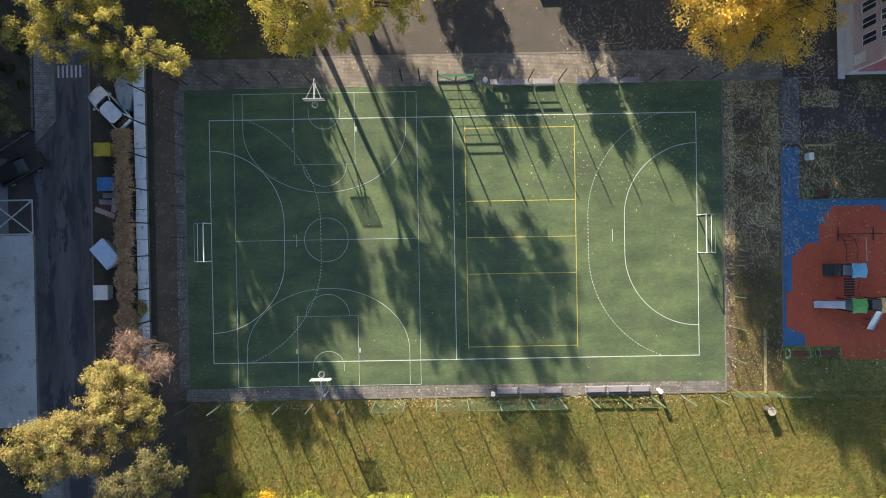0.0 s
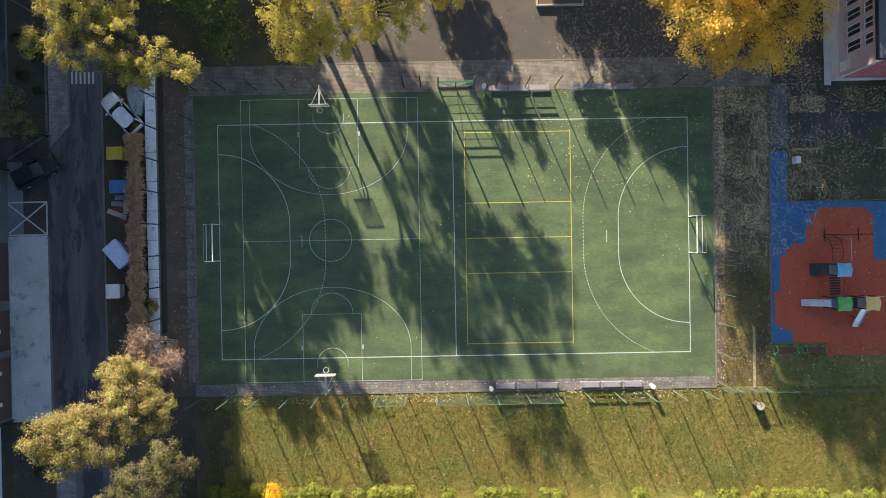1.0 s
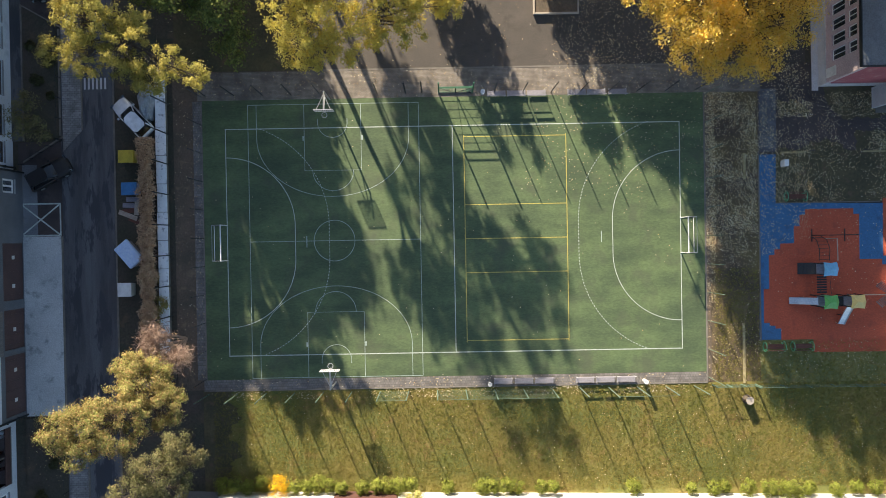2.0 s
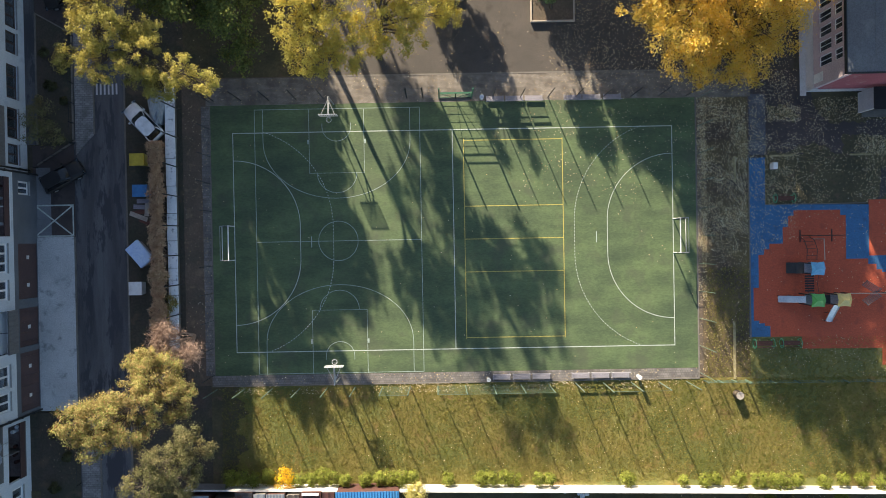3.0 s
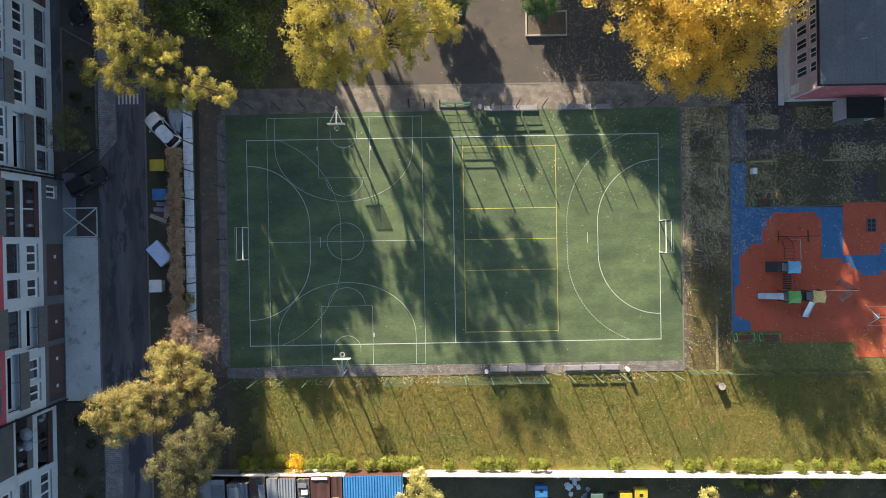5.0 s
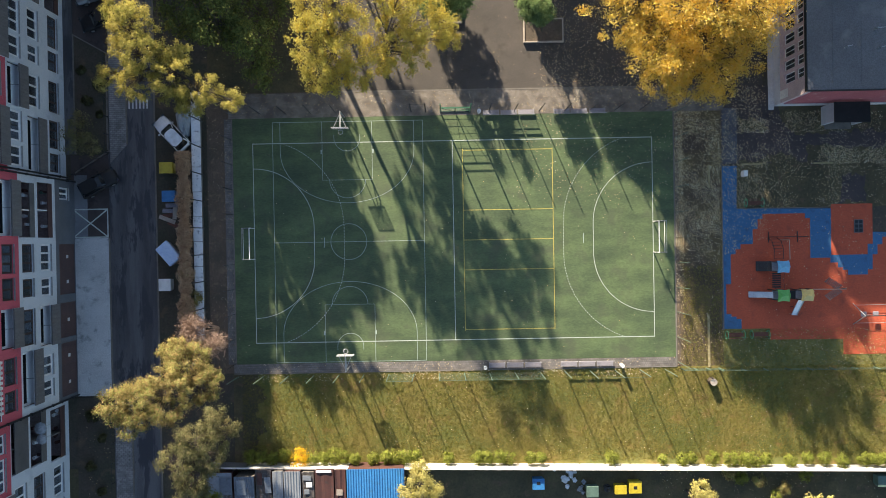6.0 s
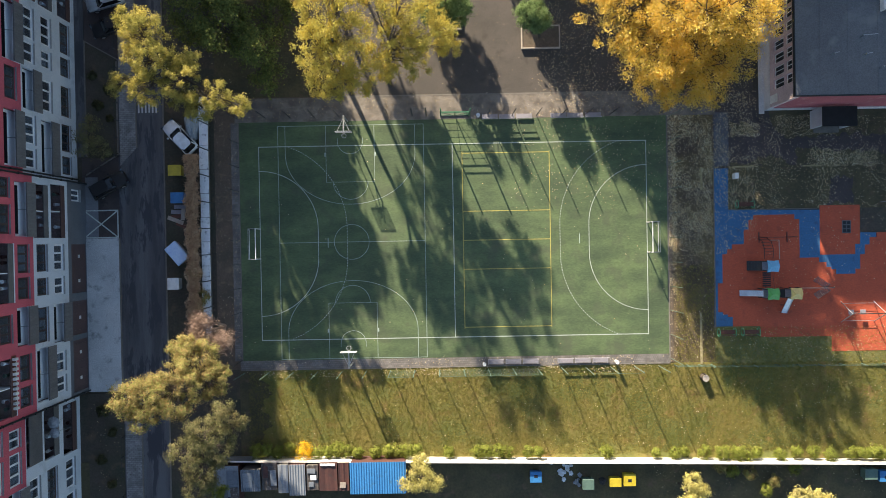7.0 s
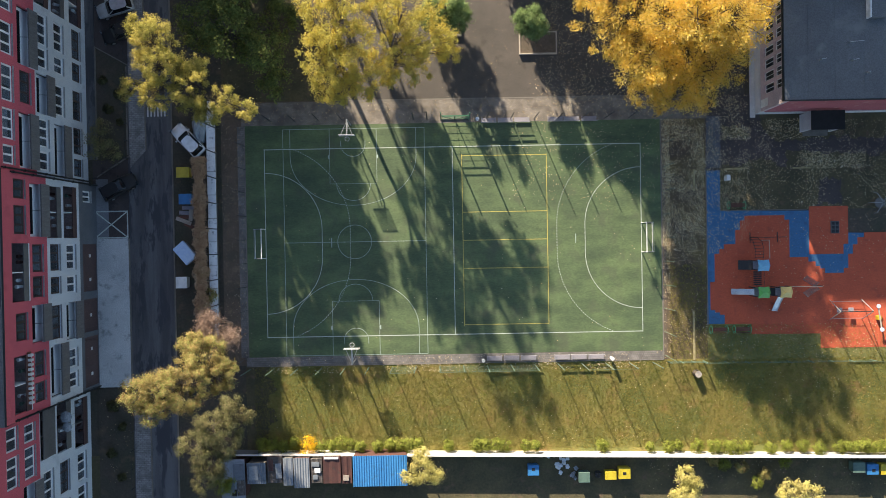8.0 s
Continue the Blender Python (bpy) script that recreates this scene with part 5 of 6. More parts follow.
UPPER = [(2, "w", 19.2, 22.1), (2, "w", 17.0, 18.9), (2, "b", 12.6, 16.4), (2, "w", 9.5, 12.2), (2, "w", 7.3, 9.1), (1, "w", 19.3, 22.1), (1, "w", 17.1, 18.8), (1, "w", 13.0, 16.0), (1, "b", 7.0, 12.1), ("G", "k", 19.4, 22.4), ("G", "k", 17.1, 19.0), ("G", "k", 13.1, 16.1), ("G", "k", 9.6, 12.3), ("G", "k", 7.3, 9.1)]
UPPER += [(3, "b", 16.5, 21.8), (3, "k", 13.1, 16.0), (3, "b", 7.2, 12.2), (4, "w", 16.9, 19.7), (4, "w", 12.8, 16.0), (4, "w", 9.5, 12.2), (4, "w", 7.3, 9.0), (1, "l", 22.9, 27.2), (2, "l", 22.9, 27.2), ("G", "l", 22.9, 27.2), (4, "w", 20.7, 23.1), (3, "k", 22.9, 25.6)]
MIDDLE = [(4, "k", 4.3, 6.0), (4, "k", 1.2, 3.7), (3, "b", 1.0, 5.8), (2, "l", 0.9, 5.8), (1, "l", 0.9, 6.0), (4, "l", -4.7, 0.4), (3, "k", -2.2, 0.3), (3, "k", -4.5, -2.6), (2, "k", -2.2, 0.3), (2, "k", -4.4, -2.8), (1, "w", -2.2, 0.3), (1, "w", -4.5, -2.8), (4, "k", -8.1, -5.7), (3, "b", -8.6, -5.2)]
MIDDLE += [(2, "k", -8.7, -5.5), (1, "b", -9.1, -5.4), (4, "l", -14.4, -9.4), (3, "k", -11.7, -9.4), (3, "k", -14.0, -12.2), (2, "b", -14.1, -9.2), (1, "w", -11.9, -10.0), (1, "w", -13.9, -12.3), ("G", "d", -4.6, 0.3), ("G", "d", -8.8, -5.4), ("G", "d", -14.5, -9.3), ("G", "w", 4.6, 5.8)]
LOWER = [(2, "g", -20.0, -15.4), (1, "l", -20.2, -15.4), ("G", "l", -20.7, -15.7), (3, "w", -17.7, -16.0), (3, "w", -21.0, -18.1), (4, "w", -17.8, -15.7), (4, "w", -21.1, -18.3), (3, "b", -25.4, -21.5), (2, "w", -24.1, -21.2), (1, "k", -24.3, -21.2), ("G", "w", -24.2, -21.3), ("G", "w", -27.5, -24.7), (1, "k", -27.7, -25.1), (2, "w", -27.6, -25.1), (4, "w", -24.8, -22.3)]
apartment_section("apartment_building", -38.8, 6.75, 32.0, 16.9, UPPER, 1, "grey and brick-red apartment block with balconies", M["grey_render"])
middle_house = apartment_section("apartment_building", -38.0, -14.95, 6.65, 16.9, MIDDLE, 2, "grey and brick-red apartment block over dark garages", M["dark_base"])
apartment_section("apartment_building", -39.1, -40.0, -15.05, 16.5, LOWER, 3, "grey and brick-red apartment block with cluttered loggias", M["grey_render"])
for k in range(11):
    part("awning_slat", boxes((0.10, 0.36, -13.8 + k * 0.42, -13.58 + k * 0.42, 13.0, 13.45)), M["white_paint"], middle_house, "white slat of a striped balcony screen")
part("awning_panel", boxes((0.063, 0.097, -13.95, -9.2, 12.9, 13.5)), M["wood_red"], middle_house, "brown backing of the striped screen")
for x, y in ((-37.88, 6.52), (-38.6, 6.95), (-37.88, -14.82), (-38.9, -15.25)):
    dp = thing("downpipe", (x, y, 0), "dark rainwater pipe down the facade joint", "downpipe", "downpipes")
    part("pipe", tubes(([(0, 0, 0), (0, 0, 15.4)], 0.085), seg=8), M["dark_steel"], dp)
    for z in (1.5, 5.0, 8.5, 12.0, 15.0):
        part("clip", boxes((-0.11, 0.11, -0.11, 0.11, z, z + 0.06)), M["dark_steel"], dp)
structure("wall_attic", boxes((-54.0, -41.2, -55.0, 75.0, -0.05, 21.85)), M["red_render"], "set-back upper storeys of the apartment house", "building")
structure("wall_block_north", boxes((-41.15, -39.5, 32.05, 75.0, -0.05, 17.0)), M["grey_render"], "plain continuation of the apartment house", "building")

# school
school = thing("school_building", (32.35, 12.9, 0), "pinkish school building with a flat felt roof", "school")
SX1, SY1, SH = 45.0, 45.0, 7.3
wh = []
for k in range(24):
    y = 1.6 + 1.27 * k
    wh += [(y, y + 0.95, 2.2, 4.3), (y, y + 0.95, 4.7, 6.0)]
wall = holed_wall(0.0, SY1, 1.3, SH, wh, 0.35)
bmesh.ops.transform(wall, matrix=Matrix.Scale(-1, 4, (1, 0, 0)), verts=wall.verts)
bmesh.ops.reverse_faces(wall, faces=wall.faces)
part("wall", wall, M["school_wall"], school, "pinkish rendered wall with narrow windows")
part("plinth", boxes((-0.06, 0.35, -0.06, SY1, -0.05, 1.297)), M["school_pale"], school, "pale grey plinth")
part("apron", boxes((-0.62, -0.07, -0.4, SY1, -0.05, 0.08)), M["school_pale"], school)
part("wall", boxes((0.36, SX1, -0.0, 0.35, 1.0, SH)), M["school_red"], school, "brick-red rendered end wall")
part("plinth", boxes((0.36, SX1, -0.06, 0.35, -0.05, 0.997)), M["school_pale"], school)
part("inner_wall", boxes((2.5, 2.7, 0.4, SY1, 0, SH - 0.3)), M["interior"], school)
part("inner_floor", boxes((0.36, 2.49, 0.4, SY1, 0.0, 0.1)), M["interior"], school)
part("rear_wall", boxes((SX1 + 0.003, SX1 + 0.3, 0, SY1, 0, SH)), M["school_wall"], school)
part("roof", boxes((-0.48, SX1 + 0.5, -0.02, SY1 + 0.3, SH + 0.003, SH + 0.28)), M["roof_felt"], school, "dark weathered felt roof")
part("eave_trim", boxes((-0.56, -0.483, -0.10, SY1 + 0.3, SH - 0.05, SH + 0.32), (-0.48, SX1 + 0.5, -0.10, -0.023, SH - 0.05, SH + 0.32)), M["dark_steel"], school)
for k in range(0, 24):
    for za, zb in ((2.2, 4.3), (4.7, 6.0)):
        y = 1.6 + 1.27 * k
        if k < 14:
            rim = holed_wall(y, y + 0.95, za, zb, [(y + 0.08, y + 0.445, za + 0.08, zb - 0.08), (y + 0.505, y + 0.87, za + 0.08, zb - 0.08)], 0.07)
            bmesh.ops.translate(rim, verts=rim.verts, vec=(0.19, 0, 0))
            wd = part("window", rim, M["window_white"], school)
            p = part("pane", boxes((0.15, 0.16, y + 0.05, y + 0.90, za + 0.05, zb - 0.05)), M["glass"], wd)
            p.visible_shadow = False
# Two unseen blocks, added to keep the low sun off the roof.
part("roof_shade_block", boxes((-0.797, SX1 + 0.2, 26.3, SY1 + 0.25, SH + 0.35, 18.4)), M["school_wall"], school, "unseen tall block added to shade the school roof")
part("roof_shade_wing", boxes((-10.7, -0.8, 26.3, SY1 + 0.25, -0.05, 18.4)), M["school_wall"], school, "unseen tall wing added to shade the school roof")
part("sign_panel", boxes((-0.05, -0.003, 0.35, 1.15, 1.4, 2.9)), M["white_paint"], school, "blank white panel on the wall")
light_well = part("skylight", boxes((7.6, 9.0, 7.6, 10.2, SH + 0.283, SH + 0.8)), M["roof_felt"], school, "raised roof hatch")
part("flashing", boxes((7.45, 7.597, 7.6, 10.2, SH + 0.283, SH + 0.95)), M["white_paint"], light_well, "white metal flashing")
for x, y, dx in ((2.9, 3.7, 0.4), (5.9, 3.6, 0.5), (5.6, 5.3, 1.3), (7.4, 2.4, 0.1)):
    v = part("roof_vent", tubes(([(x, y, SH + 0.28), (x, y, SH + 0.9)], 0.07), ([(x, y, SH + 0.86), (x + dx, y + 0.1, SH + 0.86)], 0.03)), M["steel"], school, "thin metal roof pipe")
for x0 in (1.8, 4.4, 7.2):
    part("roof_seam", boxes((x0, x0 + 0.06, 0.1, SY1, SH + 0.284, SH + 0.30)), M["roof_felt"], school)
porch = thing("entrance_porch", (37.0, 12.75, 0), "small entrance porch with a dark flat roof", "porch")
part("side_wall", boxes((0, 0.25, -1.9, -0.08, 0, 2.6)), M["school_pale"], porch)
part("side_wall", boxes((3.0, 3.25, -1.9, -0.08, 0, 2.6)), M["school_pale"], porch)
part("roof", boxes((-0.1, 3.35, -2.05, -0.08, 2.603, 2.75)), M["tyre"], porch, "black felt porch roof")
part("step", boxes((0.3, 2.9, -2.3, -0.1, 0, 0.15)), M["kerb"], porch)


# ---------------------------------------------------------------- sheds behind the white wall
def shed(x0, x1, y0, y1, z, roof, seed, label, ribs=0, slope=0.25):
    s = thing("shed", (x0, y1, 0), label, "shed", "sheds behind the wall")
    w, d = x1 - x0, y1 - y0
    part("wall", boxes((0.05, w - 0.05, -d + 0.1, -0.1, -0.05, z - slope - 0.02)), M["tin_rust"] if seed % 2 else M["kerb"], s, "dark shed walls")
    bm = bmesh.new()
    n = max(2, ribs * 4 if ribs else 6)
    rows = []
    for k in range(n + 1):
        x = w * k / n
        lift = 0.05 * (1 if ribs and k % 4 in (1, 2) else 0) + (0 if ribs else 0.03 * math.sin(k * 2.1 + seed))
        rows.append((bm.verts.new((x, 0, z + lift)), bm.verts.new((x, -d / 2, z - slope / 2 + lift - (0 if ribs else 0.03))), bm.verts.new((x, -d, z - slope + lift))))
    for a, b in zip(rows, rows[1:]):
        bm.faces.new((a[0], a[1], b[1], b[0]))
        bm.faces.new((a[1], a[2], b[2], b[1]))
    bmesh.ops.recalc_face_normals(bm, faces=bm.faces)
    ex = bmesh.ops.extrude_face_region(bm, geom=bm.faces[:])
    bmesh.ops.translate(bm, verts=[v for v in ex["geom"] if isinstance(v, bmesh.types.BMVert)], vec=(0, 0, -0.03))
    bmesh.ops.recalc_face_normals(bm, faces=bm.faces)
    part("roof", bm, roof, s)
    SHEDS.append((x0, x1, y0, y1, z, slope))
    return s


SHEDS = []
shed(-24.62, -22.13, -26.45, -22.29, 2.3, M["tin_pale"], 1, "lean-to shed with a patched grey sheet roof")
shed(-21.91, -19.96, -24.93, -22.66, 2.4, M["tin_grey"], 2, "shed with a blue-grey sheet roof", 9)
shed(-19.84, -18.31, -24.90, -22.11, 2.2, M["felt_mossy"], 3, "narrow shed with a mossy broken roof")
shed(-18.15, -17.13, -25.15, -22.20, 2.4, M["tin_pale"], 4, "shed with a pale flat sheet roof")
shed(-17.04, -15.41, -25.42, -22.22, 2.4, M["tin_pale"], 5, "shed with a corrugated pale grey roof", 6)
shed(-15.31, -14.13, -24.95, -22.34, 2.3, M["felt_mossy"], 6, "shed with a mossy littered roof")
shed(-14.01, -12.19, -25.02, -22.11, 2.35, M["tin_rust"], 7, "shed with a rust-brown sheet roof")
shed(-12.08, -11.03, -25.06, -22.16, 2.3, M["tin_rust"], 8, "narrow lean-to shed with a rusty sheet roof")
shed(-10.88, -5.28, -25.34, -22.08, 2.55, M["tin_blue"], 9, "shed with a bright blue corrugated roof", 22)


rs = random.Random(9)
for x, y, w, d, mat in ((-24.48, -22.50, 1.1, 2.2, "tin_pale"), (-23.31, -22.75, 1.1, 1.7, "tin_grey"), (-24.40, -24.38, 1.2, 1.4, "tin_grey"), (-23.00, -24.52, 0.8, 1.6, "felt_mossy"), (-23.49, -25.45, 0.5, 0.7, "tyre"), (-19.68, -22.41, 0.5, 1.2, "tin_rust"), (-18.99, -22.83, 0.6, 1.6, "tin_pale"), (-15.18, -22.66, 0.8, 0.5, "tin_pale"), (-14.90, -23.37, 0.6, 0.5, "coping"), (-15.09, -24.07, 0.5, 0.5, "tin_pale"), (-11.93, -24.13, 0.6, 0.6, "stump"), (-13.88, -22.16, 1.5, 0.24, "coping"), (-21.68, -23.02, 0.9, 1.5, "tin_pale")):
    x0, x1, y0, y1, z, slope = next(q for q in SHEDS if q[0] < x + w / 2 < q[1] and q[2] < y - d / 2 < q[3])
    tilt = slope / (y1 - y0)
    sh = thing("roofing_sheet", (x, y, z - tilt * (y1 - y) + 0.055), "loose weathered roofing sheet lying on the shed roofs", "roofing sheet", "loose roofing sheets")
    sh.matrix_basis = pose(x, y, z - tilt * (y1 - y) + 0.055, math.degrees(math.atan(tilt)), 0, rs.uniform(-3, 3))
    part("sheet", boxes((0, w, -d, 0, 0, 0.025)), M[mat], sh)


# ---------------------------------------------------------------- bins, cars and clutter
def wheelie_bin(x, y, w, d, h, body, lid, label, turn=0.0, group="waste containers"):
    b = thing("waste_container", (x, y, 0.02), label, "waste container", group, turn=turn)
    tub = bmesh.new()
    lo = [tub.verts.new((sx * w * 0.42, sy * d * 0.42, 0.12)) for sx, sy in ((-1, -1), (1, -1), (1, 1), (-1, 1))]
    hi = [tub.verts.new((sx * w * 0.49, sy * d * 0.49, h)) for sx, sy in ((-1, -1), (1, -1), (1, 1), (-1, 1))]
    tub.faces.new(lo[::-1])
    tub.faces.new(hi)
    for k in range(4):
        tub.faces.new((lo[k], lo[(k + 1) % 4], hi[(k + 1) % 4], hi[k]))
    part("tub", tub, body, b)
    part("lid", boxes((-w / 2, w / 2, -d / 2, d / 2, h + 0.003, h + 0.07), bevel=0.025), lid, b)
    part("lid_handle", boxes((-w * 0.2, w * 0.2, -d / 2 - 0.05, -d / 2 - 0.003, h + 0.01, h + 0.05)), M["plastic_black"], b)
    for sx in (-1, 1):
        for sy in (-1, 1):
            part("wheel", tubes(([(sx * w * 0.36 - 0.03, sy * d * 0.36, 0.08), (sx * w * 0.36 + 0.03, sy * d * 0.36, 0.08)], 0.08), seg=8), M["tyre"], b)
    return b


wheelie_bin(-28.3, 7.65, 1.35, 1.1, 1.15, M["plastic_yellow"], M["plastic_yellow"], "yellow plastic waste container by the hedge")
wheelie_bin(-28.1, 4.85, 1.35, 1.1, 1.15, M["plastic_blue"], M["plastic_blue"], "blue plastic waste container by the hedge")
wheelie_bin(-28.65, -3.9, 1.2, 1.2, 1.2, M["white_paint"], M["white_paint"], "white waste container by the hedge")
wheelie_bin(7.94, -24.34, 1.2, 1.1, 1.1, M["plastic_blue"], M["plastic_blue"], "blue plastic waste container in the shaded yard")
wheelie_bin(13.29, -25.18, 1.2, 1.1, 1.1, M["plastic_green"], M["plastic_green"], "grey-green plastic waste container in the yard")
wheelie_bin(16.09, -25.05, 1.2, 0.9, 1.05, M["plastic_yellow"], M["plastic_yellow"], "yellow plastic waste container in the yard")
wheelie_bin(17.52, -24.81, 1.25, 1.2, 1.15, M["plastic_yellow"], M["plastic_yellow"], "yellow plastic waste container in the yard")
wheelie_bin(42.22, -24.66, 1.3, 1.1, 1.1, M["plastic_green"], M["plastic_green"], "grey-green plastic waste container in the yard")
wheelie_bin(43.67, -24.89, 1.2, 1.1, 1.1, M["plastic_blue"], M["plastic_blue"], "blue plastic waste container in the yard")
wheelie_bin(45.13, -24.92, 1.2, 1.1, 1.1, M["plastic_yellow"], M["plastic_yellow"], "yellow plastic waste container in the yard")
wheelie_bin(29.0, 6.1, 0.4, 0.6, 0.9, M["white_paint"], M["white_paint"], "small white bin on the shaded grass")
for x, y, z in ((7.94, -24.23, 1.10), (17.51, -24.82, 1.15), (43.73, -24.99, 1.10)):
    slot = thing("paper_note", (x, y, z + 0.094), "dark square label lying on a container lid", "label")
    part("plate", boxes((-0.18, 0.18, -0.15, 0.15, 0, 0.012)), M["plastic_black"], slot)

crate = thing("covered_crate", (-28.3, -0.8, 0.02), "large crate under a pale blue tarpaulin", "crate", turn=-50)
part("box_body", boxes((-1.0, 1.0, -0.6, 0.6, 0, 1.05)), M["wood"], crate)
part("tarpaulin", boxes((-1.12, 1.12, -0.72, 0.72, 0.85, 1.2), bevel=0.08), M["tarp"], crate, "pale blue tarpaulin")
for k, (dx, dy, a, ln, lv) in enumerate([(0, 0, 8, 1.6, 0), (0.1, 0.45, -4, 1.5, 1), (-0.2, -0.4, -22, 1.7, 1), (0.5, -0.95, -25, 1.4, 0), (0.3, 1.0, 0, 1.3, 0), (0.6, 0.2, 85, 1.2, 2)]):
    plank = thing("plank", (-28.5 + dx, 3.0 + dy, 0.02 + 0.052 * lv), "discarded brown board on a heap by the hedge", "board", "discarded boards", turn=a)
    part("timber", boxes((-ln / 2, ln / 2, -0.2, 0.2, 0, 0.05)), [M["wood_red"], M["wood"], M["stump"]][k % 3], plank)
sheet = thing("dust_sheet_heap", (-26.7, 12.4, 0.02), "heap under crumpled grey plastic sheeting by the wall", "sheeting")
bm = bmesh.new()
bmesh.ops.create_icosphere(bm, subdivisions=3, radius=1.0)
for v in bm.verts:
    k = 1 + 0.25 * noise.noise(v.co * 2.3)
    v.co = Vector((v.co.x * 0.75 * k, v.co.y * 1.7 * k, max(0, v.co.z * 1.5 * k)))
part("sheeting", bm, M["grey_sheeting"], sheet)


def rubbish_bag(x, y, r, seed, material, label):
    b = thing("rubbish_bag", (x, y, 0.0), label, "rubbish bag", "rubbish bags in the yard")
    bm = bmesh.new()
    bmesh.ops.create_icosphere(bm, subdivisions=2, radius=1.0)
    for v in bm.verts:
        k = 1 + 0.75 * noise.noise(v.co * 2.6 + Vector((seed, 0, 0)))
        v.co = Vector((v.co.x * r * k, v.co.y * r * k, max(0.0, (v.co.z + 0.75) * r * 0.75 * k)))
    part("sack", bm, material, b)
    tube_bm = tubes(([(0, 0, r * 1.15), (0.03, 0.02, r * 1.45)], [0.05, 0.09]))
    part("knot", tube_bm, material, b)


rg = random.Random(21)
for k in range(20):
    cx, cy, sp = ((10.9, -24.3, 0.62), (12.4, -25.2, 0.40))[k % 3 == 2]
    rubbish_bag(cx + rg.gauss(0, sp) * 0.8, cy + rg.gauss(0, sp) * 0.8, rg.uniform(0.13, 0.25), k * 3.7, [M["pale_slab"], M["white_paint"], M["grey_sheeting"]][k % 3], "pale crumpled rubbish bag on the shaded grass")
rubbish_bag(14.9, -25.2, 0.4, 55.0, M["plastic_black"], "black rubbish bag between two containers")
for k, (x, y) in enumerate([(28.2, -24.2), (30.0, -24.5), (31.6, -26.2), (32.4, -25.2), (34.6, -24.0), (27.0, -23.8)]):
    bush(x, y, 0.75, 1.5, OLIVE if k % 2 else HEDGE, 300 + k, "straggly thin bush in the shaded yard", "straggly bushes in the yard")


def parasol(x, y, z, r, seed):
    p = thing("parasol", (x, y, z), "faded grey-blue parasol on a loggia", "parasol", "parasols")
    bm = bmesh.new()
    hub = bm.verts.new((0, 0, 2.0))
    ring = [bm.verts.new((r * math.cos(a), r * math.sin(a), 1.75)) for a in (k * math.pi / 4 for k in range(8))]
    for k in range(8):
        bm.faces.new((hub, ring[k], ring[(k + 1) % 8]))
    ex = bmesh.ops.extrude_face_region(bm, geom=bm.faces[:])
    bmesh.ops.translate(bm, verts=[v for v in ex["geom"] if isinstance(v, bmesh.types.BMVert)], vec=(0, 0, -0.02))
    part("canopy", bm, M["grey_sheeting"], p)
    part("pole", tubes(([(0, 0, 0), (0, 0, 1.97)], 0.025)), M["steel"], p)


parasol(-38.55, -16.7, 4.30, 0.6, 1)
parasol(-38.45, -17.7, 4.30, 0.5, 2)


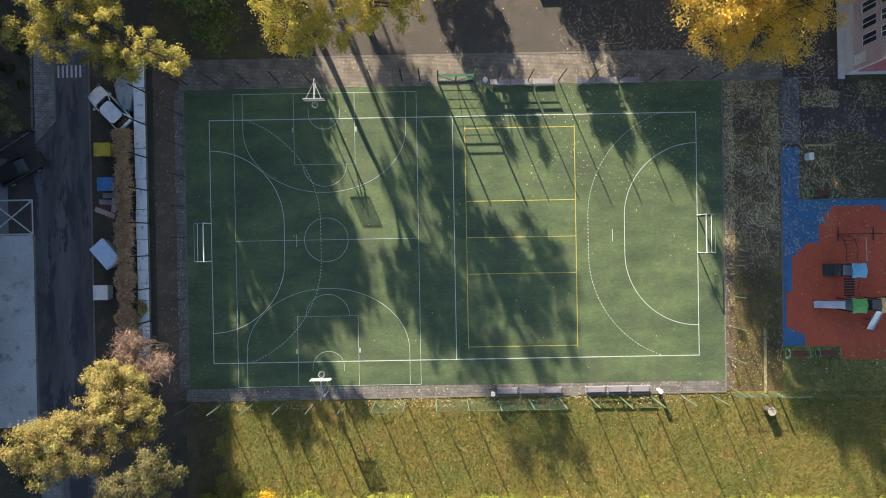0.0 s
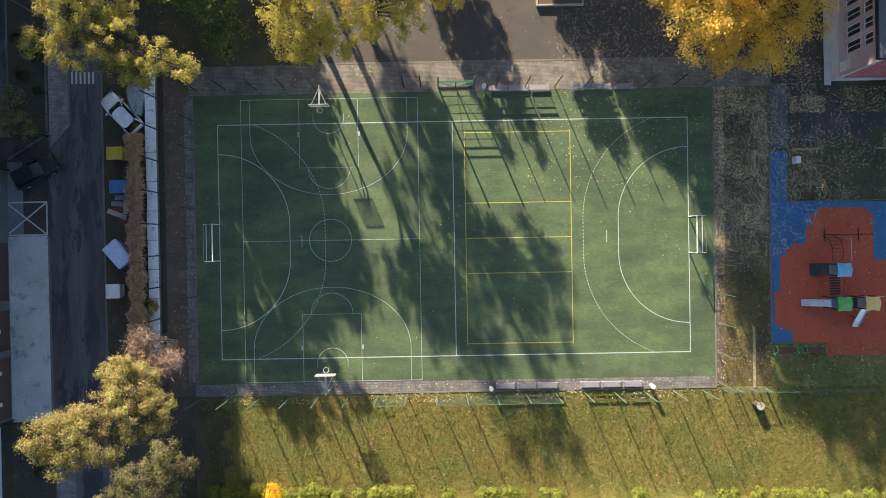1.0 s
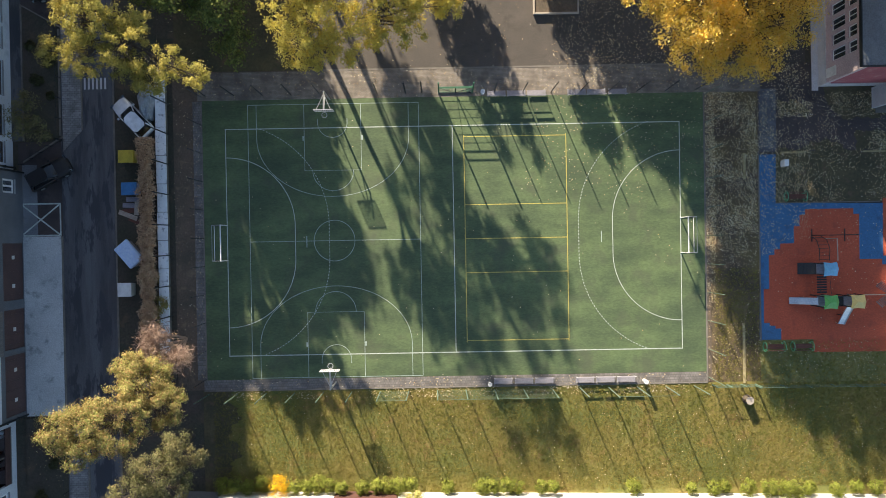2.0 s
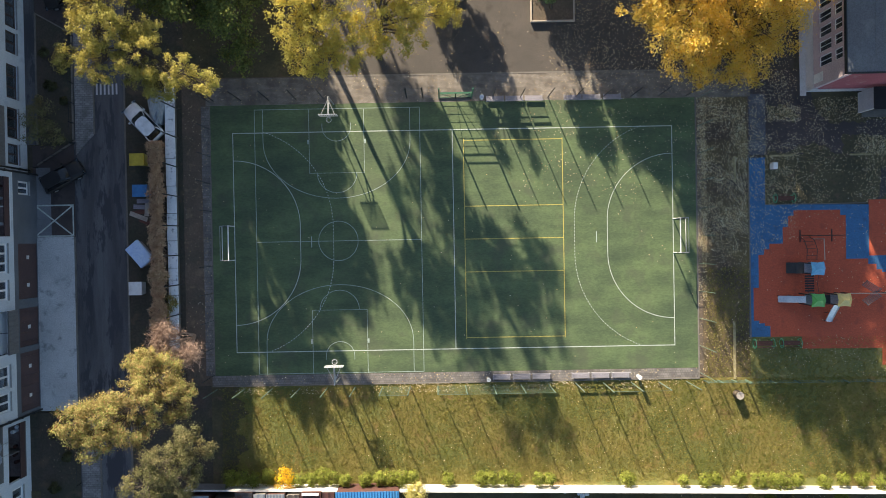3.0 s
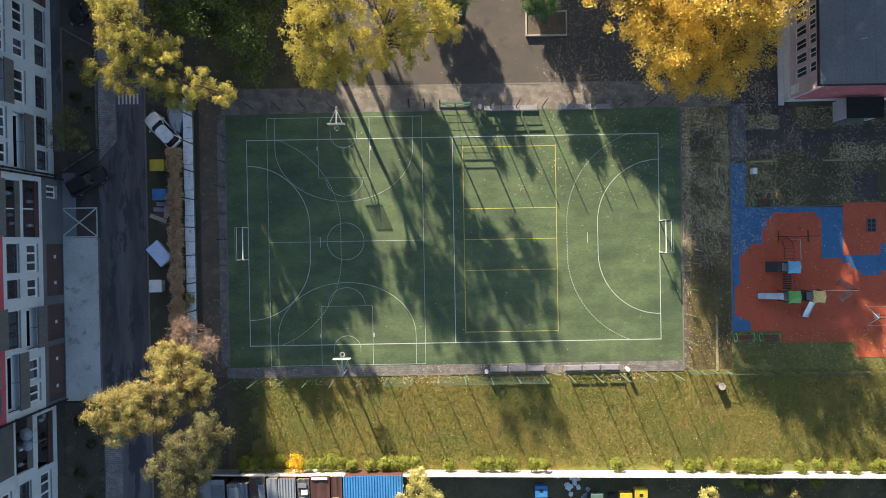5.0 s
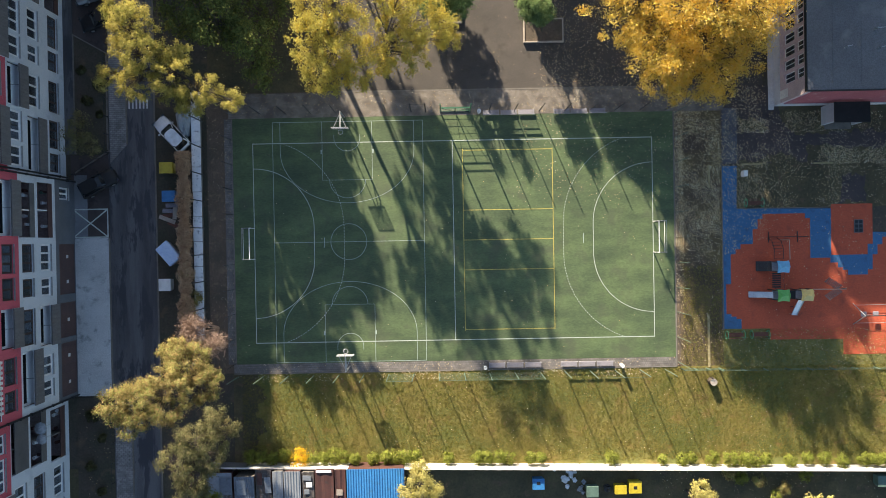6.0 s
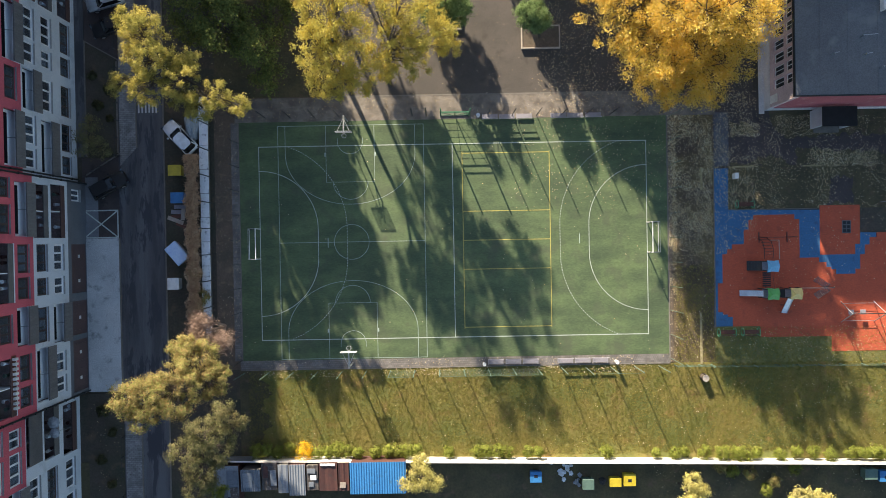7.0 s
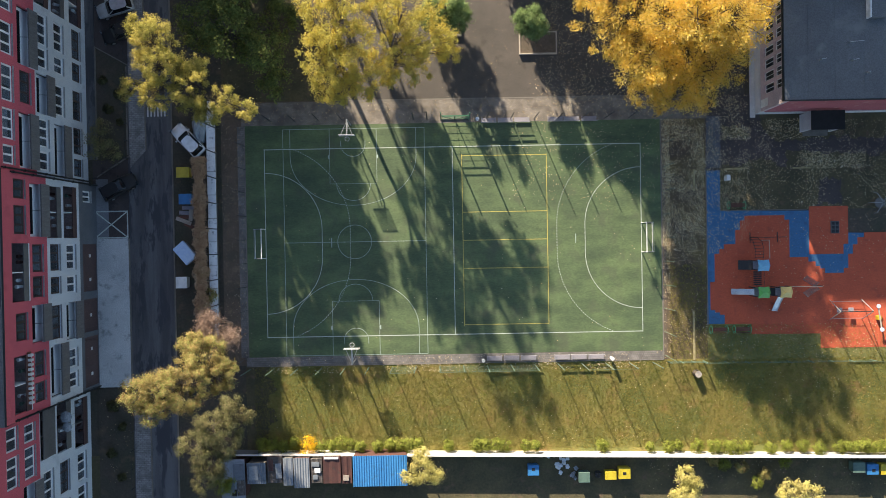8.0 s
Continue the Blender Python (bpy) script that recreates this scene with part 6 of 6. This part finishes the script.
def car(x, y, turn, body, label, length=3.95, width=1.62):
    c = thing("car", (x, y, 0.02), label, "car", "parked cars", turn=turn)
    L, Wd = length / 2, width / 2
    bm = bmesh.new()
    stations = [(-L, 0.80, 0.66), (-L + 0.07, 0.92, 0.84), (-L + 0.45, 0.98, 0.90), (-0.2, 1.0, 0.93), (L - 1.2, 0.99, 0.91), (L - 0.6, 0.95, 0.83), (L - 0.16, 0.86, 0.70), (L, 0.66, 0.55)]
    rings = []
    for px, f, top in stations:
        w = Wd * f
        rings.append([bm.verts.new((px, y, z)) for y, z in ((-w * 0.93, 0.26), (-w, 0.48), (-w * 0.985, top - 0.16), (-w * 0.88, top - 0.03), (-w * 0.45, top), (w * 0.45, top), (w * 0.88, top - 0.03), (w * 0.985, top - 0.16), (w, 0.48), (w * 0.93, 0.26))])
    for p, q in zip(rings, rings[1:]):
        for k in range(10):
            bm.faces.new((p[k], p[(k + 1) % 10], q[(k + 1) % 10], q[k]))
    bm.faces.new(rings[0][::-1])
    bm.faces.new(rings[-1])
    bmesh.ops.recalc_face_normals(bm, faces=bm.faces)
    for f in bm.faces:
        f.smooth = True
    part("body", bm, body, c)
    cab = bmesh.new()
    rings = []
    for px0, px1, wz, z in ((-L + 0.10, L - 1.15, Wd * 0.90, 0.86), (-L + 0.30, L - 1.50, Wd * 0.84, 1.16), (-L + 0.52, L - 1.92, Wd * 0.74, 1.40)):
        r = 0.22
        rings.append([cab.verts.new(p) for p in ((px0, -wz + r, z), (px0 + r, -wz, z), (px1 - r, -wz, z), (px1, -wz + r, z), (px1, wz - r, z), (px1 - r, wz, z), (px0 + r, wz, z), (px0, wz - r, z))])
    for p, q in zip(rings, rings[1:]):
        for k in range(8):
            cab.faces.new((p[k], p[(k + 1) % 8], q[(k + 1) % 8], q[k]))
    cab.faces.new(rings[-1])
    bmesh.ops.recalc_face_normals(cab, faces=cab.faces)
    part("glasshouse", cab, M["car_glass"], c, "dark tinted car windows")
    part("roof", prism([(-L + 0.44, -Wd * 0.5), (-L + 0.66, -Wd * 0.74), (L - 2.1, -Wd * 0.74), (L - 1.84, -Wd * 0.5), (L - 1.80, 0), (L - 1.84, Wd * 0.5), (L - 2.1, Wd * 0.74), (-L + 0.66, Wd * 0.74), (-L + 0.44, Wd * 0.5)], 1.403, 1.46), body, c)
    for sy in (-1, 1):
        part("roof_pillar", tubes(([(L - 1.18, sy * Wd * 0.91, 0.89), (L - 1.93, sy * Wd * 0.765, 1.41)], 0.045)), body, c)
        part("roof_pillar", tubes(([(-L + 0.14, sy * Wd * 0.91, 0.89), (-L + 0.54, sy * Wd * 0.765, 1.41)], 0.055)), body, c)
        part("wing_mirror", boxes((L - 1.45, L - 1.28, sy * (Wd + 0.10) - 0.09, sy * (Wd + 0.10) + 0.09, 0.88, 1.0), bevel=0.02), body, c)
        part("headlight", boxes((L - 0.16, L + 0.005, sy * Wd * 0.75 - 0.2, sy * Wd * 0.75 + 0.2, 0.60, 0.72), bevel=0.02), M["glass"], c)
        for px in (-L + 0.75, L - 0.80):
            wh = part("wheel", tubes(([(px, sy * (Wd - 0.2), 0.31), (px, sy * (Wd + 0.01), 0.31)], 0.31), seg=16), M["tyre"], c)
            part("rim", tubes(([(px, sy * (Wd + 0.012), 0.31), (px, sy * (Wd + 0.02), 0.31)], 0.19), seg=12), M["steel"], wh)
    return c


car(-27.9, 11.1, 133, M["car_white"], "pale silver hatchback parked beside the wall")
car(-35.3, 25.2, 196, M["car_silver"], "silver hatchback parked before the apartment block")
car(-35.3, 6.3, 28, M["car_black"], "black estate car parked on the forecourt")

car(-34.9, 22.6, 200, M["car_black"], "black hatchback parked beside the silver one", 3.7)

# painted no-parking box and zebra strips
mark = structure("marking_no_parking", bmesh.new(), M["line_white"], "white painted no-parking box with a cross", "road marking")
for a, b in (((-38.2, 0.95), (-34.65, 0.95)), ((-38.2, 3.75), (-34.65, 3.75)), ((-38.15, 0.95), (-38.15, 3.75)), ((-34.7, 0.95), (-34.7, 3.75)), ((-38.1, 1.0), (-34.75, 3.7)), ((-38.1, 3.7), (-34.75, 1.0))):
    off = 0.002 * len(mark.children)
    part("stroke", strip([a, b], 0.13, 0.017 + off), M["line_white"], mark)
zeb = structure("marking_crossing", bmesh.new(), M["line_white"], "worn white bars of a speed-bump marking", "road marking")
for k in range(6):
    part("stroke", strip([(-32.3 + 0.36 * k, 13.75), (-32.3 + 0.36 * k, 14.75)], 0.16, 0.016), M["school_pale"], zeb)


# ---------------------------------------------------------------- playground
RED, BLUE = M["rubber_red"], M["rubber_blue"]
structure("floor_playground_blue", prism([(26.85, -9.4), (27.05, 6.95), (28.48, 6.95), (28.4, 2.66), (42.0, 2.45), (42.0, 0.1), (43.7, 0.05), (43.7, -4.5), (30.0, -9.4)], -0.05, 0.02), BLUE, "blue rubber playground surface", "playground floor")
# the red field ends along its half-metre rubber tiles: after each run to a column it turns to a row
TILE, EDGE = 0.5, [(28.75, -9.42)]
for col, row in ((0, 2), (-1, 2.5), (-2, 3), (-3, 9), (-2, 15), (-1, 16), (0, 17), (2.5, 20), (3.5, 22), (4.5, 23), (13, 22), (14, 14), (18, 13), (19.5, 12), (20.5, 11.5), (21.5, 10.5), (25.5, 11.5), (26.5, 14.5), (27.5, 16.5), (28.5, 18), (30, 19)):
    x = 28.75 + col * TILE
    EDGE += [(x, EDGE[-1][1]), (x, -9.42 + row * TILE)]
EDGE = [p for p, q in zip(EDGE, EDGE[1:]) if p != q] + [EDGE[-1], (70.0, EDGE[-1][1])]
structure("floor_playground_red", prism([(38.95, -12.15), (38.95, -10.6), (31.6, -10.55), (31.6, -9.42)] + EDGE + [(70.0, -12.15)], -0.05, 0.028), RED, "brick-red rubber playground surface", "playground floor")
structure("floor_playground_square", prism([(37.88, 2.95), (37.85, -2.15), (41.5, -2.15), (41.5, -1.1), (42.02, -1.1), (42.02, 2.95)], -0.05, 0.032), RED, "brick-red rubber square on the playground", "playground floor")


def hip_roof(w, d, z, h):
    bm = bmesh.new()
    lo = [bm.verts.new(p) for p in ((-w, -d, z), (0, -d * 0.88, z + 0.03), (w, -d, z), (w * 1.22, 0, z + 0.02), (w, d, z), (0, d * 0.88, z + 0.03), (-w, d, z), (-w * 0.86, 0, z + 0.03))]
    up = [bm.verts.new((-w * 0.35, 0, z + h)), bm.verts.new((w * 0.45, 0, z + h))]
    a, b, c, e, f, g2, i, j = lo
    for q in ((a, b, up[0]), (b, up[1], up[0]), (b, c, up[1]), (c, e, up[1]), (e, f, up[1]), (f, g2, up[1]), (g2, up[0], up[1]), (g2, i, up[0]), (i, j, up[0]), (j, a, up[0])):
        bm.faces.new(q)
    bm.faces.new(lo[::-1])
    bmesh.ops.recalc_face_normals(bm, faces=bm.faces)
    return bm


def play_tower(x, y, roof, label):
    t = thing("play_tower", (x, y, 0.03), label, "play tower", "play towers")
    for sx in (-0.46, 0.46):
        for sy in (-0.46, 0.46):
            part("post", tubes(([(sx, sy, 0), (sx, sy, 2.47)], 0.05), seg=8), M["dark_steel"], t)
    part("deck", boxes((-0.5, 0.5, -0.5, 0.5, 1.1, 1.18)), M["wood"], t)
    for sy in (-0.48, 0.45):
        part("guard_panel", boxes((-0.4, 0.4, sy, sy + 0.03, 1.2, 1.8)), roof, t)
    part("roof", hip_roof(0.58, 0.60, 2.45, 0.42), roof, t, "coloured four-sided plastic roof")
    return t


play_tower(31.85, -3.15, M["roof_sky"], "play tower with a sky-blue roof")
play_tower(31.85, -5.95, M["roof_green"], "play tower with a bright green roof")
play_tower(34.15, -5.95, M["roof_yellow"], "play tower with a pale yellow roof")
bridge = thing("rope_bridge", (31.85, -4.55, 0.03), "dark plank bridge between two play towers", "bridge")
for k in range(7):
    part("plank", boxes((-0.42, 0.42, -0.72 + k * 0.22, -0.58 + k * 0.22, 1.0, 1.05)), M["dark_steel"], bridge)
for sx in (-0.45, 0.45):
    part("rope", tubes(([(sx, -0.8, 1.75), (sx, 0, 1.55), (sx, 0.8, 1.75)], 0.02)), M["dark_steel"], bridge)
link = thing("tunnel_bridge", (33.0, -5.95, 0.03), "dark plank walkway between two play towers", "bridge")
part("deck", boxes((-0.64, 0.64, -0.4, 0.4, 1.1, 1.16)), M["dark_steel"], link)
for sy in (-0.42, 0.42):
    part("rail", tubes(([(-0.5, sy, 1.8), (0.5, sy, 1.8)], 0.02)), M["dark_steel"], link)


def slide(x, y, turn, length, label):
    s = thing("slide", (x, y, 0.03), label, "slide", "slides", turn=turn)
    n = 8
    bed = bmesh.new()
    rows = []
    for k in range(n + 1):
        u = k / n
        z = 1.15 * (1 - u) ** 1.15 + 0.22
        rows.append([bed.verts.new((length * u, w, z + dz)) for w, dz in ((-0.3, 0.14), (-0.27, 0.0), (0.27, 0.0), (0.3, 0.14))])
    for a, b in zip(rows, rows[1:]):
        for k in range(3):
            bed.faces.new((a[k], b[k], b[k + 1], a[k + 1]))
    ex = bmesh.ops.extrude_face_region(bed, geom=bed.faces[:])
    bmesh.ops.translate(bed, verts=[v for v in ex["geom"] if isinstance(v, bmesh.types.BMVert)], vec=(0, 0, -0.03))
    bmesh.ops.recalc_face_normals(bed, faces=bed.faces)
    part("chute", bed, M["slide"], s)
    for sy in (-0.28, 0.28):
        part("leg", tubes(([(length * 0.97, sy, 0.22), (length * 0.97, sy, 0)], 0.03)), M["dark_steel"], s)
        part("leg", tubes(([(length * 0.5, sy, 0.7), (length * 0.5, sy, 0)], 0.03)), M["dark_steel"], s)
    return s


slide(31.34, -5.95, 180, 1.95, "straight polished steel slide of the green tower")
slide(34.1, -6.46, -97, 1.65, "short slide with a worn beige chute")
climber = thing("climbing_ramp", (30.2, -3.15, 0.03), "dark climbing ramp leaning on the blue tower", "climbing ramp")
part("ramp_board", prism([(-0.75, -0.5), (0.75, -0.5), (0.75, 0.5), (-0.75, 0.5)], 0.0, 0.06), M["plastic_black"], climber)
climber.matrix_basis = pose(30.85, -3.15, 0.50, 0, -38, 0)
for k in range(5):
    part("foot_rail", boxes((-0.6 + k * 0.3, -0.55 + k * 0.3, -0.45, 0.45, 0.063, 0.10)), M["dark_steel"], climber)
ladder = thing("arched_ladder", (31.95, -1.55, 0.03), "dark arched climbing ladder with metal rungs", "ladder")
for sx in (-0.45, 0.45):
    part("stringer", tubes(([(sx, 1.2, 0), (sx, 0.9, 0.9), (sx, 0.1, 1.4), (sx, -0.9, 1.3)], 0.03)), M["dark_steel"], ladder)
for k in range(7):
    u = k / 6
    part("rung", tubes(([(-0.45, 1.1 - 1.9 * u, 0.35 + 1.05 * math.sin(u * 1.6)), (0.45, 1.1 - 1.9 * u, 0.35 + 1.05 * math.sin(u * 1.6))], 0.02)), M["dark_steel"], ladder)
part("side_pole", tubes(([(0.75, 1.0, 0), (0.75, 1.0, 2.0), (0.75, -0.9, 2.1)], 0.04)), M["stump"], ladder, "pale wooden side pole")
bars = thing("pull_up_bars", (33.0, -0.25, 0.03), "dark steel horizontal bars on three posts", "exercise bars")
for x in (-1.45, 0.1, 1.45):
    part("post", tubes(([(x, 0, 0), (x, 0, 2.2)], 0.04)), M["dark_steel"], bars)
for x0, x1, z in ((-1.45, 0.1, 2.15), (0.1, 1.45, 1.75)):
    part("bar", tubes(([(x0, 0, z), (x1, 0, z)], 0.022)), M["dark_steel"], bars)
for x in (-1.45, 1.45):
    part("foot", tubes(([(x, -0.55, 0.03), (x, 0.55, 0.03)], 0.05)), M["dark_steel"], bars)
net_frame = thing("climbing_net", (37.4, -5.5, 0.03), "dark pyramid climbing frame with a pale pole", "climbing frame")
for s in (-1, 1):
    for k in range(6):
        bm = boxes((-0.75, 0.75, -0.33 + k * 0.12, -0.28 + k * 0.12, -0.025, 0.025))
        bmesh.ops.transform(bm, matrix=pose(0.35, s * 0.50, 0.5, s * 35, 0, s * -33), verts=bm.verts)
        part("climbing_bar", bm, M["panel_grey"], net_frame)
    for x in (-0.72, 0.72):
        bm = boxes((x - 0.03, x + 0.03, -0.36, 0.36, -0.06, -0.028))
        bmesh.ops.transform(bm, matrix=pose(0.35, s * 0.50, 0.5, s * 35, 0, s * -33), verts=bm.verts)
        part("side_bar", bm, M["panel_grey"], net_frame)
part("pole", tubes(([(-2.2, 0.05, 1.6), (1.1, 0, 1.45)], 0.035)), M["stump"], net_frame, "pale wooden pole")
for x in (-2.2, 1.1):
    part("leg", tubes(([(x, 0.05, 0), (x, 0.03, 1.6 if x < 0 else 1.45)], 0.04)), M["dark_steel"], net_frame)
swing = thing("swing_set", (41.6, -8.1, 0.03), "pale steel swing set with two seats", "swing")
part("top_bar", tubes(([(-1.7, 0, 2.25), (1.7, 0, 2.25)], 0.045)), M["dark_steel"], swing)
for x in (-1.7, 1.7):
    for s in (-1, 1):
        part("leg", tubes(([(x, 0, 2.25), (x + 0.05, s * 1.05, 0)], 0.045)), M["steel"], swing)
part("base_rail", tubes(([(-1.65, 0.9, 0.35), (1.65, 0.9, 0.35)], 0.02), ([(-1.65, -0.9, 0.35), (1.65, -0.9, 0.35)], 0.02)), M["steel"], swing)
for x in (-0.9, 0.3):
    st = part("seat", boxes((x - 0.28, x + 0.28, -0.25, 0.25, 0.5, 0.58), bevel=0.02), M["wood"], swing, "weathered swing seat")
    for dx in (-0.24, 0.24):
        part("chain", tubes(([(x + dx, 0, 0.58), (x + dx, 0, 2.22)], 0.012)), M["steel"], st)
saw = thing("seesaw", (45.0, -9.0, 0.03), "small seesaw with blue and lilac seats", "seesaw", turn=-82)
part("beam", boxes((-1.3, 1.3, -0.06, 0.06, 0.45, 0.53)), M["stump"], saw)
part("pivot", boxes((-0.2, 0.2, -0.2, 0.2, 0, 0.447)), M["plastic_yellow"], saw, "yellow pivot block")
for x in (-1.25, 1.25):
    part("seat", tubes(([(x, 0, 0.535), (x, 0, 0.60)], 0.22), seg=12), M["tarp"], saw, "pale blue round seat")
grille = thing("trampoline", (40.6, 0.7, 0.04), "small ground trampoline with a dark mat", "trampoline")
part("mat", boxes((-0.46, 0.46, -0.66, 0.66, 0, 0.05)), M["panel_grey"], grille)
for k in range(6):
    x, y = -0.21 + 0.42 * (k % 2), -0.42 + 0.42 * (k // 2)
    part("jump_pad", boxes((x - 0.17, x + 0.17, y - 0.17, y + 0.17, 0.053, 0.075)), M["dark_steel"], grille)
spin = thing("roundabout", (45.3, 3.2, 0.03), "dark metal playground roundabout on the grass", "roundabout")
part("disc", tubes(([(0, 0, 0.2), (0, 0, 0.28)], 0.55), seg=18), M["panel_grey"], spin)
for k in range(6):
    a = k * math.pi / 3
    part("grab_bar", tubes(([(0, 0, 0.9), (1.25 * math.cos(a), 1.25 * math.sin(a), 0.75), (1.25 * math.cos(a), 1.25 * math.sin(a), 0.25)], 0.025)), M["steel"], spin)
part("hub", tubes(([(0, 0, 0), (0, 0, 0.95)], 0.08), seg=8), M["dark_steel"], spin)
bench(30.0, 3.2, True, M["wood_red"], "brown slatted park bench with green ends on the shaded grass", "playground benches", M["ring_green"])

# ---------------------------------------------------------------- loose cover: leaves and grass
rng = np.random.default_rng(77)


def scatter(x0, x1, y0, y1, n, z=0.03):
    return np.stack([rng.uniform(x0, x1, n), rng.uniform(y0, y1, n), np.full(n, z)], 1)


def drifts(x0, x1, y0, y1, n, z=0.03):
    """Leaves that gather in drifts, thick in some patches and thin in others."""
    p = scatter(x0, x1, y0, y1, 2 * n, z)
    keep = [noise.noise(Vector((a * 0.35, b * 0.35, 3.0))) + 0.5 * noise.noise(Vector((a * 1.3, b * 1.3, 9.0))) + rng.normal() * 0.25 > 0.0 for a, b, _ in p]
    return p[np.array(keep)]


piles = [drifts(22.3, 31.5, -2.0, 15.0, 5200), drifts(22.6, 26.8, 0.0, 12.5, 2200), scatter(28.8, 31.8, 10.2, 11.6, 420), scatter(33.4, 39.5, 10.2, 12.4, 700), drifts(35.5, 44, 7.0, 8.8, 900), scatter(9, 31, 15.2, 26, 2600, 0.045), scatter(22.2, 26.8, -3.0, 13.0, 1300), scatter(27, 48, -2, 12, 420, 0.04), scatter(22.2, 23.1, -1, 12.5, 1500, 0.04), scatter(22.2, 23.0, -6, 0, 300, 0.04), scatter(22.2, 23.0, -13, -4, 110, 0.04), drifts(10, 31.0, 13.0, 26.0, 3200, 0.045), drifts(28, 48, 2.7, 12.2, 4200), scatter(8, 22, 4, 12.4, 260, 0.04), drifts(6, 22, 3, 13, 260, 0.035), drifts(22.9, 27, -13, -2, 330),
         drifts(-22, 22, -12, 12, 140, 0.035), drifts(-24.6, -22.9, -12, 13, 150), drifts(-12, 12, 15, 26, 260, 0.03), drifts(-22, 16, 12.7, 15, 300, 0.045), drifts(10, 50, -22, -13.2, 500, 0.06), drifts(26.6, 45, -13.4, -9.5, 420, 0.06), drifts(27.2, 50, -10, 2.4, 380, 0.05),
         drifts(-20, 22, -13.9, -13.1, 900, 0.06), drifts(-20, 22, -13.1, -12.1, 260, 0.06), scatter(-22.9, -22.1, -12, 12.5, 160, 0.05), drifts(-38, -34.6, -26, -15.6, 60, 0.05), drifts(20, 46, -27, -23.6, 160, 0.03), drifts(-30, -20, 12, 20, 60, 0.05), drifts(-22, 10, -22, -13.2, 220, 0.06)]
big = np.concatenate(piles)
tagged(mesh_part("fallen_leaves", leaf_mesh("fallen_leaves", big, 0.084, rng, 0.93, 0.75), FALLEN), "scattered dry yellow-brown leaves on the ground", "leaves", "", "stuff")


def grass_cover(name, spans, height, material, label, per=3):
    cs = np.concatenate([scatter(*s) for s in spans])
    n = len(cs)
    verts = []
    for k in range(per):
        a = rng.uniform(0, 6.283, n)
        w = 0.035 * rng.uniform(0.6, 1.4, n)
        o = rng.normal(size=(n, 2)) * 0.05
        h = height * rng.uniform(0.5, 1.5, n)
        lean = rng.normal(size=(n, 2)) * 0.06
        bx, by = cs[:, 0] + o[:, 0], cs[:, 1] + o[:, 1]
        verts.append(np.stack([np.stack([bx - w * np.cos(a), by - w * np.sin(a), cs[:, 2]], 1), np.stack([bx + w * np.cos(a), by + w * np.sin(a), cs[:, 2]], 1), np.stack([bx + lean[:, 0], by + lean[:, 1], cs[:, 2] + h], 1)], 1))
    v = np.concatenate(verts).reshape(-1, 3)
    me = raw_mesh(name, v, np.arange(len(v)).reshape(-1, 3))
    tagged(mesh_part(name, me, material), label, "grass", "", "stuff")


grass_cover("lawn_grass", [(-18.5, 50, -22.4, -13.2, 57000, 0.0), (22.9, 26.8, -13, -3.0, 2600, 0.0), (-21.5, -18.5, -22.2, -13.2, 1800, 0.0), (26.7, 50, -13.2, -9.5, 6500, 0.0)], 0.055, GRASS, "tufts of yellowing autumn grass on the lawn")
